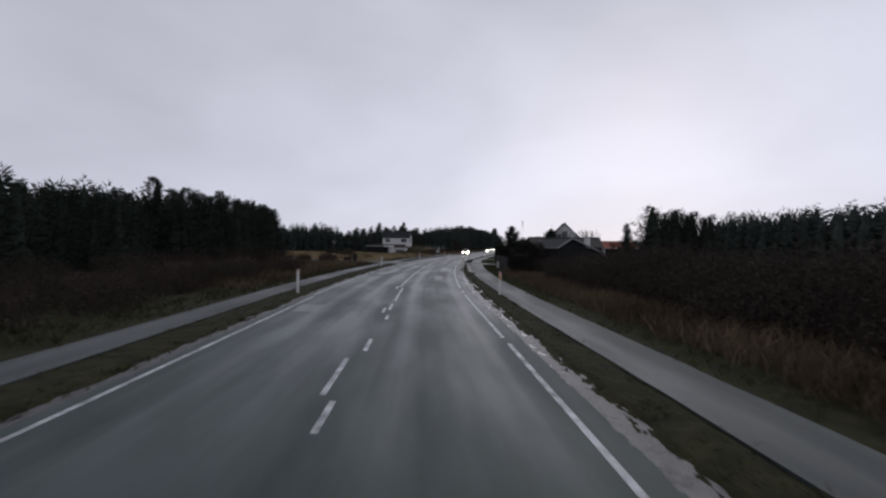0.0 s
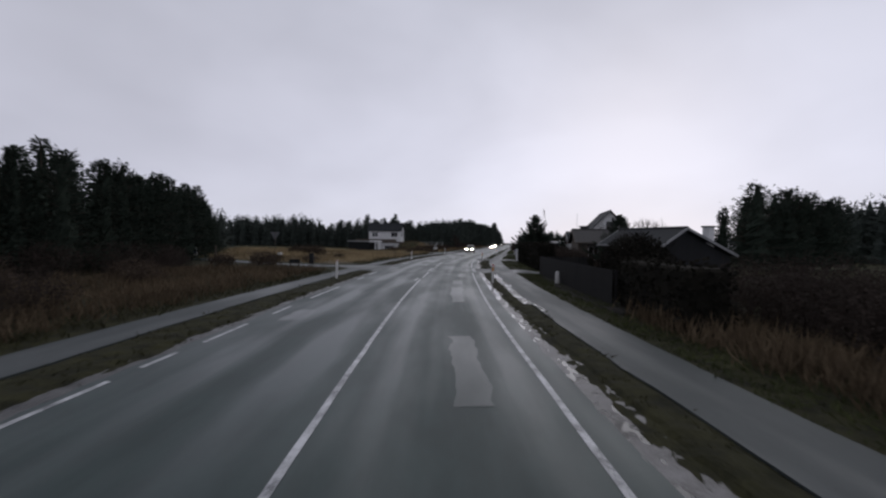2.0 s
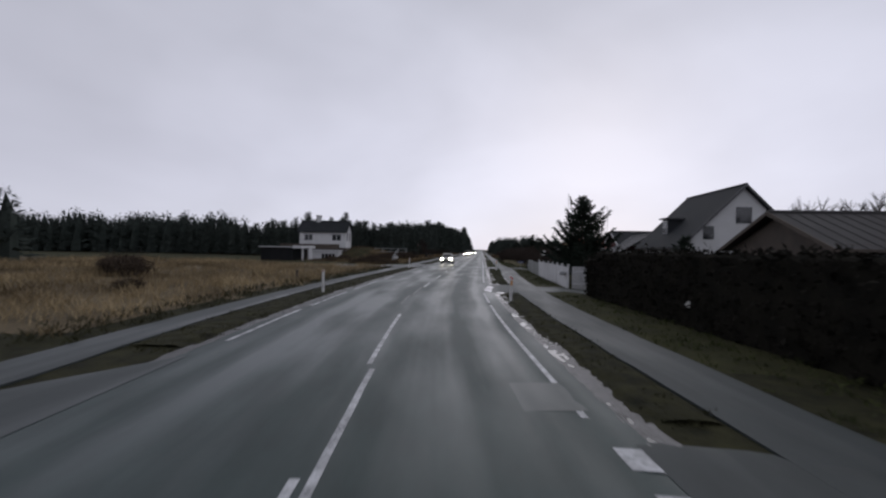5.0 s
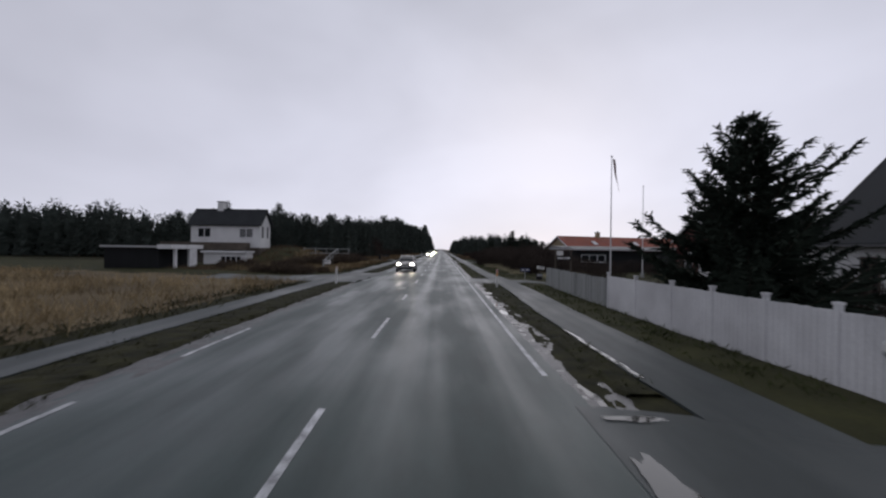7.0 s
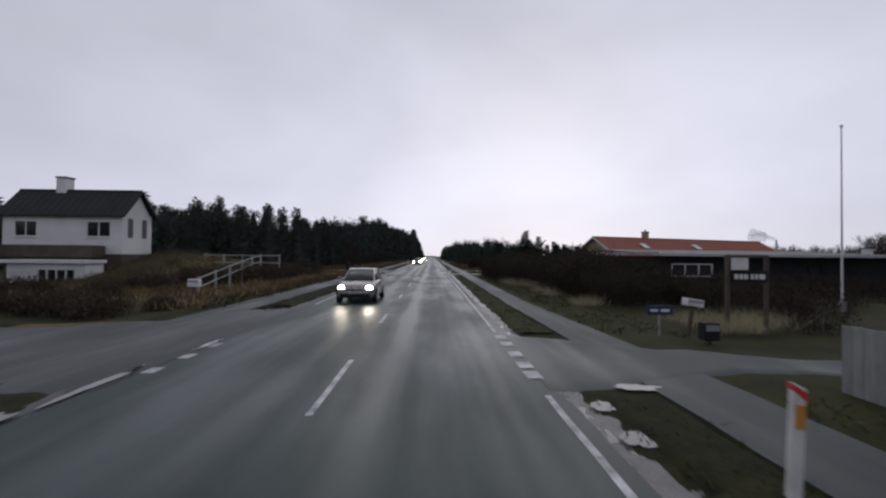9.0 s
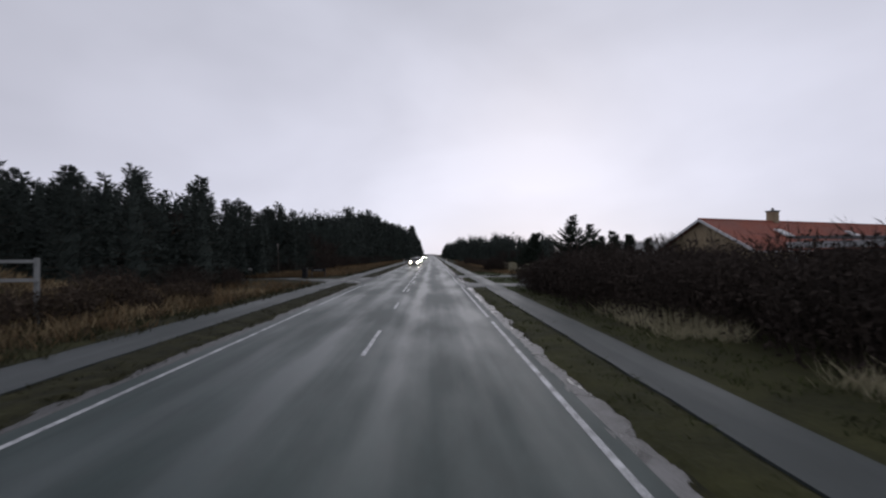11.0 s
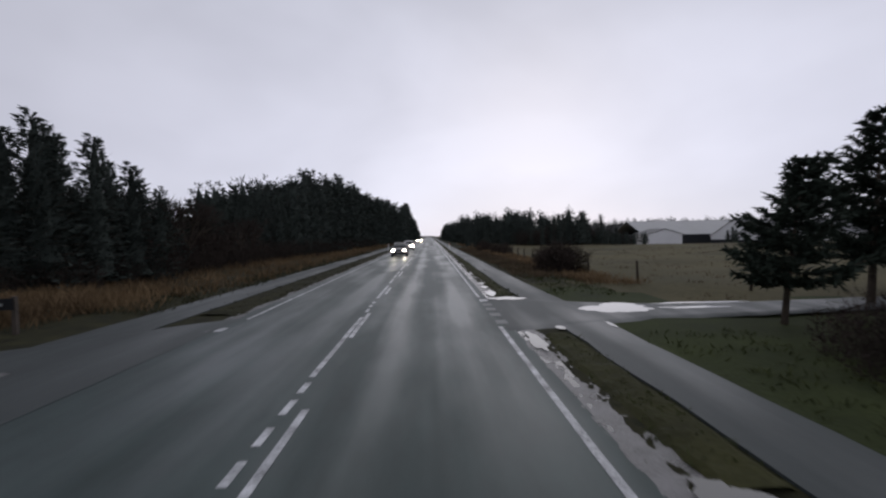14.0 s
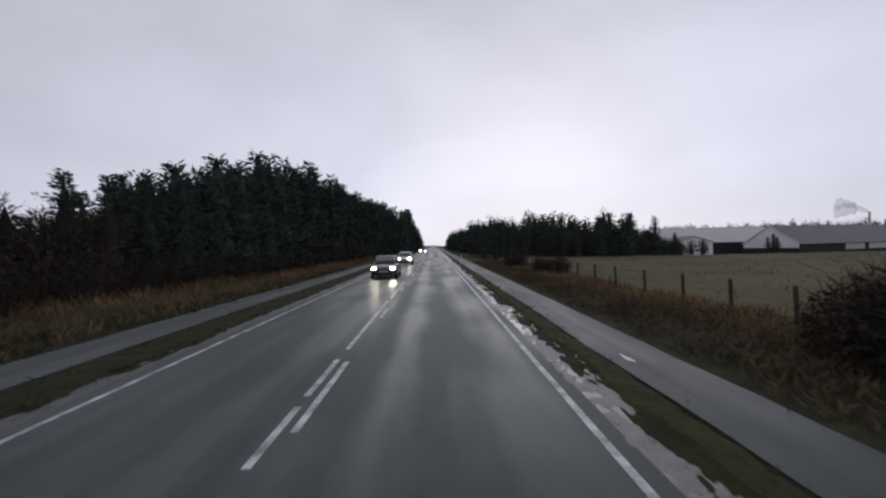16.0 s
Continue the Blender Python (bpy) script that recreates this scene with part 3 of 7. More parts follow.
def puddle(outline_centre, rx, ry, turn, seed, z, label="shallow puddle mirroring the grey sky", mat=None):
    """Standing water with a wandering rim."""
    cx0, cy0 = outline_centre
    ring = []
    for i in range(56):
        a = i / 56 * math.tau
        p = Vector((math.cos(a) + seed * 5, math.sin(a), seed))
        k = 0.9 + 0.5 * noise.noise(p * 1.2) + 0.24 * noise.noise(p * 3.0) + 0.10 * noise.noise(p * 7.0)
        x, y = rx * k * math.cos(a), ry * k * math.sin(a)
        ring.append((cx0 + x * math.cos(turn) - y * math.sin(turn), cy0 + x * math.sin(turn) + y * math.cos(turn), z))
    ob = raw_object("mud_patch" if mat else "puddle", ring, [tuple(range(56))], mat or WATER)
    return tagged(ob, label, "puddle", "puddles", kind="structure")


for i, (x, y, rx, ry, z) in enumerate((
        (3.72, 88.2, 0.22, 1.1, -0.010), (3.66, 86.5, 0.26, 0.9, -0.010), (4.15, 90.1, 0.42, 0.13, 0.002), (4.2, 85.3, 0.2, 0.4, -0.010),
        (4.95, 112.3, 0.42, 0.16, 0.012), (4.1, 111.5, 0.25, 0.2, -0.010), (4.05, 110.4, 0.28, 0.25, -0.008), (4.05, 105.9, 0.22, 0.4, -0.012),
        (4.32, 169.15, 0.74, 0.38, 0.009), (3.98, 170.7, 0.22, 0.9, -0.010), (4.0, 172.6, 0.16, 0.4, -0.010), (4.02, 174.0, 0.14, 0.35, -0.010),
        (7.05, 166.9, 0.95, 0.75, 0.0135), (10.0, 167.45, 1.6, 0.12, 0.0135), (9.3, 166.65, 1.0, 0.16, 0.0135),
        (4.2, 157.9, 0.3, 0.25, 0.013), (5.08, 181, 0.06, 0.3, 0.0085),
        (6.05, 164.6, 0.08, 0.35, 0.0125), (4.74, 164.4, 0.14, 0.22, 0.0135), (3.92, 163.4, 0.16, 0.9, -0.010),
        (-3.78, 112.5, 0.10, 1.3, -0.004), (-3.95, 110.9, 0.22, 0.3, 0.006), (-3.62, 115.6, 0.08, 1.0, -0.010))):
    puddle((x, y), rx, ry, 0.0, i + 1.0, z)
for i, (x, y, rx, ry, tilt) in enumerate(((-4.3, 158.9, 0.28, 0.75, 0.4), (-5.0, 160.4, 0.35, 0.5, 0.7), (-5.9, 161.7, 0.5, 0.3, 0.3))):
    puddle((x, y), rx, ry, tilt, i + 90.0, 0.0135, "pale washed-out mud lying on wet asphalt", MUD)
puddle(off(-4.5, 63.05), 0.36, 0.14, 0.1, 41.0, 0.0095)
pr = random.Random(17)
for i in range(14):
    y = pr.choice((pr.uniform(47, 62), pr.uniform(47, 62), pr.uniform(92, 97)))
    puddle(off(right_inner(y) + pr.uniform(0.0, 0.12), y), pr.uniform(0.03, 0.08) if y < 66 else 0.05, pr.uniform(0.2, 0.8), 0.2 if y < 66 else 0.03, i + 60.0, 0.0085)
for i in range(6):
    y = pr.uniform(24, 62)
    puddle(off(pr.uniform(3.95, 4.3), y), pr.uniform(0.08, 0.22), pr.uniform(0.4, 1.2), 0.2, i + 120.0, pool_level(y) + 0.012)

# ---------------------------------------------------------------- road markings and repairs


def marking(name, d0, d1, y0, y1, z, mat=PAINT, skew=0.0, seed=0.0, z_far=None):
    ys = steps(y0, y1, min(0.2 if mat is PATCH else 1.0, (y1 - y0) / 2))
    vs, uv = [], []
    for y in ys:
        c = float(centre(y))
        e = 0.012 * wave(y, seed, 2.7, 2)
        g = (0.10 * wave(y, seed, 1.9, 5) + 0.05 * wave(y, seed, 7, 7), 0.10 * wave(y, seed, 1.9, 6) + 0.05 * wave(y, seed, 7, 8)) if mat is PATCH else (0, 0)
        vs += [(c + d0 + e + g[0], y, z), (c + d1 + e + g[1], y + skew, z if z_far is None else z_far)]
        uv += [(d0, y), (d1, y)]
    fs = [(2 * i, 2 * i + 1, 2 * i + 3, 2 * i + 2) for i in range(len(ys) - 1)]
    ob = raw_object(name, vs, fs, mat, road, "", uv)
    return ob


def zr(d):
    return 0.0045 - 0.008 * abs(d)


# repairs in the surface
for d0, d1, y0, y1 in ((1.9, 2.4, 55.0, 57.0), (1.75, 2.25, 38.6, 42.7), (1.85, 2.35, 48.4, 53.4), (-2.95, -2.4, 43.6, 45.4), (-2.85, -2.4, 62.4, 66.0),
                       (2.3, 3.25, 69.6, 70.8), (2.45, 2.9, 64.5, 65.7), (-2.7, -2.1, 100.6, 102.0), (-2.9, -2.4, 103.4, 106.0), (-0.7, -0.3, 107.0, 108.7), (-2.5, -2.0, 145.0, 148.7),
                       (2.2, 2.7, 59.5, 62.5), (-3.2, -2.4, 25.0, 26.6)):
    marking("asphalt_patch", d0, d1, y0, y1, 0.0025 - 0.008 * max(abs(d0), abs(d1)) + 0.004, PATCH, 0.15, y0)

W = 0.05
for y0, y1, d in ((16.7, 17.7, -0.04), (17.9, 20.4, -0.25), (20.5, 21.6, 0.02), (24.2, 25.0, 0.14), (26.0, 27.5, 0.1), (28.3, 33.5, 0.16), (33.9, 57.0, 0.0), (25.4, 26.4, -0.08), (32.9, 34.4, -0.16),
                  (58.0, 62.8, 0.06), (56.0, 58.2, -0.22), (63.6, 67.2, -0.06), (64.0, 65.0, 0.16), (65.6, 66.6, 0.16), (67.2, 71, 0.12), (71.5, 77.5, 0.02),
                  (80.0, 82.6, -0.25), (83.3, 87.0, -0.14), (87.3, 89.9, 0.0), (94.8, 97.4, 0.0), (102.6, 105.1, 0.0), (111.1, 114.0, 0.0), (118.8, 121.0, 0.0), (126.6, 129.1, 0.0),
                  (134.8, 137.4, 0.02), (142.6, 145.1, 0.0), (150.1, 152.4, 0.06), (157.0, 159.7, 0.08), (163.9, 166.6, -0.08), (170.95, 173.4, -0.03), (178.3, 180.85, -0.04), (186.1, 188.3, -0.02), (193.6, 196.1, -0.02),
                  (150.2, 154.7, -0.18), (155.0, 155.5, -0.19), (155.8, 156.3, -0.18), (156.6, 157.1, -0.18), (157.5, 158.0, -0.18), (158.3, 158.75, -0.18), (159.05, 159.5, -0.18), (159.85, 160.35, -0.18), (160.6, 161.05, -0.18),
                  (161.3, 166.7, -0.2), (167.1, 167.6, -0.2), (167.95, 168.4, -0.21), (168.7, 169.1, -0.22), (169.9, 173.9, -0.21), (174.75, 176.8, -0.23), (177.5, 179.1, -0.25), (179.5, 182.0, -0.25), (182.3, 190.3, -0.23), (190.8, 199, -0.2)):
    marking("centre_line", d - W, d + W, y0, y1, zr(d), GHOST if 79 < y0 < 86 else PAINT)
for y in steps(203.6, 330, 7.5):
    marking("centre_line", -W, W, y, y + 2.5, zr(0))
E0 = 0.05
for y0, y1, d in ((6, 22.3, 3.25), (22.6, 31.9, 3.24), (32.4, 33.3, 3.25), (34.4, 53.2, 3.2), (53.6, 63.6, 3.2), (69.5, 81, 3.2), (81.2, 85.7, 3.2), (92, 111.9, 3.4), (117.4, 139.6, 3.4), (140.3, 153.2, 3.4), (157.8, 164.4, 3.38), (169.8, 420, 3.42)):
    marking("edge_line", d - E0, d + E0, y0, y1, zr(d))
for y0, y1, d in ((6, 29, -3.5), (29.5, 38.5, -3.6), (39.2, 40.2, -3.6), (41, 43, -3.55), (44.5, 46, -3.5), (48, 52.5, -3.5), (56, 57.5, -3.55), (59.5, 62.3, -3.66), (73, 78, -3.5), (79, 84.5, -3.45), (85.5, 91, -3.45), (93, 96, -3.45), (124, 143.5, -3.4), (144.2, 155.0, -3.4), (155.4, 157.4, -3.3), (166.5, 420, -3.4)):
    marking("edge_line", d - E0, d + E0, y0, y1, zr(d))
for ys, dl, dr in (((64.6, 65.5, 66.4, 67.3, 68.2), 3.2, 3.5), ((112.9, 113.6, 114.55, 115.6, 116.5), 3.3, 3.58), ((153.4, 154.4, 155.4, 156.3), 3.38, 3.68), ((165.1, 166.1, 167.0, 167.85, 168.75), 3.36, 3.64)):
    for y in ys:
        marking("give_way_block", dl, dr, y, y + 0.48, zr(dl), GHOST if 165 < y < 168 else PAINT, -0.02, y, -0.012)
for y in (113.2, 114.3, 115.4):
    marking("give_way_block", -3.62, -3.36, y, y + 0.4, zr(3.6), PAINT, 0, y)
marking("give_way_block", -3.75, -3.4, 165.0, 165.4, zr(3.7), PAINT, 0, 3)

# ---------------------------------------------------------------- plants
class Heap:
    """Collects small faces for one mesh."""

    def __init__(self, seed):
        self.v, self.f, self.n = [], [], 0
        self.r = np.random.RandomState(seed)

    def tris(self, pts):
        pts = np.asarray(pts, float).reshape(-1, 3)
        k = len(pts) // 3
        self.v.append(pts)
        self.f.append(np.arange(k * 3).reshape(k, 3) + self.n)
        self.n += k * 3

    def sprays(self, base, tip, width, jitter=0.3):
        """Leaf-like tapering slips from base to tip, each a bent pair of triangles."""
        base, tip = np.asarray(base, float), np.asarray(tip, float)
        k = len(base)
        d = tip - base
        side = np.cross(d, self.r.normal(size=(k, 3)) + 1e-6)
        side /= np.linalg.norm(side, axis=1)[:, None] + 1e-9
        w = np.asarray(width).reshape(-1, 1) * (0.6 + 0.8 * self.r.rand(k, 1))
        mid = base + d * 0.45 + self.r.normal(size=(k, 3)) * np.linalg.norm(d, axis=1)[:, None] * jitter * 0.25
        a, b = mid + side * w, mid - side * w
        self.tris(np.stack([base, a, b, a, tip, b], 1))

    def limb(self, p0, p1, r0, r1, n=5):
        p0, p1 = np.asarray(p0, float), np.asarray(p1, float)
        d = p1 - p0
        u = np.cross(d, (0.31, 0.77, 0.52))
        u /= np.linalg.norm(u) + 1e-9
        w = np.cross(d, u)
        w /= np.linalg.norm(w) + 1e-9
        a = np.arange(n) / n * math.tau
        ring = np.cos(a)[:, None] * u + np.sin(a)[:, None] * w
        lo, hi = p0 + ring * r0, p1 + ring * r1
        nx = np.roll(np.arange(n), -1)
        self.tris(np.concatenate([np.stack([lo, lo[nx], hi[nx]], 1), np.stack([lo, hi[nx], hi], 1)]))

    def mesh(self, name, mat, parent=None, label=""):
        return raw_object(name, np.concatenate(self.v), np.concatenate(self.f), mat, parent, label)


def spruce(seed, h, r, whorl=0.34, arms=7, slips=9, label="", group="", droop=0.12, up=0.25, bare=0.06, slim=1.0, needle=None, rough_edge=0.25, kind="", core=0.55, fine=1.0, fan_w=0.34):
    """A conifer: tapered trunk, whorls of limbs, each limb clothed in needle sprays."""
    tree = empty("spruce_tree", Matrix.Identity(4), label or "dark green spruce tree with drooping boughs", "tree", group, kind)
    tk = Heap(seed)
    lean = tk.r.normal(size=2) * 0.015 * h
    for i in range(5):
        a, b = i / 5, (i + 1) / 5
        tk.limb((lean[0] * a * a, lean[1] * a * a, h * a * 0.97), (lean[0] * b * b, lean[1] * b * b, h * b * 0.97), 0.022 * h * (1 - a) + 0.01, 0.022 * h * (1 - b) + 0.008, 6)
    cr = Heap(seed + 1)
    if core:
        zs = np.linspace(h * bare + 0.2, h * 0.95, 9)
        rings = []
        for q in zs:
            n = 9
            a = np.arange(n) / n * math.tau + q
            rad = core * r * (1 - q / h) ** slim * (0.5 + 0.75 * cr.r.rand(n)) + 0.03
            rings.append(np.stack([np.cos(a) * rad, np.sin(a) * rad, np.full(n, q) + cr.r.normal(size=n) * 0.12], 1))
        nx = np.roll(np.arange(9), -1)
        for lo, hi in zip(rings, rings[1:]):
            cr.tris(np.concatenate([np.stack([lo, lo[nx], hi[nx]], 1), np.stack([lo, hi[nx], hi], 1)]))
    z = h * bare + 0.15
    while z < h * 0.985:
        f = z / h
        reach = r * (1 - f) ** slim * (0.85 + 0.3 * cr.r.rand()) + 0.10
        k = max(4, int(arms * (0.6 + 0.4 * (1 - f))))
        turn = cr.r.rand() * math.tau
        for j in range(k):
            a = turn + j / k * math.tau + cr.r.normal() * 0.2
            L = reach * (1 + rough_edge * cr.r.normal() * 0.8)
            L = max(0.12, L)
            root = np.array((lean[0] * f * f, lean[1] * f * f, z + cr.r.normal() * whorl * 0.25))
            out = np.array((math.cos(a), math.sin(a), 0))
            rise = up * L * (0.3 + f) - droop * L * (1 - f) * 2
            tip = root + out * L + np.array((0, 0, rise))
            if L > 0.9:
                tk.limb(root, root + (tip - root) * 0.7, 0.012 * L + 0.006, 0.006, 3)
            m = max(4, int(slips * (0.35 + 0.65 * L / max(r, 0.1))))
            s = 0.16 + 0.88 * cr.r.rand(m) ** 0.8
            at = root + (tip - root) * s[:, None]
            side = np.array((-math.sin(a), math.cos(a), 0))
            fan = (cr.r.rand(m, 1) - 0.5) * 2
            at = at + side * fan * (0.10 + fan_w * L) * (1.15 - s)[:, None] + np.array((0, 0, 1)) * cr.r.normal(size=(m, 1)) * 0.05 * (1 + L)
            slip = fine * (0.20 + 0.14 * cr.r.rand(m, 1))
            end = at + slip * (out * 0.85 + side * fan * 0.8 + np.array((0, 0, 1)) * (cr.r.normal(size=(m, 1)) * 0.35 + up * 0.6 - 0.15 * (1 - f)))
            cr.sprays(at - out * slip * 0.25, end, slip[:, 0] * 0.17)
        z += whorl * (0.75 + 0.5 * cr.r.rand()) * (1.15 - 0.55 * f)
    cr.sprays([(lean[0], lean[1], h * 0.93)] * 3, [(lean[0] + q * 0.05, lean[1], h) for q in (-1, 0, 1)], [0.05] * 3)
    tk.mesh("trunk", BARK, tree)
    cr.mesh("crown", needle or NEEDLE, tree)
    return tree


def garden_spruce(seed, h, r, label, gap=0.21, bare=0.85, lift=0.26, sag=0.10, thin=0.0, lean=0.0, cone=0.95, group="", name="spruce_tree", uneven=0.2):
    """A conifer seen close: curved limbs in tiers, side twigs in flat fans, needles closing round every twig."""
    tree = empty(name, Matrix.Identity(4), label, "tree", group)
    tk, cr = Heap(seed), Heap(seed + 1)

    def stem(f):
        return np.array((lean * f ** 1.5, 0.4 * lean * f * f, h * f))

    for i in range(6):
        a, b = i / 6, (i + 1) / 6
        tk.limb(stem(a), stem(b * 0.99), 0.018 * h * (1 - a) + 0.01, 0.018 * h * (1 - b) + 0.008, 8)
    z = bare
    while z < h * 0.985:
        f = z / h
        k = max(4, int(9 - 4 * f))
        turn = cr.r.rand() * math.tau
        tier = 1 + thin * 0.5 * cr.r.normal()
        for j in range(k):
            if cr.r.rand() < thin * 0.6:
                continue
            a = turn + j / k * math.tau + cr.r.normal() * 0.22
            L = max(0.16, r * (1 - f) ** cone * (0.9 + uneven * cr.r.normal()) * tier)
            out, side = np.array((math.cos(a), math.sin(a), 0)), np.array((-math.sin(a), math.cos(a), 0))
            root = stem(f) + np.array((0, 0, cr.r.normal() * 0.05))
            s = np.linspace(0, 1, 6)
            bow = L * (-sag * (1 - f) * s + (lift + 0.4 * f) * s ** 2.2)
            line = root + out * (s * L)[:, None] + np.array((0, 0, 1)) * bow[:, None]
            for p, q, u in zip(line, line[1:], s):
                tk.limb(p, q, 0.006 + 0.012 * L * (1 - u) * 0.6, 0.005 + 0.012 * L * (0.8 - u) * 0.5, 3)
            m = int(8 + 18 * L)
            t = 0.10 + 0.90 * np.linspace(0, 1, m)
            at = np.stack([np.interp(t, s, line[:, c]) for c in range(3)], 1)
            sgn = np.where(np.arange(m) % 2, 1.0, -1.0)[:, None]
            reach = (0.12 + 0.30 * L * (1.05 - t) ** 0.8)[:, None] * (0.75 + 0.5 * cr.r.rand(m, 1))
            d = out * 0.75 + side * sgn * 0.8 + np.array((0, 0, 1)) * (0.10 + 0.25 * t[:, None] + 0.18 * cr.r.normal(size=(m, 1)))
            end = at + d * reach
            for w in (0.042, 0.036):
                cr.sprays(at, end, np.full(m, w), 0.1)
            for step in (0.35, 0.75):
                for _ in range(2):
                    o = at + (end - at) * step
                    e = o + (d * 0.7 + cr.r.normal(size=(m, 3)) * 0.5 - np.array((0, 0, 0.15))) * 0.15
                    cr.sprays(o, e, np.full(m, 0.026), 0.2)
            n = int(6 + 12 * L)
            o = np.stack([np.interp(np.linspace(0.1, 1, n), s, line[:, c]) for c in range(3)], 1)
            cr.sprays(o, o + (out + np.array((0, 0, 0.4)) + cr.r.normal(size=(n, 3)) * 0.4) * 0.15, np.full(n, 0.03), 0.2)
        z += gap * (0.75 + 0.5 * cr.r.rand()) * (1.1 - 0.4 * f)
    tk.mesh("trunk", BARK, tree)
    cr.mesh("crown", NEEDLE, tree)
    return tree


def thicket(seed, rx, ry, h, stems=80, leaves=1500, label="", group="", mat=None, name="shrub", cat="bush"):
    """A leafless shrub: many forking stems with a haze of dead leaves and twigs."""
    bush = empty(name, Matrix.Identity(4), label or "dense dark leafless shrub", cat, group)
    st, tw = Heap(seed), Heap(seed + 1)
    for i in range(stems):
        a, q = st.r.rand() * math.tau, math.sqrt(st.r.rand())
        p = np.array((math.cos(a) * q * rx * 0.75, math.sin(a) * q * ry * 0.75, -0.1))
        top = np.array((math.cos(a) * q * rx, math.sin(a) * q * ry, h * (1 - 0.35 * q * q) * (0.6 + 0.45 * st.r.rand())))
        mid = p + (top - p) * 0.5 + st.r.normal(size=3) * 0.12
        st.limb(p, mid, 0.016, 0.010, 3)
        st.limb(mid, top, 0.010, 0.003, 3)
        k = 7
        s = 0.35 + 0.65 * tw.r.rand(k)
        at = p + (top - p) * s[:, None]
        d = tw.r.normal(size=(k, 3)) * np.array((0.35, 0.35, 0.2)) + np.array((0, 0, 0.32))
        tw.sprays(at, at + d * (0.6 + 0.3 * h / 2.5), np.full(k, 0.010))
    q, a = np.sqrt(tw.r.rand(leaves)), tw.r.rand(leaves) * math.tau
    z = h * tw.r.rand(leaves) ** 0.8 * (0.9 - 0.35 * q * q)
    c = np.stack([np.cos(a) * q * rx, np.sin(a) * q * ry, z], 1)
    d = tw.r.normal(size=(leaves, 3))
    d /= np.linalg.norm(d, axis=1)[:, None]
    tw.sprays(c, c + d * (0.08 + 0.10 * tw.r.rand(leaves, 1)), np.full(leaves, 0.027 if mat is None else 0.045))
    st.mesh("branch_mass", TWIG, bush)
    tw.mesh("twig_mass", mat or TWIG, bush)
    return bush


def bare_tree(seed, h, label, group=""):
    tree = empty("bare_tree", Matrix.Identity(4), label, "tree", group)
    st, tw = Heap(seed), Heap(seed + 1)

    def fork(p, d, L, rad, depth):
        e = p + d * L
        (st if depth < 3 else tw).limb(p, e, rad, rad * 0.65, 5 if depth < 2 else 3)
        if depth == 5:
            return
        for _ in range(3 if depth else 5):
            nd = d + st.r.normal(size=3) * 0.42 + np.array((0, 0, 0.12))
            fork(p + (e - p) * (0.55 + 0.45 * st.r.rand()), nd / np.linalg.norm(nd), L * 0.68, rad * 0.58, depth + 1)

    fork(np.array((0, 0, -0.1)), np.array((0, 0, 1.0)), h * 0.34, 0.022 * h, 0)
    st.mesh("trunk", BARK, tree)
    tw.mesh("twig_mass", TWIG, tree)
    return tree


def put(model, spots, turn_seed=1, first=True):
    """Sets a model at the first spot and copies of it at the others; spot: x, y, scale."""
    r = random.Random(turn_seed)
    out = []
    for i, (x, y, s) in enumerate(spots):
        z = ground_height(x - float(centre(y)), y)
        m = Matrix.Translation((x, y, z - 0.03)) @ Matrix.Rotation(r.random() * math.tau, 4, "Z") @ Matrix.Diagonal((s * r.uniform(0.9, 1.1), s * r.uniform(0.9, 1.1), s, 1))
        if i == 0 and first:
            model.matrix_world = m
            out.append(model)
        else:
            out.append(copy_thing(model, m))
    return out


def tufts(name, spots, blades, h, spread, mat, label, lean=0.35, seed=3, width=0.012):
    """Grass as one mass: every spot a tuft of curved blades."""
    hp = Heap(seed)
    spots = np.asarray(spots, float)
    base = np.repeat(spots[:, :3], blades, 0)
    size = np.repeat(spots[:, 3], blades)
    k = len(base)
    base[:, :2] += hp.r.normal(size=(k, 2)) * spread * size[:, None]
    d = hp.r.normal(size=(k, 3)) * lean
    d[:, 2] = 1
    tip = base + d * (h * size * (0.5 + 0.7 * hp.r.rand(k)))[:, None]
    hp.sprays(base, tip, width * (0.7 + size * 0.5), 0.25)
    return tagged(hp.mesh(name, mat), label, "grass", kind="stuff")


def scatter(n, x0, x1, y0, y1, seed, size=(0.7, 1.3), keep=None, rel=True):
    r = np.random.RandomState(seed)
    out = []
    for _ in range(n):
        y = y0 + (y1 - y0) * r.rand()
        d = x0 + (x1 - x0) * r.rand()
        c = float(centre(y))
        dd = d if rel else d - c
        if keep and not keep(dd, y):
            continue
        out.append((c + dd, y, ground_height(dd, y) - 0.02, size[0] + (size[1] - size[0]) * r.rand()))
    return out


SIDE_LEFT = ((61.5, 71.5), (111, 121.5), (157.5, 167.2))
SIDE_RIGHT = ((63.5, 69.2), (85, 90.8), (111.8, 117.2), (152.8, 158.0), (164, 169.8))


def clear_left(d, y):
    return all(not (a - 0.2 < y < b + 0.2) for a, b in SIDE_LEFT)


def clear_right(d, y):
    return all(not (a - 0.2 < y < b + 0.2) for a, b in SIDE_RIGHT)


def open_left(d, y):
    """Not on a side road that runs on into the land."""
    return clear_left(d, y) or (d < -26)


def on_right_verge(d, y):
    """On the grass strip, clear of mud, path and driveways."""
    far = 4.46 if 48.5 < y < 62.8 else right_inner(y) - 0.08
    return clear_right(d, y) and mud_outer(y) < d < far


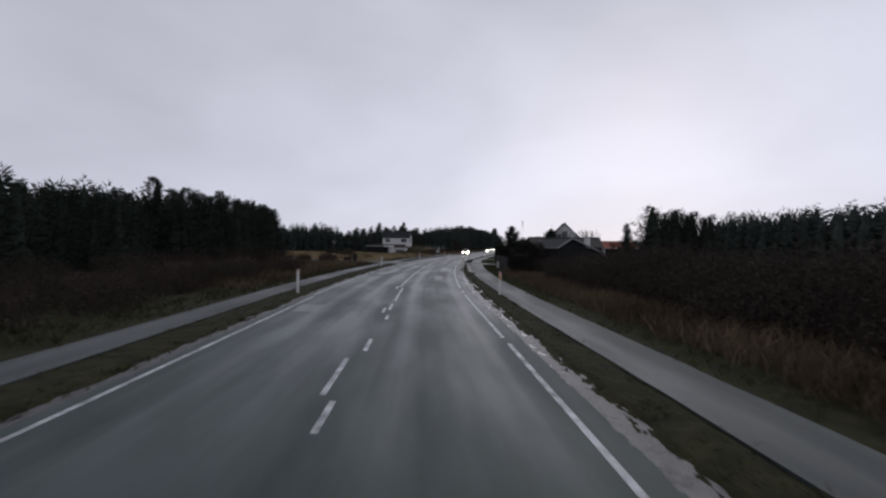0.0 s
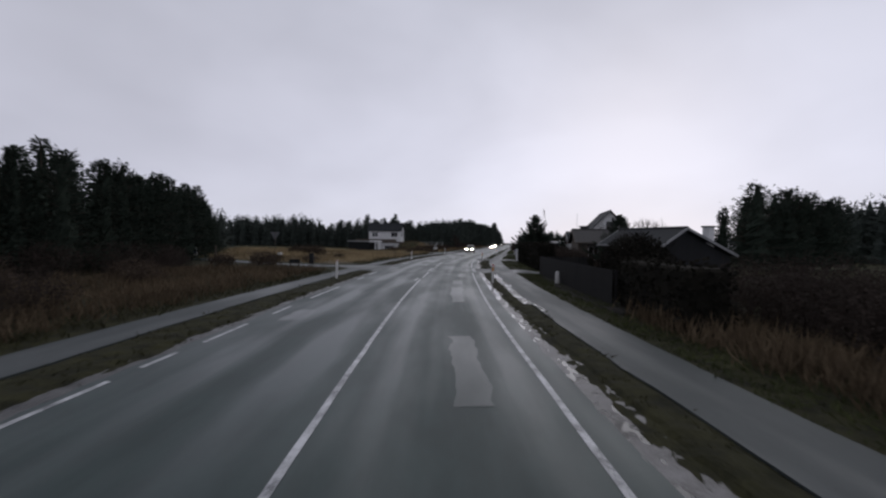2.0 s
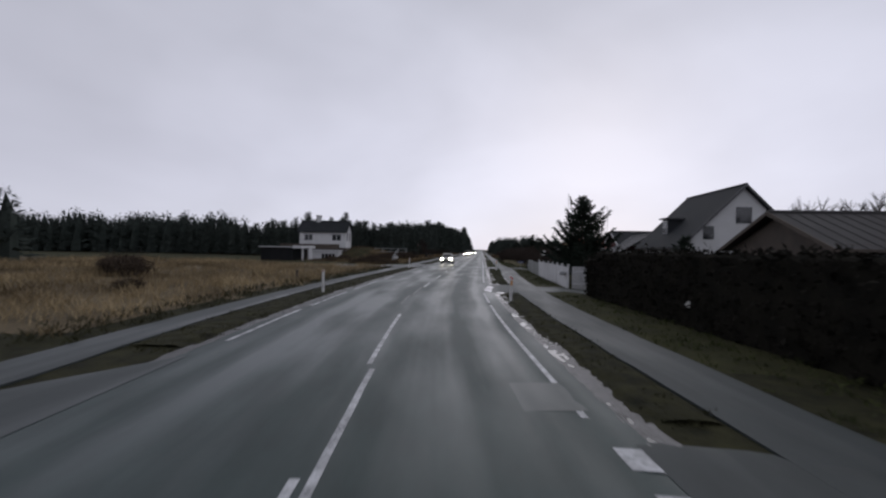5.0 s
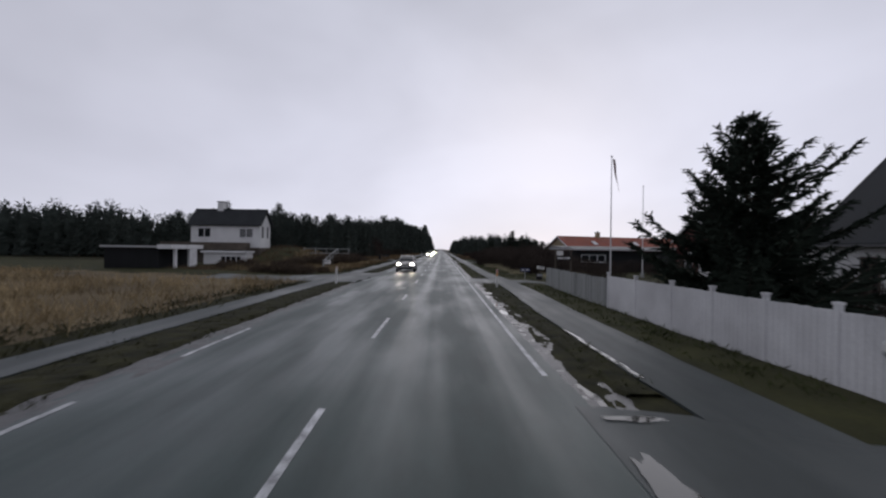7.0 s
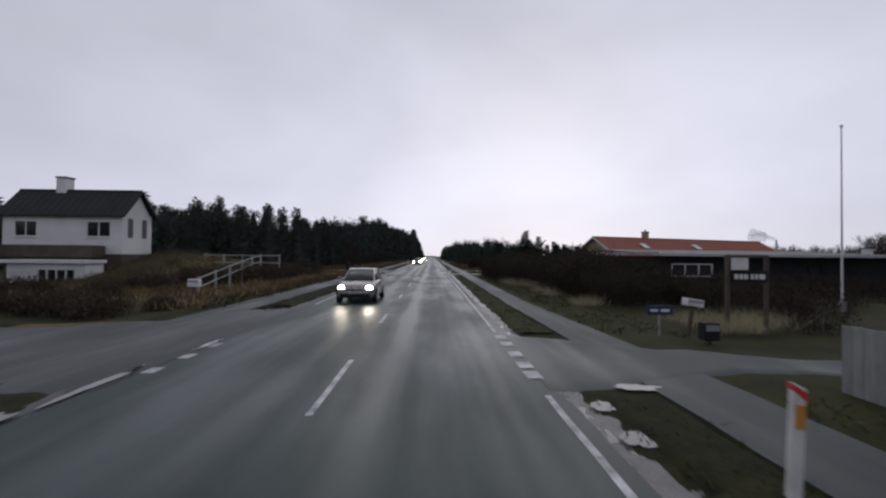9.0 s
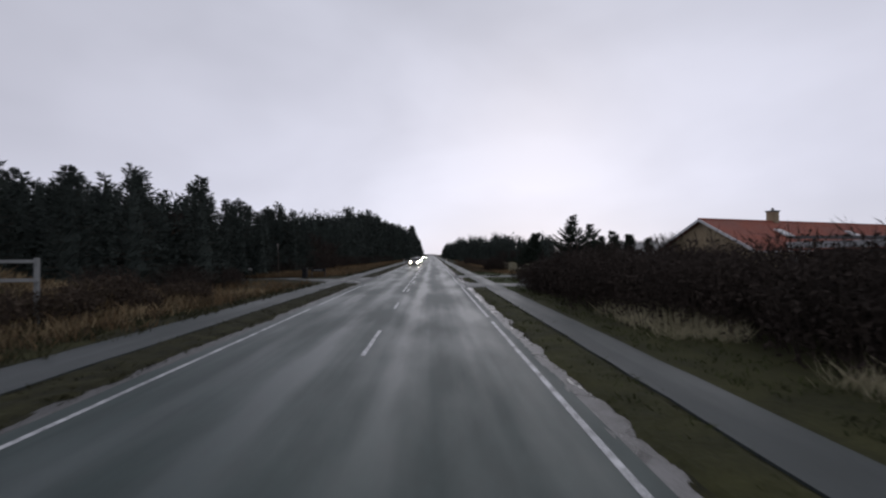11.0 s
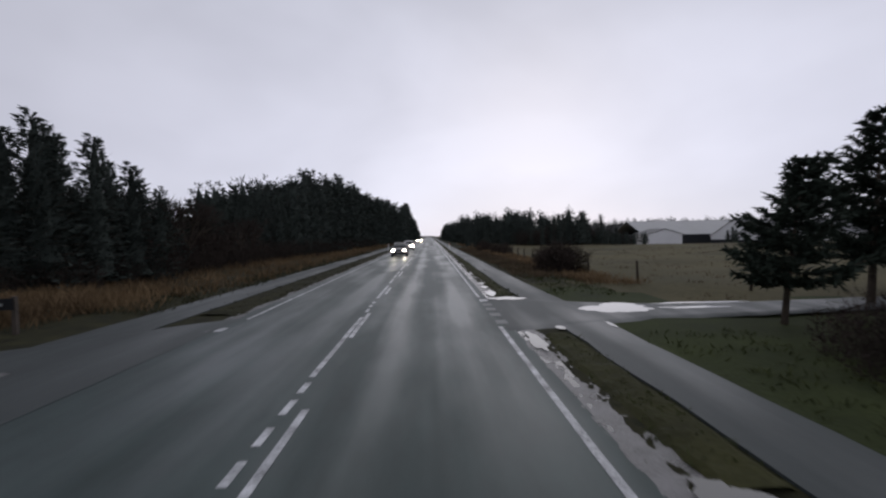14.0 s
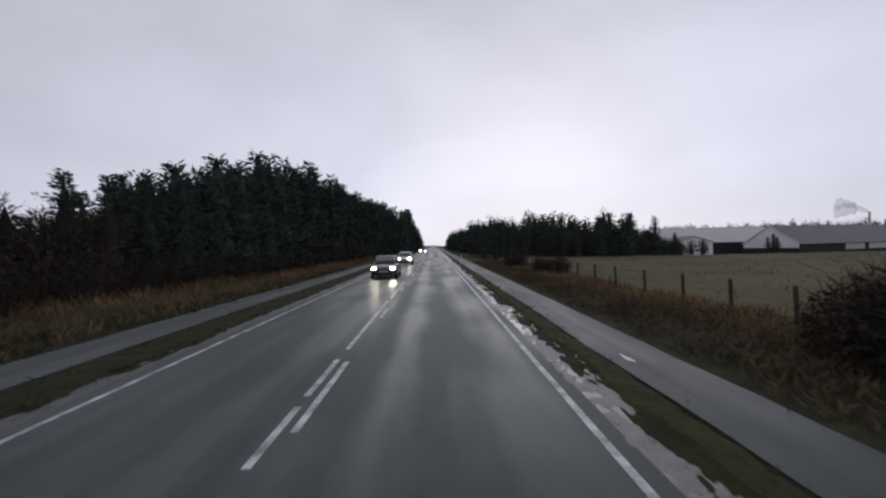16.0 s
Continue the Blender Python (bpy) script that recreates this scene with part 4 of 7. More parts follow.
# the verges and paths' edges
tufts("verge_grass_left", scatter(5200, -5.4, -4.0, 8, 200, 11, (0.5, 1.5), keep=lambda d, y: clear_left(d, y) and d > left_path_inner(y) + 0.06), 8, 0.085, 0.08, BLADE_VERGE, "short olive-brown winter grass of the verge", 0.8, width=0.009)
tufts("verge_grass_right", scatter(1700, 4.1, 5.0, 8, 84, 12, (0.5, 1.5), keep=on_right_verge), 8, 0.085, 0.08, BLADE_VERGE, "short brown winter grass of the verge", 0.8, width=0.009)
tufts("verge_grass_right_far", scatter(3800, 4.1, 5.2, 91, 200, 22, (0.5, 1.5), keep=on_right_verge), 8, 0.085, 0.08, BLADE_OLIVE, "short olive winter grass of the verge", 0.8, width=0.009)
tufts("path_grass_left", scatter(2600, -8.6, -6.6, 10, 215, 13, (0.6, 1.5), keep=clear_left), 8, 0.20, 0.13, BLADE_VERGE, "rough winter grass along the cycle path", 0.6)
tufts("path_grass_right", scatter(3200, 6.35, 9.0, 10, 215, 14, (0.5, 1.2), keep=lambda d, y: clear_right(d, y) and d > right_outer(y) + 0.1), 8, 0.14, 0.13, BLADE_OLIVE, "rough winter grass along the cycle path", 0.6)
tufts("path_grass_right_near", scatter(2200, 6.3, 8.6, 30, 64, 24, (0.4, 1.1)), 8, 0.11, 0.12, BLADE_OLIVE, "short green-olive grass between path and hedge", 0.7, width=0.008)
# brown and straw-coloured grass further out
tufts("rusty_grass_right", scatter(1450, 7.3, 10.3, 14, 47.5, 15, (0.6, 1.6)), 12, 0.45, 0.16, BLADE_RUST, "rust-brown tall dead grass beside the thicket", 0.35)
tufts("rusty_grass_left", scatter(2300, -17, -7.2, 30, 66, 16, (0.5, 1.5), keep=clear_left), 12, 0.42, 0.18, BLADE_RUST, "rust-brown dead grass in front of the wood", 0.4)
tufts("dune_grass", scatter(3000, -48, -7.2, 72, 124, 17, (0.45, 1.6), keep=lambda d, y: open_left(d, y) and not (d < -17.5 and y > 118.5 and y < 128)), 18, 0.46, 0.30, BLADE_DRY, "bleached straw-coloured dune grass in clumps", 0.4)
tufts("mound_grass", scatter(2200, -22, -7.6, 121, 150, 18, (0.5, 1.3), keep=open_left), 10, 0.32, 0.2, BLADE_RUST, "brownish rough grass on the mound below the house", 0.45)
tufts("roadside_grass_wood", scatter(3200, -16, -7.0, 126, 262, 19, (0.5, 1.5), keep=open_left), 10, 0.42, 0.18, BLADE_TAN, "tan-brown dead grass in front of the spruce wood", 0.4)
tufts("grass_behind_side_road", scatter(900, -19, -8.6, 164.6, 173, 27, (0.5, 1.5), keep=lambda d, y: y > 165.0 + 0.14 * (-d - 9)), 12, 0.46, 0.2, BLADE_TAN, "tan-brown dead grass behind the side road", 0.4)
tufts("straw_grass_mound", scatter(800, -16, -7.8, 126, 150, 25, (0.5, 1.3), keep=open_left), 14, 0.42, 0.24, BLADE_DRY, "straw-coloured dead grass on the mound beside the path", 0.4)
tufts("field_edge_grass", scatter(2300, 8.6, 11.2, 173, 262, 20, (0.5, 1.4), keep=clear_right), 10, 0.34, 0.18, BLADE_TAN, "brownish tall grass along the pasture fence", 0.4)
tufts("path_grass_pasture", scatter(2600, 6.4, 10.2, 176, 225, 26, (0.4, 1.3), keep=lambda d, y: d > right_outer(y) + 0.1), 10, 0.24, 0.16, BLADE_RUST, "brown matted grass between path and pasture fence", 0.6)
tufts("pasture_tufts", scatter(1500, 11, 70, 160, 262, 21, (0.5, 1.4)), 7, 0.20, 0.22, BLADE_RUST, "sparse brown tufts on the pasture", 0.5)
rs = np.random.RandomState(4)
reeds = [(x0 + w * rs.rand(), y0 + L * rs.rand(), -0.1, 0.6 + 0.8 * rs.rand()) for n, x0, w, y0, L in
         ((16, 8.0, 0.7, 129.0, 3.5), (80, 7.4, 2.0, 136.0, 5.5), (44, 9.8, 3.0, 117.6, 2.5), (10, 8.2, 0.9, 124.0, 1.2)) for _ in range(n)]
tufts("pale_reeds", reeds, 44, 0.46, 0.2, BLADE_PALE, "pale straw-coloured ornamental grass clumps beside the hedge", 0.6, width=0.004)

# ---------------------------------------------------------------- woods
WOOD = "spruces of the roadside wood"
sp_a = spruce(101, 9.0, 2.4, 0.30, 9, 22, group=WOOD, slim=0.80, rough_edge=0.3, fine=1.0, core=0.42, up=0.45)
sp_b = spruce(111, 9.0, 2.1, 0.31, 8, 22, group=WOOD, slim=0.88, rough_edge=0.32, fine=1.0, core=0.42, up=0.5)
sp_c = spruce(121, 9.0, 2.8, 0.32, 9, 22, group=WOOD, slim=0.70, rough_edge=0.36, fine=1.0, core=0.42, up=0.45)
# these models wear the paled needles: haze is put into their colour
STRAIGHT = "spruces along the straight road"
HAZED_TREE = "spruce tree with upswept boughs, needles paled in place of haze"
sp_f = spruce(151, 9.0, 2.5, 0.34, 8, 20, HAZED_TREE, STRAIGHT, slim=0.78, rough_edge=0.34, fine=1.1, core=0.42, up=0.5, needle=HAZED_NEEDLE)
sp_g = spruce(161, 9.0, 2.2, 0.34, 8, 20, HAZED_TREE, STRAIGHT, slim=0.86, rough_edge=0.34, fine=1.1, core=0.42, up=0.5, needle=HAZED_NEEDLE)
sp_d = spruce(131, 9.0, 2.5, 0.44, 7, 15, HAZED_TREE, STRAIGHT, slim=0.64, rough_edge=0.35, fine=1.4, core=0.5, up=0.4, needle=HAZED_NEEDLE)
sp_e = spruce(141, 9.0, 2.2, 0.45, 7, 15, HAZED_TREE, STRAIGHT, slim=0.76, rough_edge=0.38, fine=1.4, core=0.5, up=0.4, needle=HAZED_NEEDLE)
SPRUCES = (sp_a, sp_b, sp_c, sp_d, sp_e, sp_f, sp_g)
DARK_KIND, PLAIN_KIND, HAZED_KIND = (sp_a, sp_b, sp_c), (sp_d, sp_e), (sp_f, sp_g)


def row_of_trees(spots, seed, plain=False, pick=None):
    """Deals the spots out among the spruce models. spot: x, y, height."""
    r = random.Random(seed)
    pick = pick or (PLAIN_KIND if plain else DARK_KIND)
    piles = [[] for _ in pick]
    for x, y, h in spots:
        piles[r.randrange(len(pick))].append((x, y, h / 9.0))
    for model, pile in zip(pick, piles):
        put(model, pile, seed, first=False)


def wood_edge(line, gap, rows, depth, h0, h1, seed):
    """Trees in ranks along a broken line; later ranks lie further from the road."""
    r = random.Random(seed)
    out = []
    for (xa, ya), (xb, yb) in zip(line, line[1:]):
        L = math.hypot(xb - xa, yb - ya)
        nx, ny = -(yb - ya) / L, (xb - xa) / L
        for k in range(rows):
            s = r.random() * gap
            while s < L:
                o = depth * k + r.uniform(-0.6, 0.6)
                out.append((xa + (xb - xa) * s / L + nx * o, ya + (yb - ya) * s / L + ny * o, r.uniform(h0, h1) * (1 + 0.04 * k)))
                s += gap * r.uniform(0.7, 1.35)
    return out


# the wood beside the bend
row_of_trees(wood_edge([(-9.5, 18), (-14.5, 36)], 2.2, 2, 2.4, 4.8, 5.6, 30), 30)
row_of_trees(wood_edge([(-14.5, 36), (-16, 44)], 2.2, 2, 2.4, 5.4, 6.2, 29), 29)
row_of_trees(wood_edge([(-16, 44), (-17.5, 56), (-22, 66)], 2.2, 2, 2.4, 6.6, 7.7, 31), 32)
row_of_trees(wood_edge([(-21, 64), (-27, 76), (-38, 90)], 2.3, 2, 2.6, 6.2, 7.8, 33), 34)
# behind the white house and along the straight
row_of_trees(wood_edge([(-62, 158), (-38, 156), (-20, 152)], 2.6, 2, 3.0, 6.0, 7.8, 35), 36, True)
row_of_trees(wood_edge([(-17.0, 164.5), (-15.8, 177)], 2.3, 2, 2.4, 6.6, 7.9, 37), 38, pick=HAZED_KIND)
row_of_trees([(-15.5, 150.5, 7.2), (-17, 148, 6.6), (-13.8, 154.5, 7.5), (-16.2, 152.0, 7.4), (-19, 151, 7.0), (-18, 155.5, 6.2), (-20.5, 146.5, 6.0), (-22, 149, 7.6), (-16.5, 158, 5.6), (-15.3, 161, 6.8), (-17.6, 160.5, 8.0), (-18.9, 158.6, 7.0), (-15.5, 168.5, 6.4), (-15.0, 181.6, 5.6), (-14.8, 176.3, 7.6), (-14.5, 178.4, 6.6), (-15.6, 174.0, 8.0), (-16.5, 179.5, 7.0), (-16.8, 182.5, 6.4)], 39, pick=HAZED_KIND)
row_of_trees(wood_edge([(-16.2, 194), (-15, 204)], 2.5, 2, 2.6, 5.4, 7.2, 40), 41, pick=HAZED_KIND)
row_of_trees(wood_edge([(-14.5, 203), (-13.8, 218)], 2.5, 2, 2.6, 8.2, 9.8, 46), 46, True)
row_of_trees(wood_edge([(-13.8, 217), (-12.5, 250), (-9.5, 284)], 2.9, 2, 2.9, 10.6, 12.4, 47), 47, True)
row_of_trees([(-7.2, 288, 11.6), (-6.8, 294, 12.0), (-8.5, 283, 12.0), (-6.9, 301, 12)], 42, True)
row_of_trees([(-8.8, 328, 14.5), (-8.6, 338, 16.5), (-8.6, 349, 17), (-8.8, 362, 16)], 50, pick=HAZED_KIND)
row_of_trees([(-34, 178, 11.8), (-31, 181, 9.2), (-37, 175, 10.2), (-33.5, 174, 10.0), (-36, 181, 10.6), (-41.5, 170, 11.0), (-40, 173, 9.6)], 48, pick=HAZED_KIND)
row_of_trees(wood_edge([(-50, 166), (-36, 170), (-29, 180)], 2.8, 2, 3.0, 8.0, 9.8, 49), 49, True)
# right of the straight, far on
row_of_trees(wood_edge([(9.5, 262), (12, 248), (24, 240), (36, 239)], 2.9, 2, 3.0, 3.4, 7.0, 43), 44, True)
row_of_trees([(132.7, 336, 9.2), (134.6, 336.5, 8.0), (130.8, 336.5, 7.8), (8.5, 232, 3.6), (9.2, 226, 2.8), (10.2, 219, 3.0), (39, 239, 3.6)], 45, pick=HAZED_KIND)
for sp, xy in zip(SPRUCES, ((-26, 58), (-24, 50), (-28, 66), (-70, 158), (-66, 160), (-24, 172), (-25, 167))):
    sp.matrix_world = Matrix.Translation((*xy, -0.2)) @ Matrix.Scale(0.72, 4)


def far_wood(name, line, depth, gap, h0, h1, seed, label, dense=1.0, needle=None):
    """A distant wood as one mass of pointed crowns, in haze-paled needles unless another is given."""
    hp = Heap(seed)
    for x, y, h in wood_edge(line, gap, int(depth / 3.2), 3.2, h0, h1, seed):
        g = min(0.0, ground_height(x - float(centre(y)), y))
        m = int(120 * dense)
        f = hp.r.rand(m) ** 0.75
        a = hp.r.rand(m) * math.tau
        blunt = 0.38 + 0.3 * hp.r.rand()
        rad = (1 - f) ** blunt * h * (0.23 + 0.13 * hp.r.rand(m)) + 0.10
        zc = g + 0.3 + f * (h - 0.4)
        c = np.stack([x + np.cos(a) * rad * 0.45, y + np.sin(a) * rad * 0.45, zc], 1)
        e = np.stack([x + np.cos(a) * rad * 1.25, y + np.sin(a) * rad * 1.25, zc + (hp.r.normal(size=m) * 0.5 + 0.35) * 0.06 * h], 1)
        hp.sprays(c, e, 0.036 * h * (1.2 - f) / math.sqrt(dense))
        q = hp.r.rand(2) * 0.3
        hp.limb((x, y, g + 0.1), (x + q[0], y + q[1], g + h * 0.66), 0.15 * h, 0.08 * h, 6)
        hp.limb((x + q[0], y + q[1], g + h * 0.66), (x, y, g + h * 0.93), 0.08 * h, 0.01, 5)
    return tagged(hp.mesh(name, needle or HAZED_NEEDLE), label, "wood", kind="stuff")


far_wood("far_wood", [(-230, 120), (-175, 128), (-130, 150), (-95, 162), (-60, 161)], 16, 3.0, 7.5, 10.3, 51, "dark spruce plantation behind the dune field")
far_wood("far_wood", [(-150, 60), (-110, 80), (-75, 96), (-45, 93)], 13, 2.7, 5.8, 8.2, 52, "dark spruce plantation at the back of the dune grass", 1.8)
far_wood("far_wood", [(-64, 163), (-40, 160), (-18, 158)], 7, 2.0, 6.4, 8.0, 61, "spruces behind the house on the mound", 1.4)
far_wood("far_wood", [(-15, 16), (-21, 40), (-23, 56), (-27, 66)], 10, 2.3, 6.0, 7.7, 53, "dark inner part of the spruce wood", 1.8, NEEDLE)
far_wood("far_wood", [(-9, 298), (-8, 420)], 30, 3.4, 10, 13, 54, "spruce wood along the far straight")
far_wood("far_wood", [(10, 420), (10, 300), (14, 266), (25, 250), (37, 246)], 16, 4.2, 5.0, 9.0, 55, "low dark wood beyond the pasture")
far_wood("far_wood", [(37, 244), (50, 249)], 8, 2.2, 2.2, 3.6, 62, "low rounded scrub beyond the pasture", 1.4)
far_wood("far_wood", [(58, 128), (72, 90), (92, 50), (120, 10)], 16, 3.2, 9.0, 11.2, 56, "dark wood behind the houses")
# haze over this treeline is painted into its crowns
far_wood("far_wood", [(120, 520), (300, 420), (420, 330)], 14, 5.0, 14, 18, 57, "far line of trees behind the factory, greyed in place of haze", 1.0, HAZED_CROWN)
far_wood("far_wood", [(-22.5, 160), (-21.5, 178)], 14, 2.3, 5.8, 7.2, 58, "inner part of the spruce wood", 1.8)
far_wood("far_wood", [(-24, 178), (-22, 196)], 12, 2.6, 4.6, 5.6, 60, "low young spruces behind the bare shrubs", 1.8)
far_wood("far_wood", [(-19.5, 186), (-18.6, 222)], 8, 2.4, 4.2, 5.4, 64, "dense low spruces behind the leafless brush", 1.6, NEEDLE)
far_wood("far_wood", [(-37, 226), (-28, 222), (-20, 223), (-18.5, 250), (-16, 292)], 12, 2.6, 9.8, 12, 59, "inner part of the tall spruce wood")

# ---------------------------------------------------------------- garden trees
big = garden_spruce(201, 6.7, 3.7, "broad dark blue-green garden spruce with upswept branch tips", gap=0.25, lift=0.32, thin=0.16, uneven=0.28)
put(big, [(10.95, 97.7, 1.0), (16.9, 71.0, 0.74)], 3)
put(spruce(211, 8.6, 3.3, 0.28, 9, 26, "tall dark conifer behind the low house", rough_edge=0.5, slim=0.72, up=0.5), [(32.2, 81.1, 1.0), (33.3, 83.4, 0.86), (35.5, 82.2, 0.93), (37.8, 83.6, 0.88), (40.8, 84.8, 0.84), (36.5, 84, 0.98), (34.5, 88, 0.95), (39.5, 86, 0.95), (34.3, 82.0, 0.9), (42.5, 87, 0.9)], 4)
put(spruce(221, 6.1, 1.2, 0.24, 8, 18, "slender dark conifer beside the chimney", rough_edge=0.5), [(28.2, 79, 1.0)], 5)
put(spruce(231, 5.2, 1.8, 0.22, 9, 26, "dense dark garden conifer beside the hedge", rough_edge=0.4, up=0.4), [(13.9, 87.5, 0.62), (14.6, 93.2, 0.62)], 6)
SHORE = "conifers beside the pasture"
WIND = "wind-shaped dark conifer with a bare lower stem and tiered boughs"


def shore_conifer(seed, h, r, lean):
    return garden_spruce(seed, h, r, WIND, gap=0.29, bare=0.24 * h, lift=0.26, sag=0.12, thin=0.34, lean=lean, cone=0.8, group=SHORE, name="conifer_tree", uneven=0.34)


p_a = shore_conifer(301, 4.4, 1.4, 0.3)
put(p_a, [(21.4, 168.0, 0.94), (19.6, 168.4, 1.1), (15.4, 161.8, 0.84), (24.5, 165, 0.95)], 7)
p_b = shore_conifer(311, 4.2, 1.25, -0.2)
put(p_b, [(18.9, 169.6, 0.95), (20.5, 169.2, 1.0), (17.8, 160.4, 0.95), (23.5, 169, 0.95), (14.2, 158.8, 0.8)], 8)
for sd, h, rad, ln, xy in ((331, 4.2, 1.5, 0.8, (10.3, 164.6)), (341, 5.95, 1.95, 0.5, (14.7, 166.7)), (351, 5.3, 1.6, -0.2, (17.5, 168.3))):
    pt = shore_conifer(sd, h, rad, ln)
    pt.matrix_world = Matrix.Translation((*xy, ground_height(xy[0] - float(centre(xy[1])), xy[1]) - 0.03))
bt = bare_tree(321, 6.0, "bare wind-bent deciduous tree with fine twigs", "bare trees")
put(bt, [(19.5, 86.5, 1.15), (23.5, 87.5, 1.1), (-18.5, 157.5, 1.15), (-16.6, 177.5, 1.05), (-18, 180, 1.12), (-15.8, 182.5, 1.05), (-17.5, 187, 1.1), (-15.2, 185, 1.0), (-16.8, 190, 1.05), (-19.5, 184, 1.15), (-20, 189, 1.15), (19, 158, 0.75), (21.5, 160.5, 0.8), (52, 190, 1.1), (40, 141, 0.9), (44, 143, 0.95), (-14.2, 191, 0.8), (-14.8, 195, 0.85), (38, 139.5, 0.85)], 9)

# ---------------------------------------------------------------- thickets and hedges
TH = "leafless roadside thicket"
th_a = thicket(401, 1.9, 1.9, 2.5, group=TH)
th_b = thicket(411, 1.7, 2.1, 2.3, group=TH)
th_c = thicket(421, 1.2, 1.2, 1.2, 90, 800, "low brown leafless bush in the grass", TH, BRUSH)
th_d = thicket(441, 1.7, 2.1, 2.3, 80, 1400, "dense brown leafless brush at the wood's edge", "brush along the wood")
th_e = thicket(451, 1.15, 1.15, 1.9, 120, 1100, "rounded brown leafless bush beside the pasture", "pasture bushes")


def bushes(model, spots, seed):
    put(model, spots, seed, first=False)


r = random.Random(61)
front, back = [], []
for y in np.arange(14, 55, 2.2):
    c = float(centre(y))
    lim = 10.8 if y < 48 else 11.5
    for k, d in enumerate((lim, lim + 2.1, lim + 4.6)):
        if y > 50 and d < 14:
            continue
        (front if (k + int(y)) % 2 else back).append((c + d + r.uniform(-0.5, 0.5), y + r.uniform(-0.6, 0.6), r.uniform(0.78, 1.04) * (0.92 if k == 0 else 1.0 if y > 43 else 1.2 if k == 1 else 1.34)))
bushes(th_a, front, 62)
bushes(th_b, back, 63)
# along the straight before the boulder
a, b = [], []
for y in np.arange(119.5, 152.0, 2.1):
    for k, x in enumerate((9.6, 11.6, 14.2)):
        if y < 124 and k < 2:
            continue
        if 124 <= y < 138 and k == 0:
            x = 10.4
        elif y > 142 and k == 0:
            x = 9.0
        (a if (k + int(y * 3)) % 2 else b).append((x + r.uniform(-0.4, 0.4), y + r.uniform(-0.5, 0.5), r.uniform(1.04, 1.3) if y > 128 else r.uniform(0.75, 0.9)))
bushes(th_a, a, 64)
bushes(th_b, b, 65)
bushes(th_d, [(8.7, 151.9, 0.95), (9.5, 152.4, 1.0), (10.4, 152.6, 1.05), (9.1, 150.2, 1.0), (10.1, 150.9, 1.05), (11.2, 151.3, 1.1), (12.2, 152.2, 1.1), (8.5, 150.6, 0.92), (11.6, 150.0, 1.15), (13.6, 152.0, 1.1)], 78)
bushes(th_a, [(8.5, 151.2, 0.78), (9.9, 151.7, 0.9), (8.3, 149.4, 0.8), (11.2, 152.0, 0.95), (8.9, 150.6, 0.85), (10.6, 152.0, 0.8), (9.6, 148.8, 0.95), (12.5, 152.2, 0.85), (14.6, 152.4, 0.9)], 74)
bushes(th_b, [(15.5, 150, 1.25), (17.3, 151, 1.3), (19, 152.5, 1.3), (21, 153.5, 1.3)], 75)
bushes(th_b, [(9.0, 160.3, 0.7), (10.3, 160.0, 0.8), (11.6, 160.9, 0.82), (13.6, 161.6, 0.85), (12.0, 159.2, 0.8), (13.4, 158.6, 0.82), (15.2, 158.2, 0.85), (9.4, 161.6, 0.5), (11, 159.6, 0.68), (12.8, 160, 0.7), (14.6, 160.3, 0.75), (16.6, 159.5, 0.8), (10.2, 161.3, 0.5), (18.5, 160, 0.9), (12.2, 162.2, 0.55)], 66)
bushes(th_d, [(35.3, 250, 2.35), (32.5, 250, 2.0), (38.6, 251, 1.9), (29.4, 248, 2.2), (42, 252, 1.6), (44.5, 251, 1.4), (47, 252, 1.1), (26, 246, 1.8), (22, 243, 1.7)], 77)
put(th_e, [(8.9, 179.2, 1.05), (9.9, 180.0, 1.0), (9.3, 180.6, 0.9), (10.2, 203, 0.8), (9.6, 205, 0.75), (9.0, 212, 0.85)], 67)
# left side
r = random.Random(88)
bushes(th_a, [(float(centre(y)) + d + r.uniform(-0.5, 0.5), y + r.uniform(-0.6, 0.6), r.uniform(0.46, 0.62)) for y in np.arange(15, 42, 1.9) for d in (-9.6, -12.0)], 89)
bushes(th_b, [(-10.8, 24, 0.72), (-9.0, 27.5, 0.66), (-11.5, 29.5, 0.8), (-10.6, 34, 0.8), (-12.4, 38, 0.85), (-13.3, 42, 0.9), (-14.3, 46.5, 0.92), (-15.2, 51, 0.95), (-16.0, 55.5, 1.0), (-17.2, 60, 0.9), (-19, 63, 0.8), (-14.5, 58.5, 0.6), (-20.5, 62, 0.8)], 68)
bushes(th_c, [(-7.5, 29, 0.75), (-6.2, 33, 0.8), (-8.2, 36, 0.95), (-9.0, 40.5, 0.9), (-6.9, 42, 0.6), (-10.5, 45, 1.0), (-9.5, 51, 0.85), (-12.0, 53, 1.0), (-13, 66.8, 1.1), (-15.0, 63.9, 0.9), (-20, 90, 1.3), (-21.5, 91.5, 1.1), (-12.8, 82, 0.6), (-26, 96, 1.2), (-12.5, 74.0, 0.65), (-16.5, 74.5, 0.7), (-13.4, 75.5, 0.5)], 69)
bushes(th_c, [(-13.5, 129, 1.0), (-12.4, 131.5, 1.1), (-11.5, 134, 1.2), (-10.6, 136.5, 1.25), (-9.9, 139, 1.0), (-14.5, 127.2, 0.8), (-17, 125.6, 0.9), (-18.6, 124.9, 0.8), (-12.9, 124.3, 0.75), (-10.5, 142, 1.1), (-10.0, 146, 0.9), (-9.2, 141.5, 0.7), (-9.7, 120.2, 0.75), (-10.9, 120.8, 0.85), (-12.3, 121.2, 0.8), (-8.7, 122.0, 0.5), (-14.2, 121.6, 0.7)], 70)
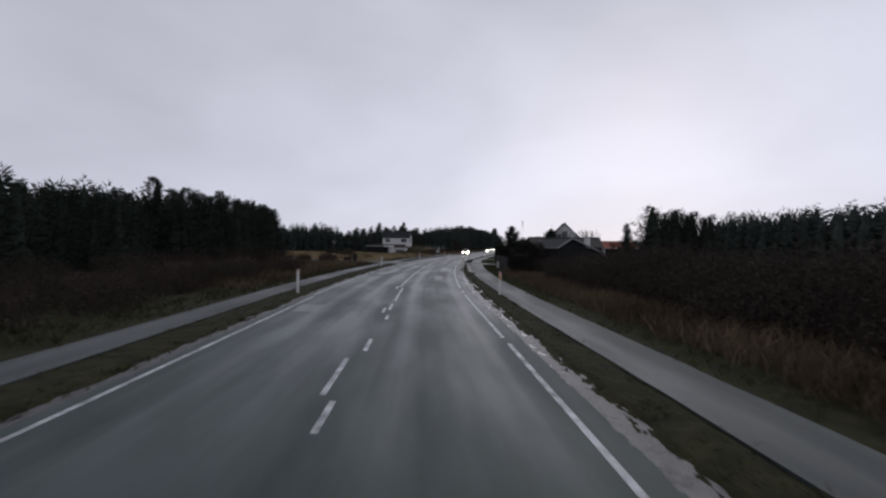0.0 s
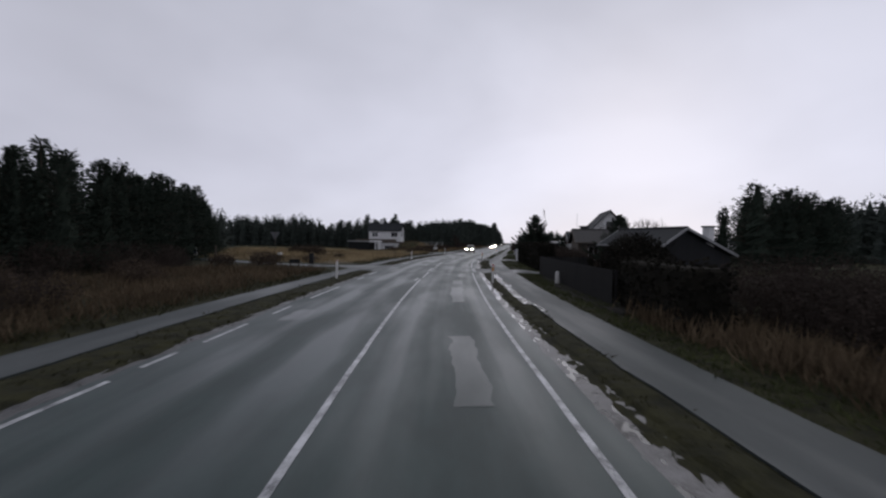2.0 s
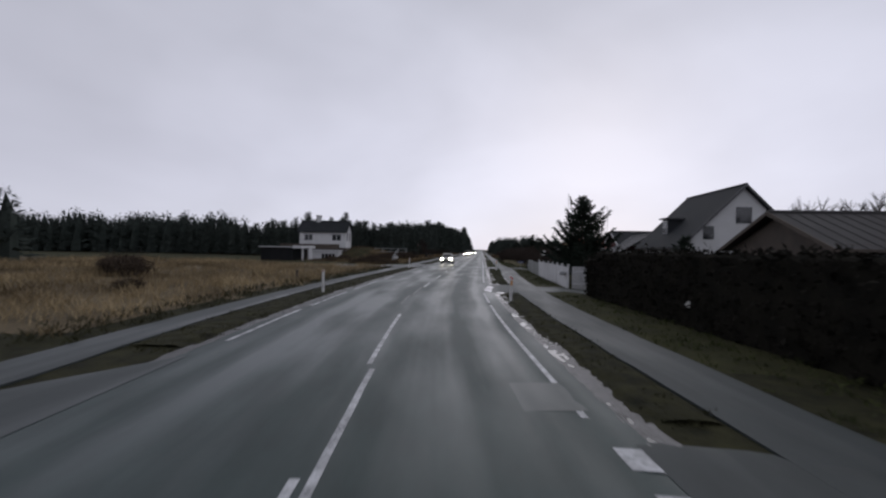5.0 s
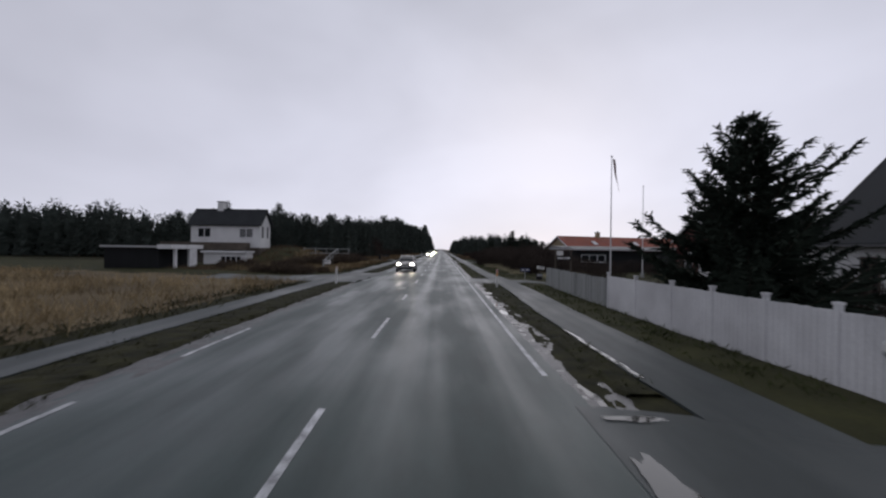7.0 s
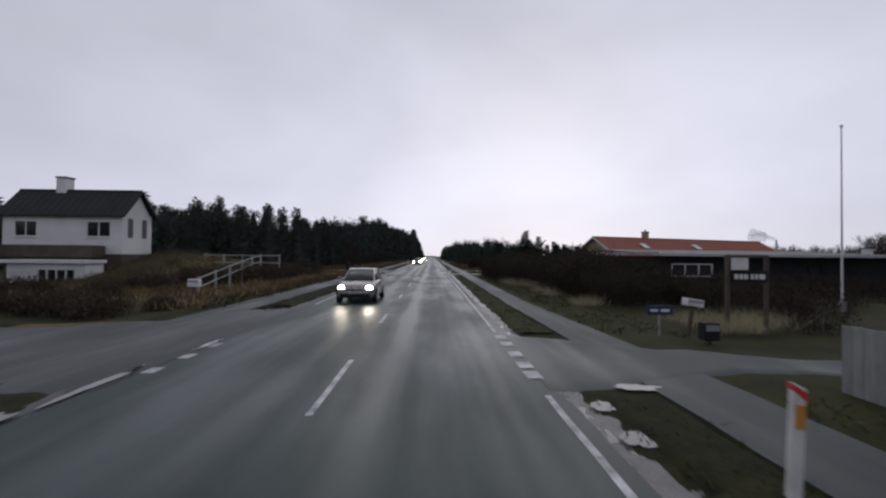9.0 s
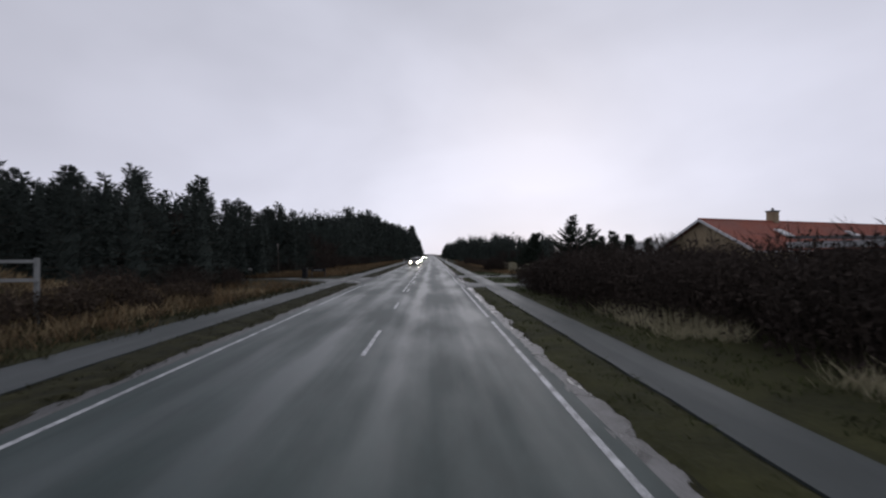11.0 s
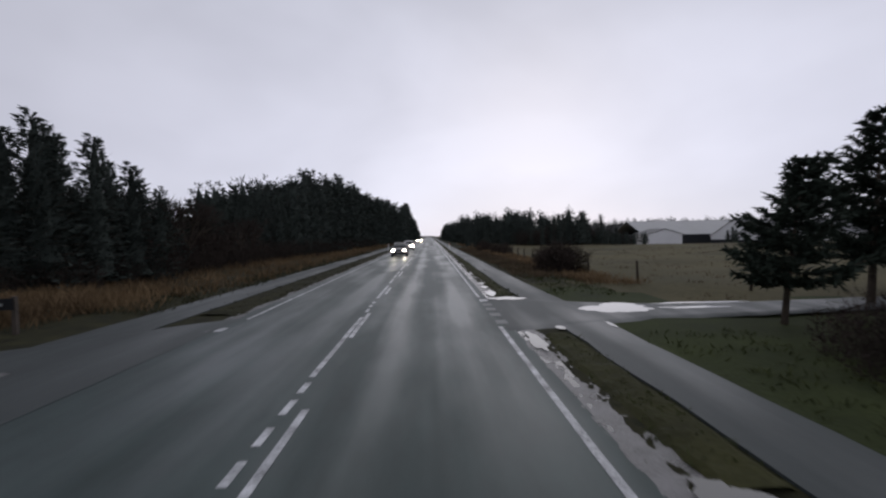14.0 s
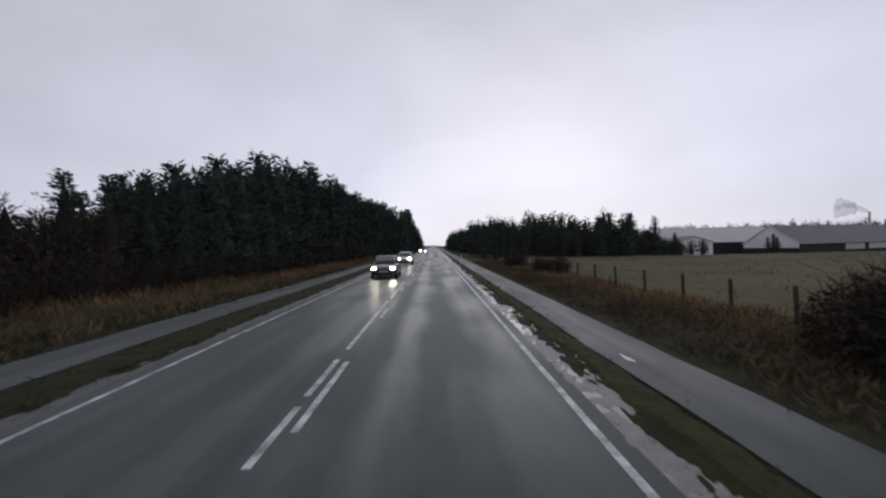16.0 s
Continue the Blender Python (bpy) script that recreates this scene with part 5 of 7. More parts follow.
put(th_d, [(-12.5, 150, 0.85), (-13.6, 152.8, 0.9), (-11.9, 154.6, 0.72), (-13.2, 156.6, 0.75), (-14.5, 147, 0.85), (-14.8, 159.5, 0.8), (-15.4, 171, 0.95), (-15.0, 174.3, 1.0), (-15.2, 177.5, 1.0), (-14.6, 180.5, 1.05), (-14.2, 184, 1.1), (-13.8, 188, 1.15), (-13.6, 192, 1.2), (-13.4, 196, 1.2), (-13.2, 200, 1.2), (-12.8, 205, 1.2), (-12.6, 210, 1.25), (-12.2, 216, 1.25), (-12, 222, 1.25), (-11.8, 229, 1.25), (-11.4, 236, 1.2), (-11, 243, 1.2), (-17.0, 180, 2.1), (-17.2, 184.5, 2.2), (-17.0, 189, 2.2), (-16.6, 193, 2.15), (-21, 182, 2.1), (-21, 188, 2.1)], 71)
for m, xy in ((th_a, (24, 30)), (th_b, (26, 34)), (th_c, (-14, 44))):
    m.matrix_world = Matrix.Translation((*xy, -0.2))


def hedge(outline, h, seed, label, density=150):
    """A clipped hedge: a leafy skin of many small leaves over a dark twiggy core."""
    (x0, y0), (x1, y1), w = outline
    ob = empty("hedge", Matrix.Identity(4), label, "hedge")
    L = math.hypot(x1 - x0, y1 - y0)
    ux, uy = (x1 - x0) / L, (y1 - y0) / L
    n = int(density * L * (h + w))
    hp = Heap(seed)
    s, q, z = hp.r.rand(n) * L, (hp.r.rand(n) - 0.5) * w, hp.r.rand(n) * h
    face = hp.r.randint(0, 5, n)
    q = np.where(face < 2, (np.where(face == 0, -0.5, 0.5)) * w, q)
    z = np.where(face == 2, h, z) + hp.r.normal(size=n) * 0.06
    s = np.where(face == 3, 0, np.where(face == 4, L * hp.r.rand(n), s))
    c = np.stack([x0 + ux * s - uy * q, y0 + uy * s + ux * q, z - 0.2], 1) + hp.r.normal(size=(n, 3)) * 0.07
    d = hp.r.normal(size=(n, 3))
    hp.sprays(c, c + d * 0.09, np.full(n, 0.055))
    core = bmesh.new()
    box(core, 0, L, -w / 2 + 0.1, w / 2 - 0.1, -0.4, h - 0.14, 0.08)
    core.transform(Matrix.Translation((x0, y0, 0)) @ Matrix.Rotation(math.atan2(uy, ux), 4, "Z"))
    part("twig_core", core, HEDGE, ob)
    hp.mesh("leaf_skin", HEDGE, ob)
    return ob


hedge(((13.2, 44.5), (12.75, 49.6), 1.2), 1.75, 501, "tall dark overgrown hedge beside the cycle path")
hedge(((10.9, 70.2), (9.35, 85.2), 1.4), 2.25, 503, "dark clipped garden hedge along the cycle path")
hedge(((11.0, 69.0), (14.5, 69.6), 1.0), 1.2, 504, "dark clipped garden hedge beside the driveway")
hedge(((8.75, 86.0), (13.6, 86.6), 1.3), 1.9, 505, "tall dark hedge in front of the white house")
bushes(th_a, [(12.6, 71.6, 0.92), (13.0, 73.4, 0.95), (12.4, 75.4, 0.96), (12.2, 77.4, 0.98), (12.0, 79.6, 1.0), (11.8, 81.9, 1.0), (14.2, 83.5, 0.95), (13.8, 80.4, 0.92), (14.4, 76.6, 0.8), (15.2, 73.0, 0.85), (17.2, 74.0, 0.8), (19.4, 75.0, 0.8), (16.0, 88.5, 0.6), (12.9, 96.0, 0.72), (13.9, 98.6, 0.8), (14.8, 96.6, 0.75), (9.7, 101.2, 0.6), (9.8, 104.0, 0.5), (14.2, 100.6, 0.8)], 72)
put(thicket(431, 1.5, 1.5, 3.45, 26, 5000, "large dark evergreen shrub beside the low house", "evergreen garden shrubs", HEDGE), [(13.6, 52.6, 0.97), (13.7, 54.6, 0.99), (14.6, 56.2, 0.97), (24.5, 138.5, 0.75), (37.0, 134.6, 0.7)], 76)
bushes(th_b, [(14, 126.5, 0.7), (16.5, 127.5, 0.72), (19, 128.5, 0.7), (21.5, 129.5, 0.72), (24, 130.2, 0.7), (26.5, 130.8, 0.66), (29, 131.2, 0.64), (31.5, 131.5, 0.6), (18, 124.5, 0.5), (22, 126, 0.5), (26, 127.5, 0.5), (37.5, 133.5, 0.7), (40, 134, 0.7), (43, 134, 0.75)], 73)

# ---------------------------------------------------------------- houses


def wall_with_openings(bm, x0, x1, y0, y1, z0, z1, holes, axis):
    """A wall slab with true openings. holes: (a0, a1, z0, z1) along the wall."""
    lo, hi = (x0, x1) if axis == "x" else (y0, y1)
    cuts = sorted({lo, hi, *[v for h in holes for v in h[:2]]})
    for a, b in zip(cuts, cuts[1:]):
        zs = sorted([(h[2], h[3]) for h in holes if h[0] <= a + 1e-6 and h[1] >= b - 1e-6])
        z = z0
        for p, q in zs + [(z1, z1)]:
            if p > z + 1e-6:
                if axis == "x":
                    box(bm, a, b, y0, y1, z, p)
                else:
                    box(bm, x0, x1, a, b, z, p)
            z = q
    bmesh.ops.remove_doubles(bm, verts=bm.verts[:], dist=0.0005)


def window(parent, axis, at, a0, a1, z0, z1, out, mullions=1, frame_mat=None, depth=0.10, label="white-framed window with dark panes"):
    """A framed window in a wall at `at` on the other axis; out: which way is outside."""
    fm = frame_mat or WHITE_PAINT
    w = empty("window", Matrix.Identity(4), "", "")
    w.parent = parent
    if label:
        tagged(w, label)
    fr = bmesh.new()
    t = 0.07

    def slab(p0, p1, q0, q1, n0, n1):
        lo, hi = sorted((at + out * n0, at + out * n1))
        if axis == "x":
            box(fr, p0, p1, lo, hi, q0, q1)
        else:
            box(fr, lo, hi, p0, p1, q0, q1)

    slab(a0, a1, z0, z0 + t, -depth, 0.02)
    slab(a0, a1, z1 - t, z1, -depth, 0.02)
    slab(a0, a0 + t, z0 + t, z1 - t, -depth, 0.02)
    slab(a1 - t, a1, z0 + t, z1 - t, -depth, 0.02)
    for i in range(mullions):
        m = a0 + (a1 - a0) * (i + 1) / (mullions + 1)
        slab(m - t / 2, m + t / 2, z0 + t, z1 - t, -depth, 0.015)
    part("window_frame", fr, fm, w)
    fr = bmesh.new()
    for i in range(mullions + 1):
        p0 = a0 + (a1 - a0) * i / (mullions + 1) + t * 0.5
        p1 = a0 + (a1 - a0) * (i + 1) / (mullions + 1) - t * 0.5
        slab(p0, p1, z0 + t, z1 - t, -depth * 0.7, -depth * 0.55)
        part("pane", fr, GLASS, w)
        fr = bmesh.new()
    slab(a0 - 0.05, a1 + 0.05, z0 - 0.05, z0, -0.05, 0.09)
    part("window_sill", fr, fm, w)
    return w


def gable_roof(parent, x0, x1, y0, y1, z_eave, z_ridge, along, mat, over=0.3, thick=0.14, ribs=0.0, name="roof", verge=None, ridge_at=0.5, z_far=None):
    """Two pitched slabs with overhang; ribs: spacing of raised rolls or tile courses down the slope."""
    roof = empty(name, Matrix.Identity(4), "", "")
    roof.parent = parent
    if along == "x":
        lo, hi, a0, a1 = y0, y1, x0 - over, x1 + over
    else:
        lo, hi, a0, a1 = x0, x1, y0 - over, y1 + over
    mid = lo + (hi - lo) * ridge_at
    for side, e in ((-1, lo), (1, hi)):
        z_side = z_far if z_far is not None and side > 0 else z_eave
        pitch = (z_ridge - z_side) / abs(mid - e)
        eo, ze = e + side * over, z_side - pitch * over
        bm = bmesh.new()
        prof = [(mid, z_ridge), (eo, ze), (eo, ze + thick), (mid, z_ridge + thick)]
        extruded(bm, prof, a0, a1, "yz" if along == "x" else "xz")
        slope = part("roof_slope", bm, mat, roof)
        if ribs:
            bm = bmesh.new()
            n = int((a1 - a0) / ribs)
            for i in range(1, n):
                a = a0 + (a1 - a0) * i / n
                p0 = (a, mid, z_ridge + thick) if along == "x" else (mid, a, z_ridge + thick)
                p1 = (a, eo, ze + thick) if along == "x" else (eo, a, ze + thick)
                tube(bm, p0, p1, 0.028, n=5)
            part("roof_roll", bm, mat, roof)
        if verge:
            for a in (a0 - 0.03, a1 - 0.02):
                bm = bmesh.new()
                extruded(bm, [(mid, z_ridge - 0.05), (eo, ze - 0.05), (eo, ze + thick + 0.03), (mid, z_ridge + thick + 0.03)], a, a + 0.05, "yz" if along == "x" else "xz")
                part("bargeboard", bm, verge, roof)
            bm = bmesh.new()
            g0, g1 = sorted((eo + side * 0.002, eo + side * 0.10))
            if along == "x":
                box(bm, a0, a1, g0, g1, ze - 0.02, ze + 0.08)
            else:
                box(bm, g0, g1, a0, a1, ze - 0.02, ze + 0.08)
            part("gutter", bm, verge, roof)
    bm = bmesh.new()
    if along == "x":
        tube(bm, (a0, mid, z_ridge + thick), (a1, mid, z_ridge + thick), 0.09, n=8)
    else:
        tube(bm, (mid, a0, z_ridge + thick), (mid, a1, z_ridge + thick), 0.09, n=8)
    part("ridge_cap", bm, mat, roof)
    return roof


def gable_wall(bm, lo, hi, at0, at1, z0, z_eave, z_ridge, plane):
    """The pentagon of a gable end, at0..at1 thick."""
    mid = (lo + hi) / 2
    extruded(bm, [(lo, z0), (hi, z0), (hi, z_eave), (mid, z_ridge), (lo, z_eave)], at0, at1, plane)


def boards(parent, axis, at, a0, a1, z0, z1, out, mat, pitch=0.16, name="cladding"):
    """Upright boards with battens standing proud of a wall."""
    bm = bmesh.new()
    n = max(1, int((a1 - a0) / pitch))
    for i in range(n + 1):
        a = a0 + (a1 - a0) * i / n
        lo, hi = sorted((at, at + out * 0.022))
        if axis == "x":
            box(bm, a - 0.02, a + 0.02, lo, hi, z0, z1)
        else:
            box(bm, lo, hi, a - 0.02, a + 0.02, z0, z1)
    return part(name, bm, mat, parent)


def chimney(parent, x, y, z0, z1, w, mat, flue=True):
    bm = bmesh.new()
    box(bm, x - w / 2, x + w / 2, y - w / 2, y + w / 2, z0, z1)
    c = part("chimney", bm, mat, parent)
    bm = bmesh.new()
    box(bm, x - w / 2 - 0.06, x + w / 2 + 0.06, y - w / 2 - 0.06, y + w / 2 + 0.06, z1 + 0.002, z1 + 0.1)
    part("chimney_cap", bm, ROOF_GREY, c)
    if not flue:
        return c
    bm = bmesh.new()
    tube(bm, (x, y, z1 + 0.102), (x, y, z1 + 0.32), 0.1, 0.09)
    part("flue", bm, ROOF_GREY, c)
    return c


# low dark house behind the hedge, turned away from the road
hs = empty("low_house", Matrix.Identity(4), "low black-boarded house with dark sheet roof and white window", "house")
bm = bmesh.new()
wall_with_openings(bm, 14.55, 14.75, 60.7, 66.0, -0.5, 2.25, [(63.65, 65.1, 0.25, 2.0)], "y")
part("long_wall", bm, BLACK_WOOD, hs)
bm = bmesh.new()
wall_with_openings(bm, 19.8, 20.0, 60.7, 66.0, -0.5, 1.58, [], "y")
part("long_wall", bm, BLACK_WOOD, hs)
for at in (60.7, 65.8):
    bm = bmesh.new()
    extruded(bm, [(14.75, -0.5), (19.8, -0.5), (19.8, 1.6), (16.125, 3.1), (14.75, 2.28)], at, at + 0.2, "xz")
    part("gable_wall", bm, BLACK_WOOD, hs)
boards(hs, "y", 14.55, 60.7, 63.55, -0.5, 2.2, -1, BLACK_WOOD)
boards(hs, "y", 14.55, 65.2, 66.0, -0.5, 2.2, -1, BLACK_WOOD)
window(hs, "y", 14.55, 63.65, 65.1, 0.25, 2.0, -1, 1)
gable_roof(hs, 14.55, 20.0, 60.7, 66.0, 2.28, 3.2, "y", ROOF_DARK, 0.28, 0.08, 0.0, verge=VERGE_GREY, ridge_at=0.289, z_far=1.66)
chimney(hs, 18.4, 60.95, 1.9, 3.35, 0.46, WHITE_WALL, False)
hs.matrix_world = Matrix.Translation((15.85, 66.2, 0)) @ Matrix.Rotation(math.radians(28), 4, "Z") @ Matrix.Translation((-16.125, -66.28, 0))

# grey-roofed house with covered terrace
hs = empty("garden_house", Matrix.Identity(4), "long low house with grey fibre-cement roof and brown walls", "house")
bm = bmesh.new()
wall_with_openings(bm, 14.6, 24.5, 78.6, 78.85, -0.4, 2.5, [(15.6, 16.6, 0.6, 2.0), (17.6, 18.6, 0.0, 2.1), (20, 21.6, 0.8, 2.0)], "x")
part("long_wall", bm, BROWN_WOOD, hs)
bm = bmesh.new()
wall_with_openings(bm, 14.6, 24.5, 84.2, 84.4, -0.4, 2.5, [], "x")
part("long_wall", bm, BROWN_WOOD, hs)
for at in (14.6, 24.3):
    bm = bmesh.new()
    gable_wall(bm, 78.85, 84.2, at, at + 0.2, -0.4, 2.5, 3.55, "yz")
    part("gable_wall", bm, BROWN_WOOD, hs)
for a0, a1, z0, z1 in ((15.6, 16.6, 0.6, 2.0), (17.6, 18.6, 0.0, 2.1), (20, 21.6, 0.8, 2.0)):
    window(hs, "x", 78.6, a0, a1, z0, z1, -1, 1, WHITE_PAINT)
gable_roof(hs, 14.6, 24.5, 78.6, 84.4, 2.42, 3.7, "x", ROOF_BROWN, 0.35, 0.07, 0.5, verge=BROWN_WOOD)
bm = bmesh.new()
box(bm, 15.0, 19.5, 77.2, 78.3, 2.12, 2.17)
part("terrace_roof", bm, ROOF_DARK, hs)
for x in (15.1, 17.2, 19.3):
    boxed("terrace_post", (x, x + 0.1, 77.25, 77.35, -0.4, 2.118), BROWN_WOOD, hs)
bm = bmesh.new()
tube(bm, (18.9, 81.5, 3.6), (18.9, 81.5, 4.15), 0.12)
tube(bm, (18.9, 81.5, 4.15), (18.9, 81.5, 4.3), 0.2, 0.1)
part("vent_cowl", bm, BLACK_PLASTIC, hs)

# white house with steep dark roof and dormer
hs = empty("white_house", Matrix.Identity(4), "white one-and-a-half storey house with steep dark tiled roof and dormer", "house")
X0, X1, Y0, Y1 = 16.9, 24.7, 94.4, 102.2
bm = bmesh.new()
holes = [(95.6, 96.32, 0.75, 2.15), (97.52, 98.26, 0.75, 2.12), (99.45, 100.2, 0.65, 2.08)]
wall_with_openings(bm, X0, X0 + 0.3, Y0, Y1, -0.4, 2.85, holes, "y")
part("long_wall", bm, WHITE_WALL, hs)
bm = bmesh.new()
wall_with_openings(bm, X1 - 0.3, X1, Y0, Y1, -0.4, 2.85, [], "y")
part("long_wall", bm, WHITE_WALL, hs)
for at in (Y0, Y1 - 0.25):
    bm = bmesh.new()
    gable_wall(bm, X0 + 0.3, X1 - 0.3, at, at + 0.25, -0.4, 2.95, 6.6, "xz")
    part("gable_wall", bm, WHITE_WALL, hs)
for a0, a1, z0, z1 in holes:
    window(hs, "y", X0, a0, a1, z0, z1, -1, 1, BROWN_WOOD, label="dark-framed upright window")
boxed("attic_window", (20.3, 21.3, Y0 - 0.03, Y0 - 0.004, 4.2, 5.3), GLASS, hs, "dark attic window in the gable")
boxed("attic_window", (18.2, 18.9, Y0 - 0.03, Y0 - 0.004, 3.1, 4.0), GLASS, hs, "dark attic window in the gable")
gable_roof(hs, X0, X1, Y0, Y1, 2.75, 6.7, "y", ROOF_DARK, 0.3, 0.12, 0.0, verge=ROOF_GREY)
dm = empty("dormer", Matrix.Identity(4), "dark roof dormer with white-framed panes", "")
dm.parent = hs
boxed("dormer_front", (17.6, 17.75, 98.45, 99.45, 3.45, 4.72), ROOF_DARK, dm)
boxed("dormer_cheek", (17.76, 19.2, 98.45, 98.57, 3.45, 4.72), ROOF_DARK, dm)
boxed("dormer_cheek", (17.76, 19.2, 99.33, 99.45, 3.45, 4.72), ROOF_DARK, dm)
boxed("dormer_roof", (17.35, 19.5, 98.28, 99.62, 4.73, 4.84), ROOF_GREY, dm)
pane = boxed("dormer_pane", (17.56, 17.595, 98.56, 99.34, 3.62, 4.62), WHITE_PAINT, dm, "white-framed dormer pane")
for y0 in (98.62, 98.98):
    for z0 in (3.68, 4.17):
        boxed("glass", (17.545, 17.558, y0, y0 + 0.30, z0, z0 + 0.38), GLASS, pane)
# outhouse behind it
hs = empty("outhouse", Matrix.Identity(4), "low white outhouse with dark pitched roof", "outbuilding")
boxed("wall_block", (15.8, 20.6, 104.0, 108.2, -0.4, 2.2), WHITE_WALL, hs)
gable_roof(hs, 15.8, 20.6, 104.0, 108.2, 2.15, 3.6, "y", ROOF_GREY, 0.25, 0.1, 0.5)

# red hut
hs = empty("red_hut", Matrix.Identity(4), "small barn-red boarded hut with white trim and dark roof", "shed")
holes = [(110.5, 111.4, 0.75, 2.15), (108.6, 109.4, 0.75, 2.15)]
bm = bmesh.new()
wall_with_openings(bm, 16.85, 17.0, 107.85, 112.3, -0.4, 2.85, holes, "y")
extruded(bm, [(107.85, 2.852), (112.3, 2.852), (110.075, 4.1)], 16.85, 17.0, "yz")
part("gable_wall", bm, RED_WOOD, hs)
for a0, a1 in ((107.85, 108.58), (109.42, 110.48), (111.42, 112.3)):
    boards(hs, "y", 16.85, a0, a1, -0.4, 2.85, -1, RED_WOOD, 0.15)
for hh in holes:
    window(hs, "y", 16.85, *hh, -1, 0)
for at in (107.85, 112.15):
    boxed("long_wall", (17.01, 23.0, at, at + 0.15, -0.4, 2.8), RED_WOOD, hs)
boards(hs, "x", 107.85, 17.01, 23.0, -0.4, 2.8, -1, RED_WOOD, 0.15)
boxed("back_wall", (22.85, 23.0, 108.01, 112.14, -0.4, 2.8), RED_WOOD, hs)
gable_roof(hs, 16.85, 23.0, 107.85, 112.3, 2.9, 4.15, "x", ROOF_DARK, 0.25, 0.1, 0.6, verge=WHITE_PAINT)

# long black flat-roofed building and the lower one beside it
hs = empty("black_building", Matrix.Identity(4), "long low black-boarded building with pale roof edge", "building")
bm = bmesh.new()
wall_with_openings(bm, 16.9, 34.2, 133.6, 133.85, -0.4, 2.25, [(17.6, 20.4, 0.9, 1.75), (26.0, 28.0, 0.8, 1.8)], "x")
part("front_wall", bm, BLACK_WOOD, hs)
boxed("side_wall", (16.9, 17.15, 133.86, 142.6, -0.4, 2.25), BLACK_WOOD, hs)
boxed("side_wall", (33.95, 34.2, 133.86, 142.6, -0.4, 2.25), BLACK_WOOD, hs)
boxed("back_wall", (17.16, 33.94, 142.35, 142.6, -0.4, 2.25), BLACK_WOOD, hs)
boards(hs, "x", 133.6, 20.5, 25.9, -0.4, 2.2, -1, BLACK_WOOD, 0.2)
boards(hs, "x", 133.6, 28.1, 34.2, -0.4, 2.2, -1, BLACK_WOOD, 0.2)
window(hs, "x", 133.6, 17.6, 20.4, 0.9, 1.75, -1, 2, label="wide white window behind the shrubs")
window(hs, "x", 133.6, 26.0, 28.0, 0.8, 1.8, -1, 1, BLACK_WOOD, label="dark-framed window")
bm = bmesh.new()
extruded(bm, [(132.9, 2.27), (143.2, 2.70), (143.2, 2.82), (132.9, 2.39)], 16.4, 34.6, "yz")
rf = part("roof", bm, ROOF_GREY, hs)
boxed("roof_edge", (16.4, 34.6, 132.82, 132.89, 2.26, 2.41), STEEL, rf)
boxed("roof_edge", (16.3, 16.39, 132.9, 143.2, 2.3, 2.55), STEEL, rf)
hs = empty("dark_annex", Matrix.Identity(4), "low dark annex with plain white door", "building")
bm = bmesh.new()
wall_with_openings(bm, 34.3, 46.0, 136.0, 136.25, -0.4, 2.0, [(34.35, 35.5, -0.15, 1.95)], "x")
part("front_wall", bm, BLACK_WOOD, hs)
boxed("door", (34.35, 35.5, 136.05, 136.12, -0.15, 1.95), WHITE_PAINT, hs, "plain white door")
boxed("side_wall", (45.75, 46.0, 136.26, 142.0, -0.4, 2.0), BLACK_WOOD, hs)
boxed("back_wall", (34.3, 45.7, 141.8, 142.0, -0.4, 2.0), BLACK_WOOD, hs)
boxed("roof", (34.62, 46.3, 135.7, 142.3, 2.002, 2.12), ROOF_DARK, hs)
chimney(hs, 34.9, 137.3, 2.1, 2.95, 0.45, WHITE_WALL)

# red-tiled house
m_red = Matrix.Translation((20.9, 156.3, 0)) @ Matrix.Rotation(math.atan2(2.9, 8.0), 4, "Z")
hs = empty("red_roofed_house", Matrix.Identity(4), "long yellow-brick house with red clay-tiled roof and skylights", "house")
bm = bmesh.new()
wall_with_openings(bm, 0.3, 30, -3.6, -3.3, -0.4, 2.4, [(4, 5.6, 0.8, 2.0), (12, 13.6, 0.8, 2.0), (20, 21.6, 0.8, 2.0)], "x")
part("long_wall", bm, BRICK_YELLOW, hs)
boxed("back_wall", (0.3, 30, 3.3, 3.6, -0.4, 2.4), BRICK_YELLOW, hs)
for at in (0.3, 29.7):
    bm = bmesh.new()
    gable_wall(bm, -3.3, 3.3, at, at + 0.3, -0.4, 2.4, 4.35, "yz")
    part("gable_wall", bm, BRICK_YELLOW, hs)
for a in (4, 12, 20):
    window(hs, "x", -3.6, a, a + 1.6, 0.8, 2.0, -1, 1)
gable_roof(hs, 0.3, 30, -3.6, 3.6, 2.35, 4.45, "x", ROOF_RED, 0.35, 0.12, 0.36, verge=WHITE_PAINT)
for a in (5.6, 14.4):
    bm = bmesh.new()
    box(bm, a, a + 0.8, -0.55, 0.55, 0, 0.09)
    bm.transform(Matrix.Translation((0, -2.1, 3.50)) @ Matrix.Rotation(math.atan2(2.1, 3.6), 4, "X"))
    part("skylight", bm, WHITE_PAINT, hs, "white-framed skylight")
chimney(hs, 8.4, 0.1, 4.3, 5.35, 0.6, BRICK_YELLOW)
hs.matrix_world = m_red

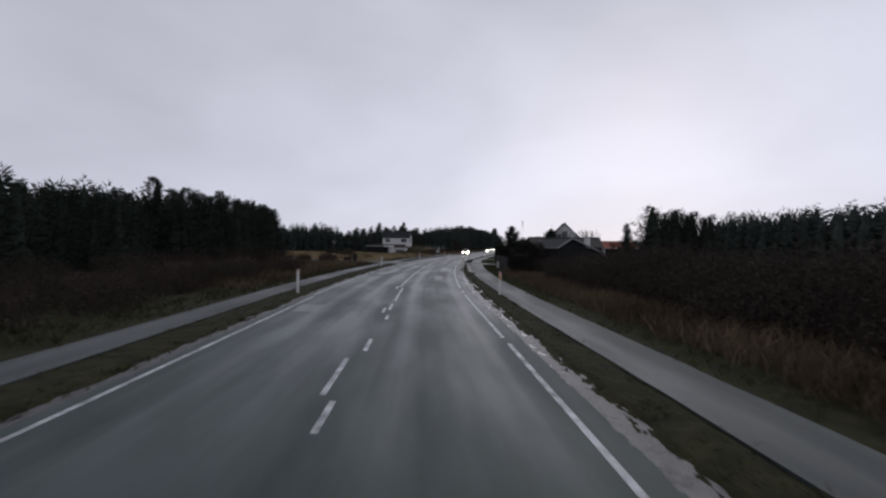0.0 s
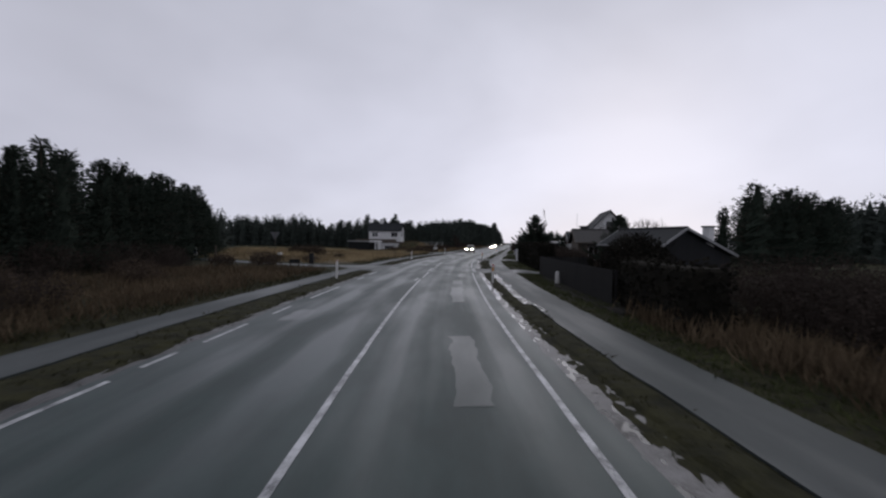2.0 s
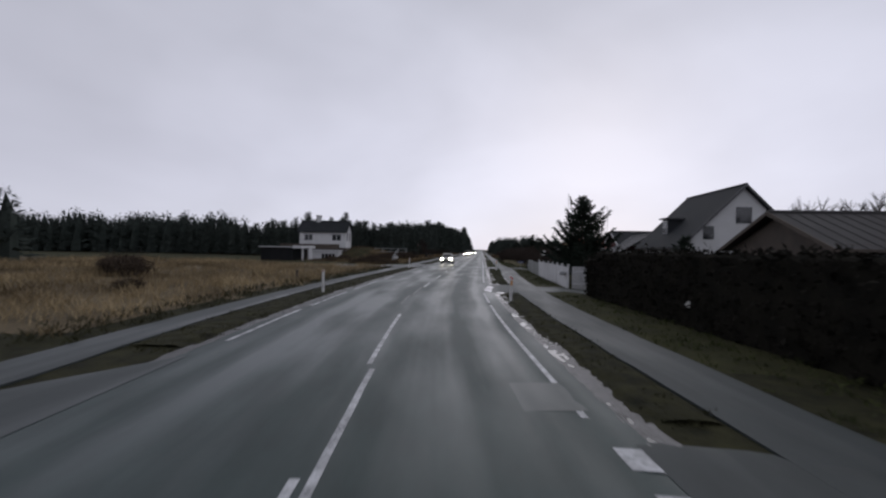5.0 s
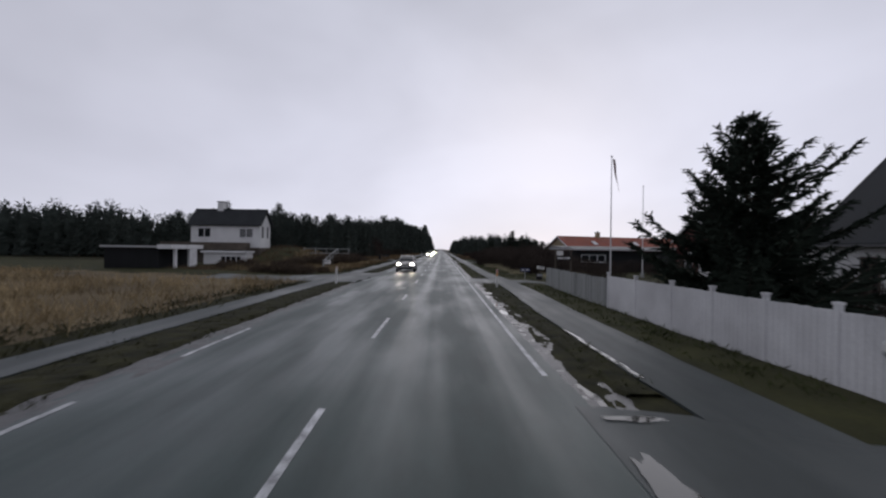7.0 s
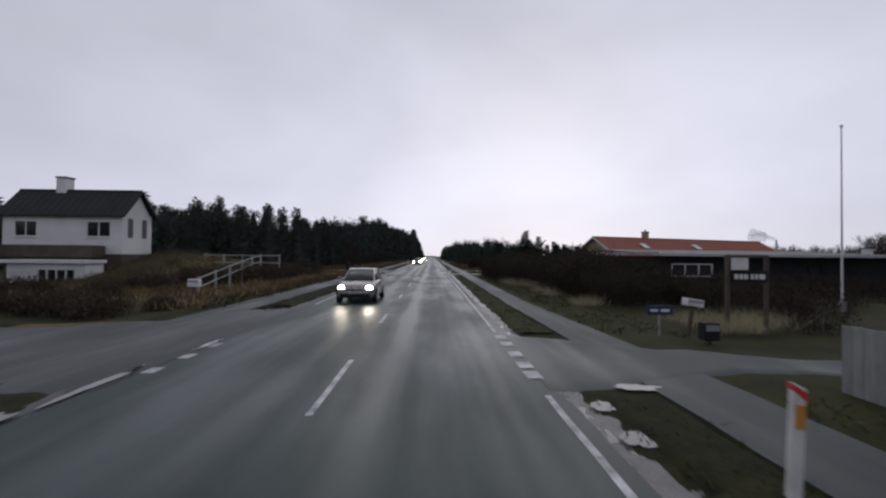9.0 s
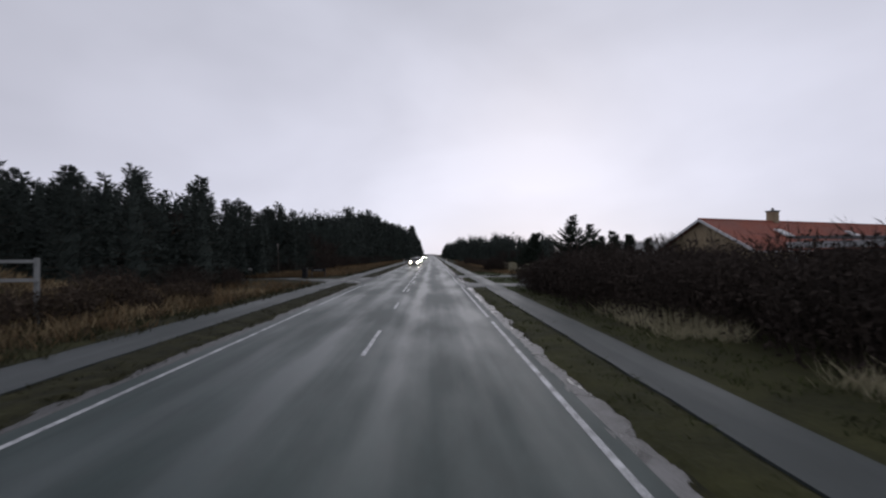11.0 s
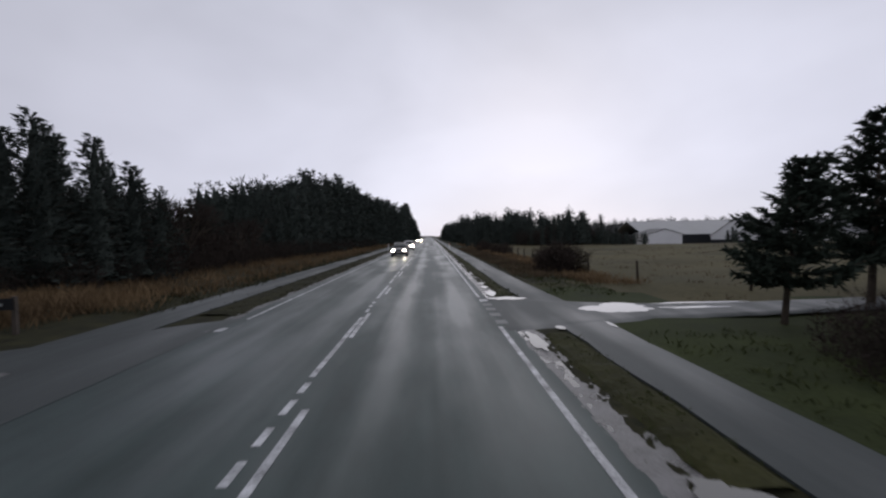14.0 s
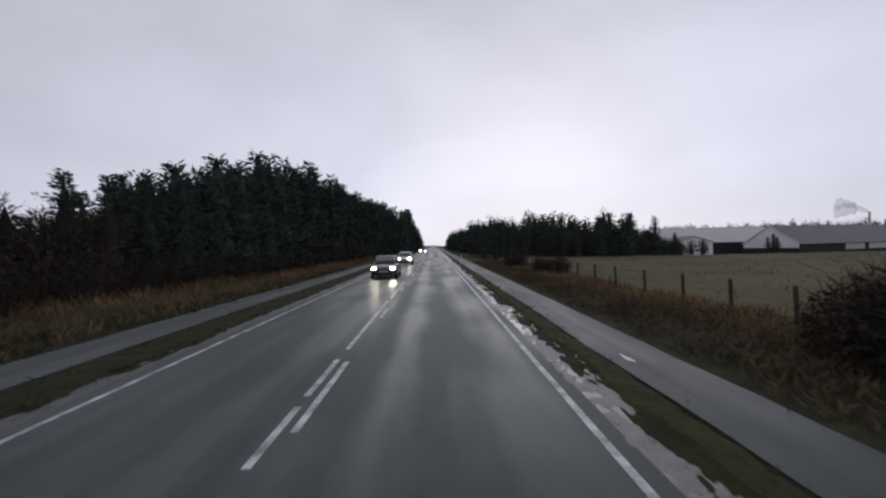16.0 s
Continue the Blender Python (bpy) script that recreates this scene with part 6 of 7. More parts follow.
# white two-storey house on the mound
hs = empty("mound_house", Matrix.Identity(4), "white house on a grassy mound with dark roof and chimney", "house")
X0, X1, Y0, Y1 = -28.7, -20.4, 136.35, 139.5
bm = bmesh.new()
ups = [(-27.9, -26.3, 3.2, 4.35), (-22.9, -21.2, 3.2, 4.35)]
wall_with_openings(bm, X0, X1, Y0, Y0 + 0.25, 2.0, 4.95, ups, "x")
part("long_wall", bm, WHITE_WALL, hs)
bm = bmesh.new()
wall_with_openings(bm, X0, X1, Y1 - 0.25, Y1, 2.0, 4.95, [], "x")
part("long_wall", bm, WHITE_WALL, hs)
for at in (X0, X1 - 0.25):
    bm = bmesh.new()
    gable_wall(bm, Y0 + 0.25, Y1 - 0.25, at, at + 0.25, 2.0, 5.0, 6.5, "yz")
    part("gable_wall", bm, WHITE_WALL, hs)
for h4 in ups:
    window(hs, "x", Y0, *h4, -1, 1)
for y in (136.9, 138.4):
    boxed("gable_window", (X1 + 0.003, X1 + 0.03, y, y + 0.5, 3.2, 4.6), ROOF_GREY, hs, "narrow grey window in the gable")
gable_roof(hs, X0, X1, Y0, Y1, 4.95, 6.6, "x", ROOF_DARK, 0.3, 0.1, 0.5, verge=ROOF_DARK)
boxed("plinth", (X0 + 0.05, X1 - 0.05, Y0 + 0.05, Y1 - 0.05, 0.2, 1.998), BROWN_WOOD, hs, "dark brick plinth")
boxed("balcony", (-31.5, -21.5, 135.0, 136.25, 1.75, 2.6), BROWN_WOOD, hs, "dark boarded balcony band")
boards(hs, "x", 135.0, -31.5, -21.5, 1.75, 2.6, -1, BROWN_WOOD, 0.2, "balcony_board")
chimney(hs, -25.9, 138.1, 6.3, 7.62, 0.72, WHITE_WALL, False)
hs = empty("garage", Matrix.Identity(4), "low white garage with flat roof and dark-paned front", "garage")
bm = bmesh.new()
wall_with_openings(bm, -25.5, -20.6, 133.4, 133.6, -0.7, 1.4, [(-23.6, -21.2, -0.2, 1.05)], "x")
part("front_wall", bm, WHITE_WALL, hs)
boxed("side_wall", (-25.5, -25.3, 133.61, 134.95, -0.7, 1.4), WHITE_WALL, hs)
boxed("side_wall", (-20.8, -20.6, 133.61, 134.95, -0.7, 1.4), WHITE_WALL, hs)
window(hs, "x", 133.4, -23.6, -21.2, -0.2, 1.05, -1, 3)
boxed("roof", (-25.7, -20.4, 133.1, 134.96, 1.402, 1.62), WHITE_PAINT, hs, "white roof edge")
hs = empty("carport_shed", Matrix.Identity(4), "black-boarded shed with white carport and pillars", "shed")
boxed("shed_wall", (-28.5, -23.7, 122.9, 127.4, -0.5, 1.98), BLACK_WOOD, hs)
boards(hs, "x", 122.9, -28.5, -23.7, -0.5, 1.95, -1, BLACK_WOOD, 0.18)
boards(hs, "y", -23.7, 122.9, 127.4, -0.5, 1.95, 1, BLACK_WOOD, 0.18)
boxed("roof", (-28.7, -22.4, 122.6, 127.6, 1.982, 2.08), ROOF_GREY, hs)
boxed("fascia", (-22.395, -22.33, 122.55, 127.62, 1.85, 2.24), WHITE_PAINT, hs, "white fascia board")
boxed("fascia", (-23.6, -22.40, 122.53, 122.595, 1.85, 2.24), WHITE_PAINT, hs, "white fascia board")
boxed("roof_edge", (-28.7, -23.61, 122.54, 122.595, 1.94, 2.12), STEEL, hs)
boxed("pillar", (-22.62, -22.42, 123.3, 123.55, -0.5, 1.978), WHITE_PAINT, hs)
boxed("pillar", (-22.62, -22.42, 125.5, 126.7, -0.5, 1.978), WHITE_PAINT, hs, "broad white wall panel under the canopy")

# factory beyond the pasture
hs = empty("factory_hall", Matrix.Identity(4), "long factory hall with white gable and dark roof beyond the pasture", "factory")
bm = bmesh.new()
gable_wall(bm, -11, 11, 0, 0.4, -2.2, -0.2, 7.3, "yz")
part("gable_wall", bm, WALL_FACTORY, hs, "white-clad gable")
boxed("plinth", (0.05, 0.38, -11, 11, -6, -2.21), ROOF_DARK, hs)
for yy in (-10.8, 10.4):
    boxed("long_wall", (0.5, 160, yy, yy + 0.4, -6, -0.3), ROOF_DARK, hs)
# the hall's roof carries its haze as a lighter grey
gable_roof(hs, 0, 160, -11, 11, -0.2, 7.4, "x", ROOF_HAZED, 0.5, 0.25, 0, verge=WALL_FACTORY)
for a, b in ((36, 52), (56, 78), (81, 90), (96, 130)):
    boxed("wall_panel", (a, b, -10.9, -10.81, -3.6, -0.9), WALL_PALE, hs, "pale wall panel between dark gates")
hs.matrix_world = pose(148.6, 358, 0, 0, 0, 22)
hs = empty("factory_hall", Matrix.Identity(4), "factory hall with broad pale sheet roof", "factory")
boxed("hall_wall", (118, 176, 380, 420, -6, 0.6), ROOF_DARK, hs)
gable_roof(hs, 116, 178, 380, 420, 0.65, 8.2, "x", ROOF_PALE, 0.4, 0.2, 6.0)
hs = empty("factory_shed", Matrix.Identity(4), "small pale gabled shed in front of the factory", "shed")
bm = bmesh.new()
gable_wall(bm, 109, 126, 362, 362.3, -6, 1.0, 3.4, "xz")
part("gable_wall", bm, WALL_FACTORY, hs)
gable_roof(hs, 109, 126, 362, 378, 1.0, 3.5, "y", ROOF_GREY, 0.4, 0.2)
boxed("side_wall", (109.2, 109.5, 362.4, 378, -6, 0.95), WALL_PALE, hs)
st = empty("smoke_stack", pose(268.3, 430, -6), "thin steel factory stack", "chimney")
bm = bmesh.new()
tube(bm, (0, 0, 0), (0, 0, 23), 0.75, 0.6, 12)
part("shaft", bm, STEEL, st)
bm = bmesh.new()
tube(bm, (-2.2, 0, 0), (-2.2, 0, 16), 0.5, 0.5, 10)
part("flue", bm, STEEL, st)

plume = empty("smoke_plume", pose(268.3, 430, 17.0), "thin grey smoke curling from the factory stack", "smoke")
bm = bmesh.new()
rings, turns = [], 18
for i in range(40):
    u = i / 39
    at = Vector((-0.3 - 21 * math.sin(u * 2.75), 0, 0.1 + 3.0 * math.sin(u * 3.2) + 6 * math.sin(u * 7.5) * u - 9 * u * u * u + 6 * u))
    wide = (0.6 + 3.4 * math.sqrt(u)) * (1 if i < 39 else 0.3)
    ring = []
    for k in range(turns):
        a = k / turns * math.tau
        e = Vector((math.cos(a), 0.5 * math.cos(a), math.sin(a)))
        ring.append(bm.verts.new(at + e * wide * (1 + 0.55 * noise.noise(e * 0.9 + at * 0.23) + 0.3 * noise.noise(e * 2 + at * 0.6))))
    rings.append(ring)
for p, q in zip(rings, rings[1:]):
    for k in range(turns):
        bm.faces.new((p[k], p[(k + 1) % turns], q[(k + 1) % turns], q[k])).smooth = True
bm.faces.new(rings[-1])
part("smoke_trail", bm, SMOKE, plume)

# ---------------------------------------------------------------- roadside posts
POSTS = "marker posts beside the road"


def marker_post(label, reflectors=True, h=1.05, band=None):
    """A white road marker post with slanted top, red band and amber reflector."""
    p = empty("marker_post", Matrix.Identity(4), label, "marker post", POSTS)
    bm = bmesh.new()
    prof = [(-0.055, -0.2), (0.055, -0.2), (0.055, h - 0.05), (-0.055, h)]
    extruded(bm, prof, -0.04, 0.04, "xz")
    bmesh.ops.bevel(bm, geom=bm.edges[:], offset=0.012, segments=2, affect="EDGES")
    part("post", bm, PLASTIC_WHITE, p)
    if reflectors:
        bm = bmesh.new()
        extruded(bm, [(-0.0575, h - 0.07), (0.0575, h - 0.17), (0.0575, h - 0.09), (-0.0575, h - 0.015)], -0.0425, 0.0425, "xz")
        part("top_band", bm, band or RED_FILM, p, "coloured band round the top")
        boxed("reflector", (-0.042, 0.042, -0.047, -0.0405, h - 0.40, h - 0.19), AMBER_FILM, p, "amber reflector")
    return p


mp = marker_post("white road marker post with red band and amber reflector")
right_posts = [off(4.05, 56.1), (4.5, 81.9), (4.78, 109.1), (12.25, 32.0), (4.7, 222.0)]
left_posts = [off(-4.75, 55.75), off(-4.4, 83.3), (-4.62, 110.0), off(-4.45, 29.7), (-4.75, 220.5)]
for i, (x, y) in enumerate(right_posts):
    m = pose(x, y, 0.0, random.Random(i).uniform(-2, 2), random.Random(i + 9).uniform(-1, 3), random.Random(i + 5).uniform(-12, 12))
    if i == 0:
        mp.matrix_world = m
    else:
        copy_thing(mp, m)
ml = marker_post("white road marker post with orange-tinted top band", band=PALE_FILM)
for i, (x, y) in enumerate(left_posts):
    m = pose(x, y, 0.03, random.Random(i + 30).uniform(-2, 2), random.Random(i + 39).uniform(-2, 2), 180 + random.Random(i).uniform(-12, 12))
    if i == 0:
        ml.matrix_world = m
    else:
        copy_thing(ml, m)
bm = bmesh.new()
tube(bm, (0, 0, -0.3), (0, 0, 0.82), 0.115, 0.105, 12)
tube(bm, (0, 0, 0.82), (0, 0, 0.90), 0.105, 0.05, 12)
cp = empty("concrete_post", pose(10.7, 57.3, -0.25), "stout whitewashed round gatepost in front of the hedge", "post")
part("shaft", bm, PLASTIC_WHITE, cp)

# ---------------------------------------------------------------- white fence, grey fence
fence = empty("white_fence", Matrix.Identity(4), "white-painted close-boarded garden fence with capped posts", "fence")


def fence_board(parent, name, x, y, z0, z1, w, t, turn, mat, cache):
    """One upright board; alike boards share a mesh."""
    if name not in cache:
        bm = bmesh.new()
        box(bm, -w / 2, w / 2, -t / 2, t / 2, 0, z1 + 0.25, 0.004)
        me = bpy.data.meshes.new(name)
        bm.to_mesh(me)
        bm.free()
        me.materials.append(mat)
        cache[name] = me
    ob = new(name, cache[name])
    ob.parent = parent
    ob.matrix_world = pose(x, y, z0, 0, 0, turn)
    return ob


cache = {}
rr = random.Random(81)
dark = empty("dark_board_fence", Matrix.Identity(4), "tall dark-stained vertical-board garden fence beside the cycle path", "fence")
cache4 = {}
FA, FB = (11.95, 49.4), (10.08, 64.4)
L4 = math.hypot(FB[0] - FA[0], FB[1] - FA[1])
turn4 = math.degrees(math.atan2(FB[1] - FA[1], FB[0] - FA[0]))
for i in range(int(L4 / 0.147)):
    q = (i + 0.5) * 0.147 / L4
    fence_board(dark, "board", FA[0] + (FB[0] - FA[0]) * q, FA[1] + (FB[1] - FA[1]) * q, -0.35 + rr.uniform(-0.008, 0.008), 1.34 + rr.uniform(-0.012, 0.012), 0.14, 0.022, turn4 + rr.uniform(-0.4, 0.4), FENCE_DARK, cache4)
for q in np.linspace(0, 1, 9):
    x, y = FA[0] + 0.06 + (FB[0] - FA[0]) * q, FA[1] + (FB[1] - FA[1]) * q
    boxed("fence_post", (x + 0.02, x + 0.11, y - 0.045, y + 0.045, -0.4, 1.24), FENCE_DARK, dark)
for z in (0.1, 1.0):
    bm = bmesh.new()
    tube(bm, (FA[0] + 0.05, FA[1] + 0.05, z), (FB[0] + 0.05, FB[1] - 0.05, z), 0.035, n=4)
    part("rail", bm, FENCE_DARK, dark)
ys_bed = steps(47.0, 64.4, 0.4)
vs, uv = [], []
for y in ys_bed:
    lo = float(np.interp(y, (47, 49.5, 52.5, 56, 60, 64.4), (11.75, 11.2, 10.75, 10.38, 10.12, 9.98))) + 0.07 * wave(y, 2, 1.1, 4)
    hi = FA[0] + 0.6 + (FB[0] - FA[0]) * (y - FA[1]) / (FB[1] - FA[1])
    for x in (lo, lo + 0.08, hi):
        vs.append((x, y, ground_height(x - float(centre(y)), y) + (0.0 if x == lo else 0.05)))
fs = [(3 * i + k, 3 * i + k + 1, 3 * i + k + 4, 3 * i + k + 3) for i in range(len(ys_bed) - 1) for k in (0, 1)]
tagged(raw_object("earth_bed", vs, fs, EARTH), "dark bare earth bed along the foot of the board fence", "soil", kind="structure")
x = FB[0] + 0.1
while x < 13.3:
    fence_board(dark, "board", x, 64.45, -0.35, 1.34, 0.14, 0.022, rr.uniform(-0.4, 0.4), FENCE_DARK, cache4)
    x += 0.147
FX = lambda y: 8.42 - 0.02 * (y - 90)
y = 90.2
while y < 101.4:
    fence_board(fence, "board", FX(y), y, -0.25 + rr.uniform(-0.01, 0.01), 1.18, 0.14, 0.02, 90 + rr.uniform(-0.4, 0.4), WHITE_PAINT, cache)
    y += 0.1425
for y in (91.9, 93.5, 95.2, 97.0, 99.2, 101.45, 90.1):
    post = boxed("fence_post", (FX(y) - 0.03, FX(y) + 0.07, y - 0.05, y + 0.05, -0.3, 1.28), WHITE_PAINT, fence)
    boxed("post_cap", (FX(y) - 0.045, FX(y) + 0.085, y - 0.065, y + 0.065, 1.281, 1.33), WHITE_PAINT, post)
for z in (0.1, 0.95):
    bm = bmesh.new()
    extruded(bm, [(FX(90.2) + 0.012, z), (FX(90.2) + 0.05, z), (FX(90.2) + 0.05, z + 0.09), (FX(90.2) + 0.012, z + 0.09)], 90.2, 101.4, "xz")
    part("rail", bm, WHITE_PAINT, fence)
gate = empty("picket_fence", Matrix.Identity(4), "white picket fence beside the driveway", "fence")
cache2 = {}
x = 8.75
while x < 12.6:
    fence_board(gate, "picket", x, 90.25, -0.22, 1.16, 0.075, 0.02, 0, WHITE_PAINT, cache2)
    x += 0.108
for z in (0.12, 0.85):
    boxed("rail", (8.7, 12.6, 90.262, 90.30, z, z + 0.08), WHITE_PAINT, gate)
for x in (10.6, 12.6):
    boxed("fence_post", (x - 0.05, x + 0.05, 90.305, 90.4, -0.3, 1.28), WHITE_PAINT, gate)
mb = empty("mailbox", pose(8.2, 90.6, 0.0), "pale grey metal mailbox fixed to the white fence", "mailbox")
boxed("box", (-0.2, 0.14, -0.24, 0.24, 0.66, 0.92), STEEL, mb, bevel=0.06)
boxed("flap", (-0.215, -0.202, -0.17, 0.17, 0.76, 0.85), PLASTIC_WHITE, mb)

grey = empty("board_fence", Matrix.Identity(4), "weathered grey vertical-board fence along the cycle path", "fence")
cache3 = {}
y = 101.7
while y < 112.4:
    fence_board(grey, "board", 8.25 + 0.015 * (y - 101) + rr.uniform(-0.01, 0.01), y, -0.25 + rr.uniform(-0.035, 0.035), 1.05, 0.17, 0.025, 90 + rr.uniform(-1.5, 1.5), GREY_WOOD, cache3)
    y += 0.176
for z in (0.1, 0.8):
    boxed("rail", (8.46, 8.52, 101.7, 112.4, z, z + 0.09), GREY_WOOD, grey)

# ---------------------------------------------------------------- flagpoles, signs, boxes


def flagpole(x, y, h, pennant, label):
    f = empty("flagpole", pose(x, y, -0.3), label, "flagpole")
    bm = bmesh.new()
    tube(bm, (0, 0, 0), (0, 0, h), 0.052, 0.026, 10)
    part("pole", bm, POLE_WHITE, f)
    bm = bmesh.new()
    bmesh.ops.create_uvsphere(bm, u_segments=10, v_segments=6, radius=0.07, matrix=Matrix.Translation((0, 0, h + 0.05)))
    part("finial", bm, POLE_WHITE, f)
    boxed("base_block", (-0.12, 0.12, -0.12, 0.12, 0, 0.5), GREY_WOOD, f)
    if pennant:
        vs, fs = [], []
        for i in range(13):
            s = i / 12
            xx, zz = 0.06 + 0.42 * s ** 1.2 + 0.03 * math.sin(9 * s), h - 0.1 - 2.2 * s
            w = 0.16 * (1 - s) + 0.02
            vs += [(xx, 0.05 * math.sin(7 * s), zz), (xx + w, 0.05 * math.sin(7 * s + 1), zz - 0.05)]
        fs = [(2 * i, 2 * i + 1, 2 * i + 3, 2 * i + 2) for i in range(12)]
        ob = raw_object("pennant", vs, fs, RED_WOOD, f, "wet hanging red pennant")
        md = ob.modifiers.new("cloth", "SOLIDIFY")
        md.thickness = 0.006
    return f


flagpole(12.9, 113.2, 8.75, True, "tall white flagpole with a limp pennant")
flagpole(20.35, 124.5, 8.5, False, "bare tall white flagpole")

sg = empty("sign_stand", Matrix.Identity(4), "dark two-post sign frame with white panel and letter board", "sign")
for x in (10.55, 11.75):
    boxed("post", (x - 0.05, x + 0.05, 118.1, 118.2, -0.4, 2.15), BROWN_WOOD, sg)
boxed("crossbar", (10.5, 11.8, 118.11, 118.19, 2.151, 2.23), BROWN_WOOD, sg)
boxed("white_panel", (10.62, 11.1, 118.02, 118.09, 1.78, 2.14), PLASTIC_WHITE, sg, "small white panel")
lb = boxed("letter_board", (10.62, 11.7, 118.03, 118.09, 1.40, 1.74), BLACK_PLASTIC, sg, "black board with illegible pale lettering")
for i, (a, b) in enumerate(((10.68, 10.80), (10.84, 10.94), (10.97, 11.09), (11.18, 11.27), (11.31, 11.40), (11.44, 11.62))):
    boxed("letter_bar", (a, b, 118.02, 118.028, 1.50, 1.65), PLASTIC_WHITE, lb)

bs = empty("street_sign", pose(8.0, 117.3, -0.2), "small blue enamel name sign on a post", "sign")
bm = bmesh.new()
tube(bm, (0, 0, 0), (0, 0, 0.95), 0.025)
part("post", bm, STEEL, bs)
pl = boxed("plate", (-0.36, 0.36, -0.05, -0.03, 0.72, 0.98), BLUE_SIGN, bs)
for a, b in ((-0.28, -0.06), (0.02, 0.26)):
    boxed("letter_bar", (a, b, -0.056, -0.051, 0.81, 0.88), PLASTIC_WHITE, pl)
for name, x, y, z, w, d, h, mat, lab in (("mailbox", 9.2, 117.9, 0.85, 0.52, 0.3, 0.22, PLASTIC_WHITE, "tilted white mailbox on a thin post"),
                                         ("mailbox", 8.9, 116.5, 0.12, 0.42, 0.3, 0.46, BLACK_PLASTIC, "black mailbox on a low stand"),
                                         ("mailbox", 9.75, 77.5, 0.62, 0.45, 0.28, 0.2, PLASTIC_WHITE, "white mailbox on a post beside the hedge"),
                                         ("mailbox", -9.2, 125.2, 0.75, 0.5, 0.3, 0.35, PLASTIC_WHITE, "pale mailbox on a dark post beside the rail")):
    m = empty(name, pose(x, y, -0.15, 0, 8 if "tilted" in lab else 0, 0), lab, "mailbox", "mailboxes beside the road")
    boxed("box", (-w / 2, w / 2, -d / 2, d / 2, z, z + h), mat, m, bevel=0.02)
    boxed("flap", (-w / 2 + 0.03, w / 2 - 0.03, -d / 2 - 0.012, -d / 2 - 0.002, z + h * 0.55, z + h * 0.9), STEEL, m)
    boxed("post", (-0.04, 0.04, -0.04, 0.04, -0.2, z - 0.002), BROWN_WOOD, m)

# notice post in the wood's edge, waste bin and dark signboard by the spruce wood
sp_ = empty("notice_sign", pose(-22.6, 70.1, -0.1, 0, 0, -20), "pale information board on two posts at the wood's edge", "sign")
boxed("board", (-0.28, 0.28, -0.03, 0.0, 0.55, 1.35), PLASTIC_WHITE, sp_)
boxed("blue_field", (-0.24, 0.24, -0.036, -0.031, 0.75, 1.1), BLUE_SIGN, sp_)
for x in (-0.24, 0.24):
    boxed("post", (x - 0.03, x + 0.03, 0.002, 0.06, -0.3, 1.4), BROWN_WOOD, sp_)
bn = empty("waste_bin", pose(-9.9, 164.3, -0.05), "dark green waste bin on the side road's corner", "bin")
bm = bmesh.new()
box(bm, -0.2, 0.2, -0.24, 0.24, 0, 0.95, 0.03)
part("body", bm, BLACK_PLASTIC, bn)
boxed("lid", (-0.22, 0.22, -0.26, 0.26, 0.952, 1.03), BLACK_PLASTIC, bn, bevel=0.02)
ds = empty("name_board", pose(-8.9, 165.0, 0.03), "dark low wooden name board with illegible lettering", "sign")
bd = boxed("board", (-0.62, 0.62, -0.04, 0.0, 0.58, 0.86), BLACK_WOOD, ds)
boxed("letter_bar", (-0.45, 0.4, -0.047, -0.041, 0.68, 0.74), GREY_WOOD, bd)
for x in (-0.6, 0.6):
    boxed("post", (x - 0.05, x + 0.05, 0.002, 0.09, -0.3, 0.9), BROWN_WOOD, ds)
for i, (x, y, h) in enumerate(((-14.3, 152.0, 1.3), (-19.5, 69.0, 2.2), (-7.9, 88.9, 1.1))):
    st = empty("garden_post", pose(x, y, -0.1), "short dark wooden post in the rough grass", "post")
    boxed("post", (-0.05, 0.05, -0.05, 0.05, -0.3, h * 0.7), BROWN_WOOD, st)
    boxed("cap", (-0.07, 0.07, -0.07, 0.07, h * 0.7 + 0.002, h * 0.7 + 0.05), BROWN_WOOD, st)

bin_2 = copy_thing(bn, pose(-10.2, 69.75, -0.1, 0, 0, 20))
tagged(bin_2, "dark waste bin beside the dune driveway", "bin")
lb2 = empty("name_board", pose(-9.9, 66.2, -0.1, 0, 0, 12), "low dark board on short posts beside the driveway", "sign")
boxed("board", (-0.45, 0.45, -0.04, 0.0, 0.3, 0.62), BLACK_WOOD, lb2)
for x in (-0.35, 0.35):
    boxed("post", (x - 0.04, x + 0.04, 0.002, 0.08, -0.3, 0.6), BROWN_WOOD, lb2)
for x, y, turn in ((-13.9, 70.6, 10), (-16.1, 166.1, 0), (-15.6, 166.3, 15)):
    m = empty("mailbox", pose(x, y, 0.0, 0, 0, turn), "small white mailbox on a post at the wood's edge", "mailbox", "mailboxes beside the road")
    boxed("box", (-0.19, 0.19, -0.13, 0.13, 0.70, 0.90), PLASTIC_WHITE, m, bevel=0.03)
    boxed("post", (-0.035, 0.035, -0.035, 0.035, -0.3, 0.698), BROWN_WOOD, m)


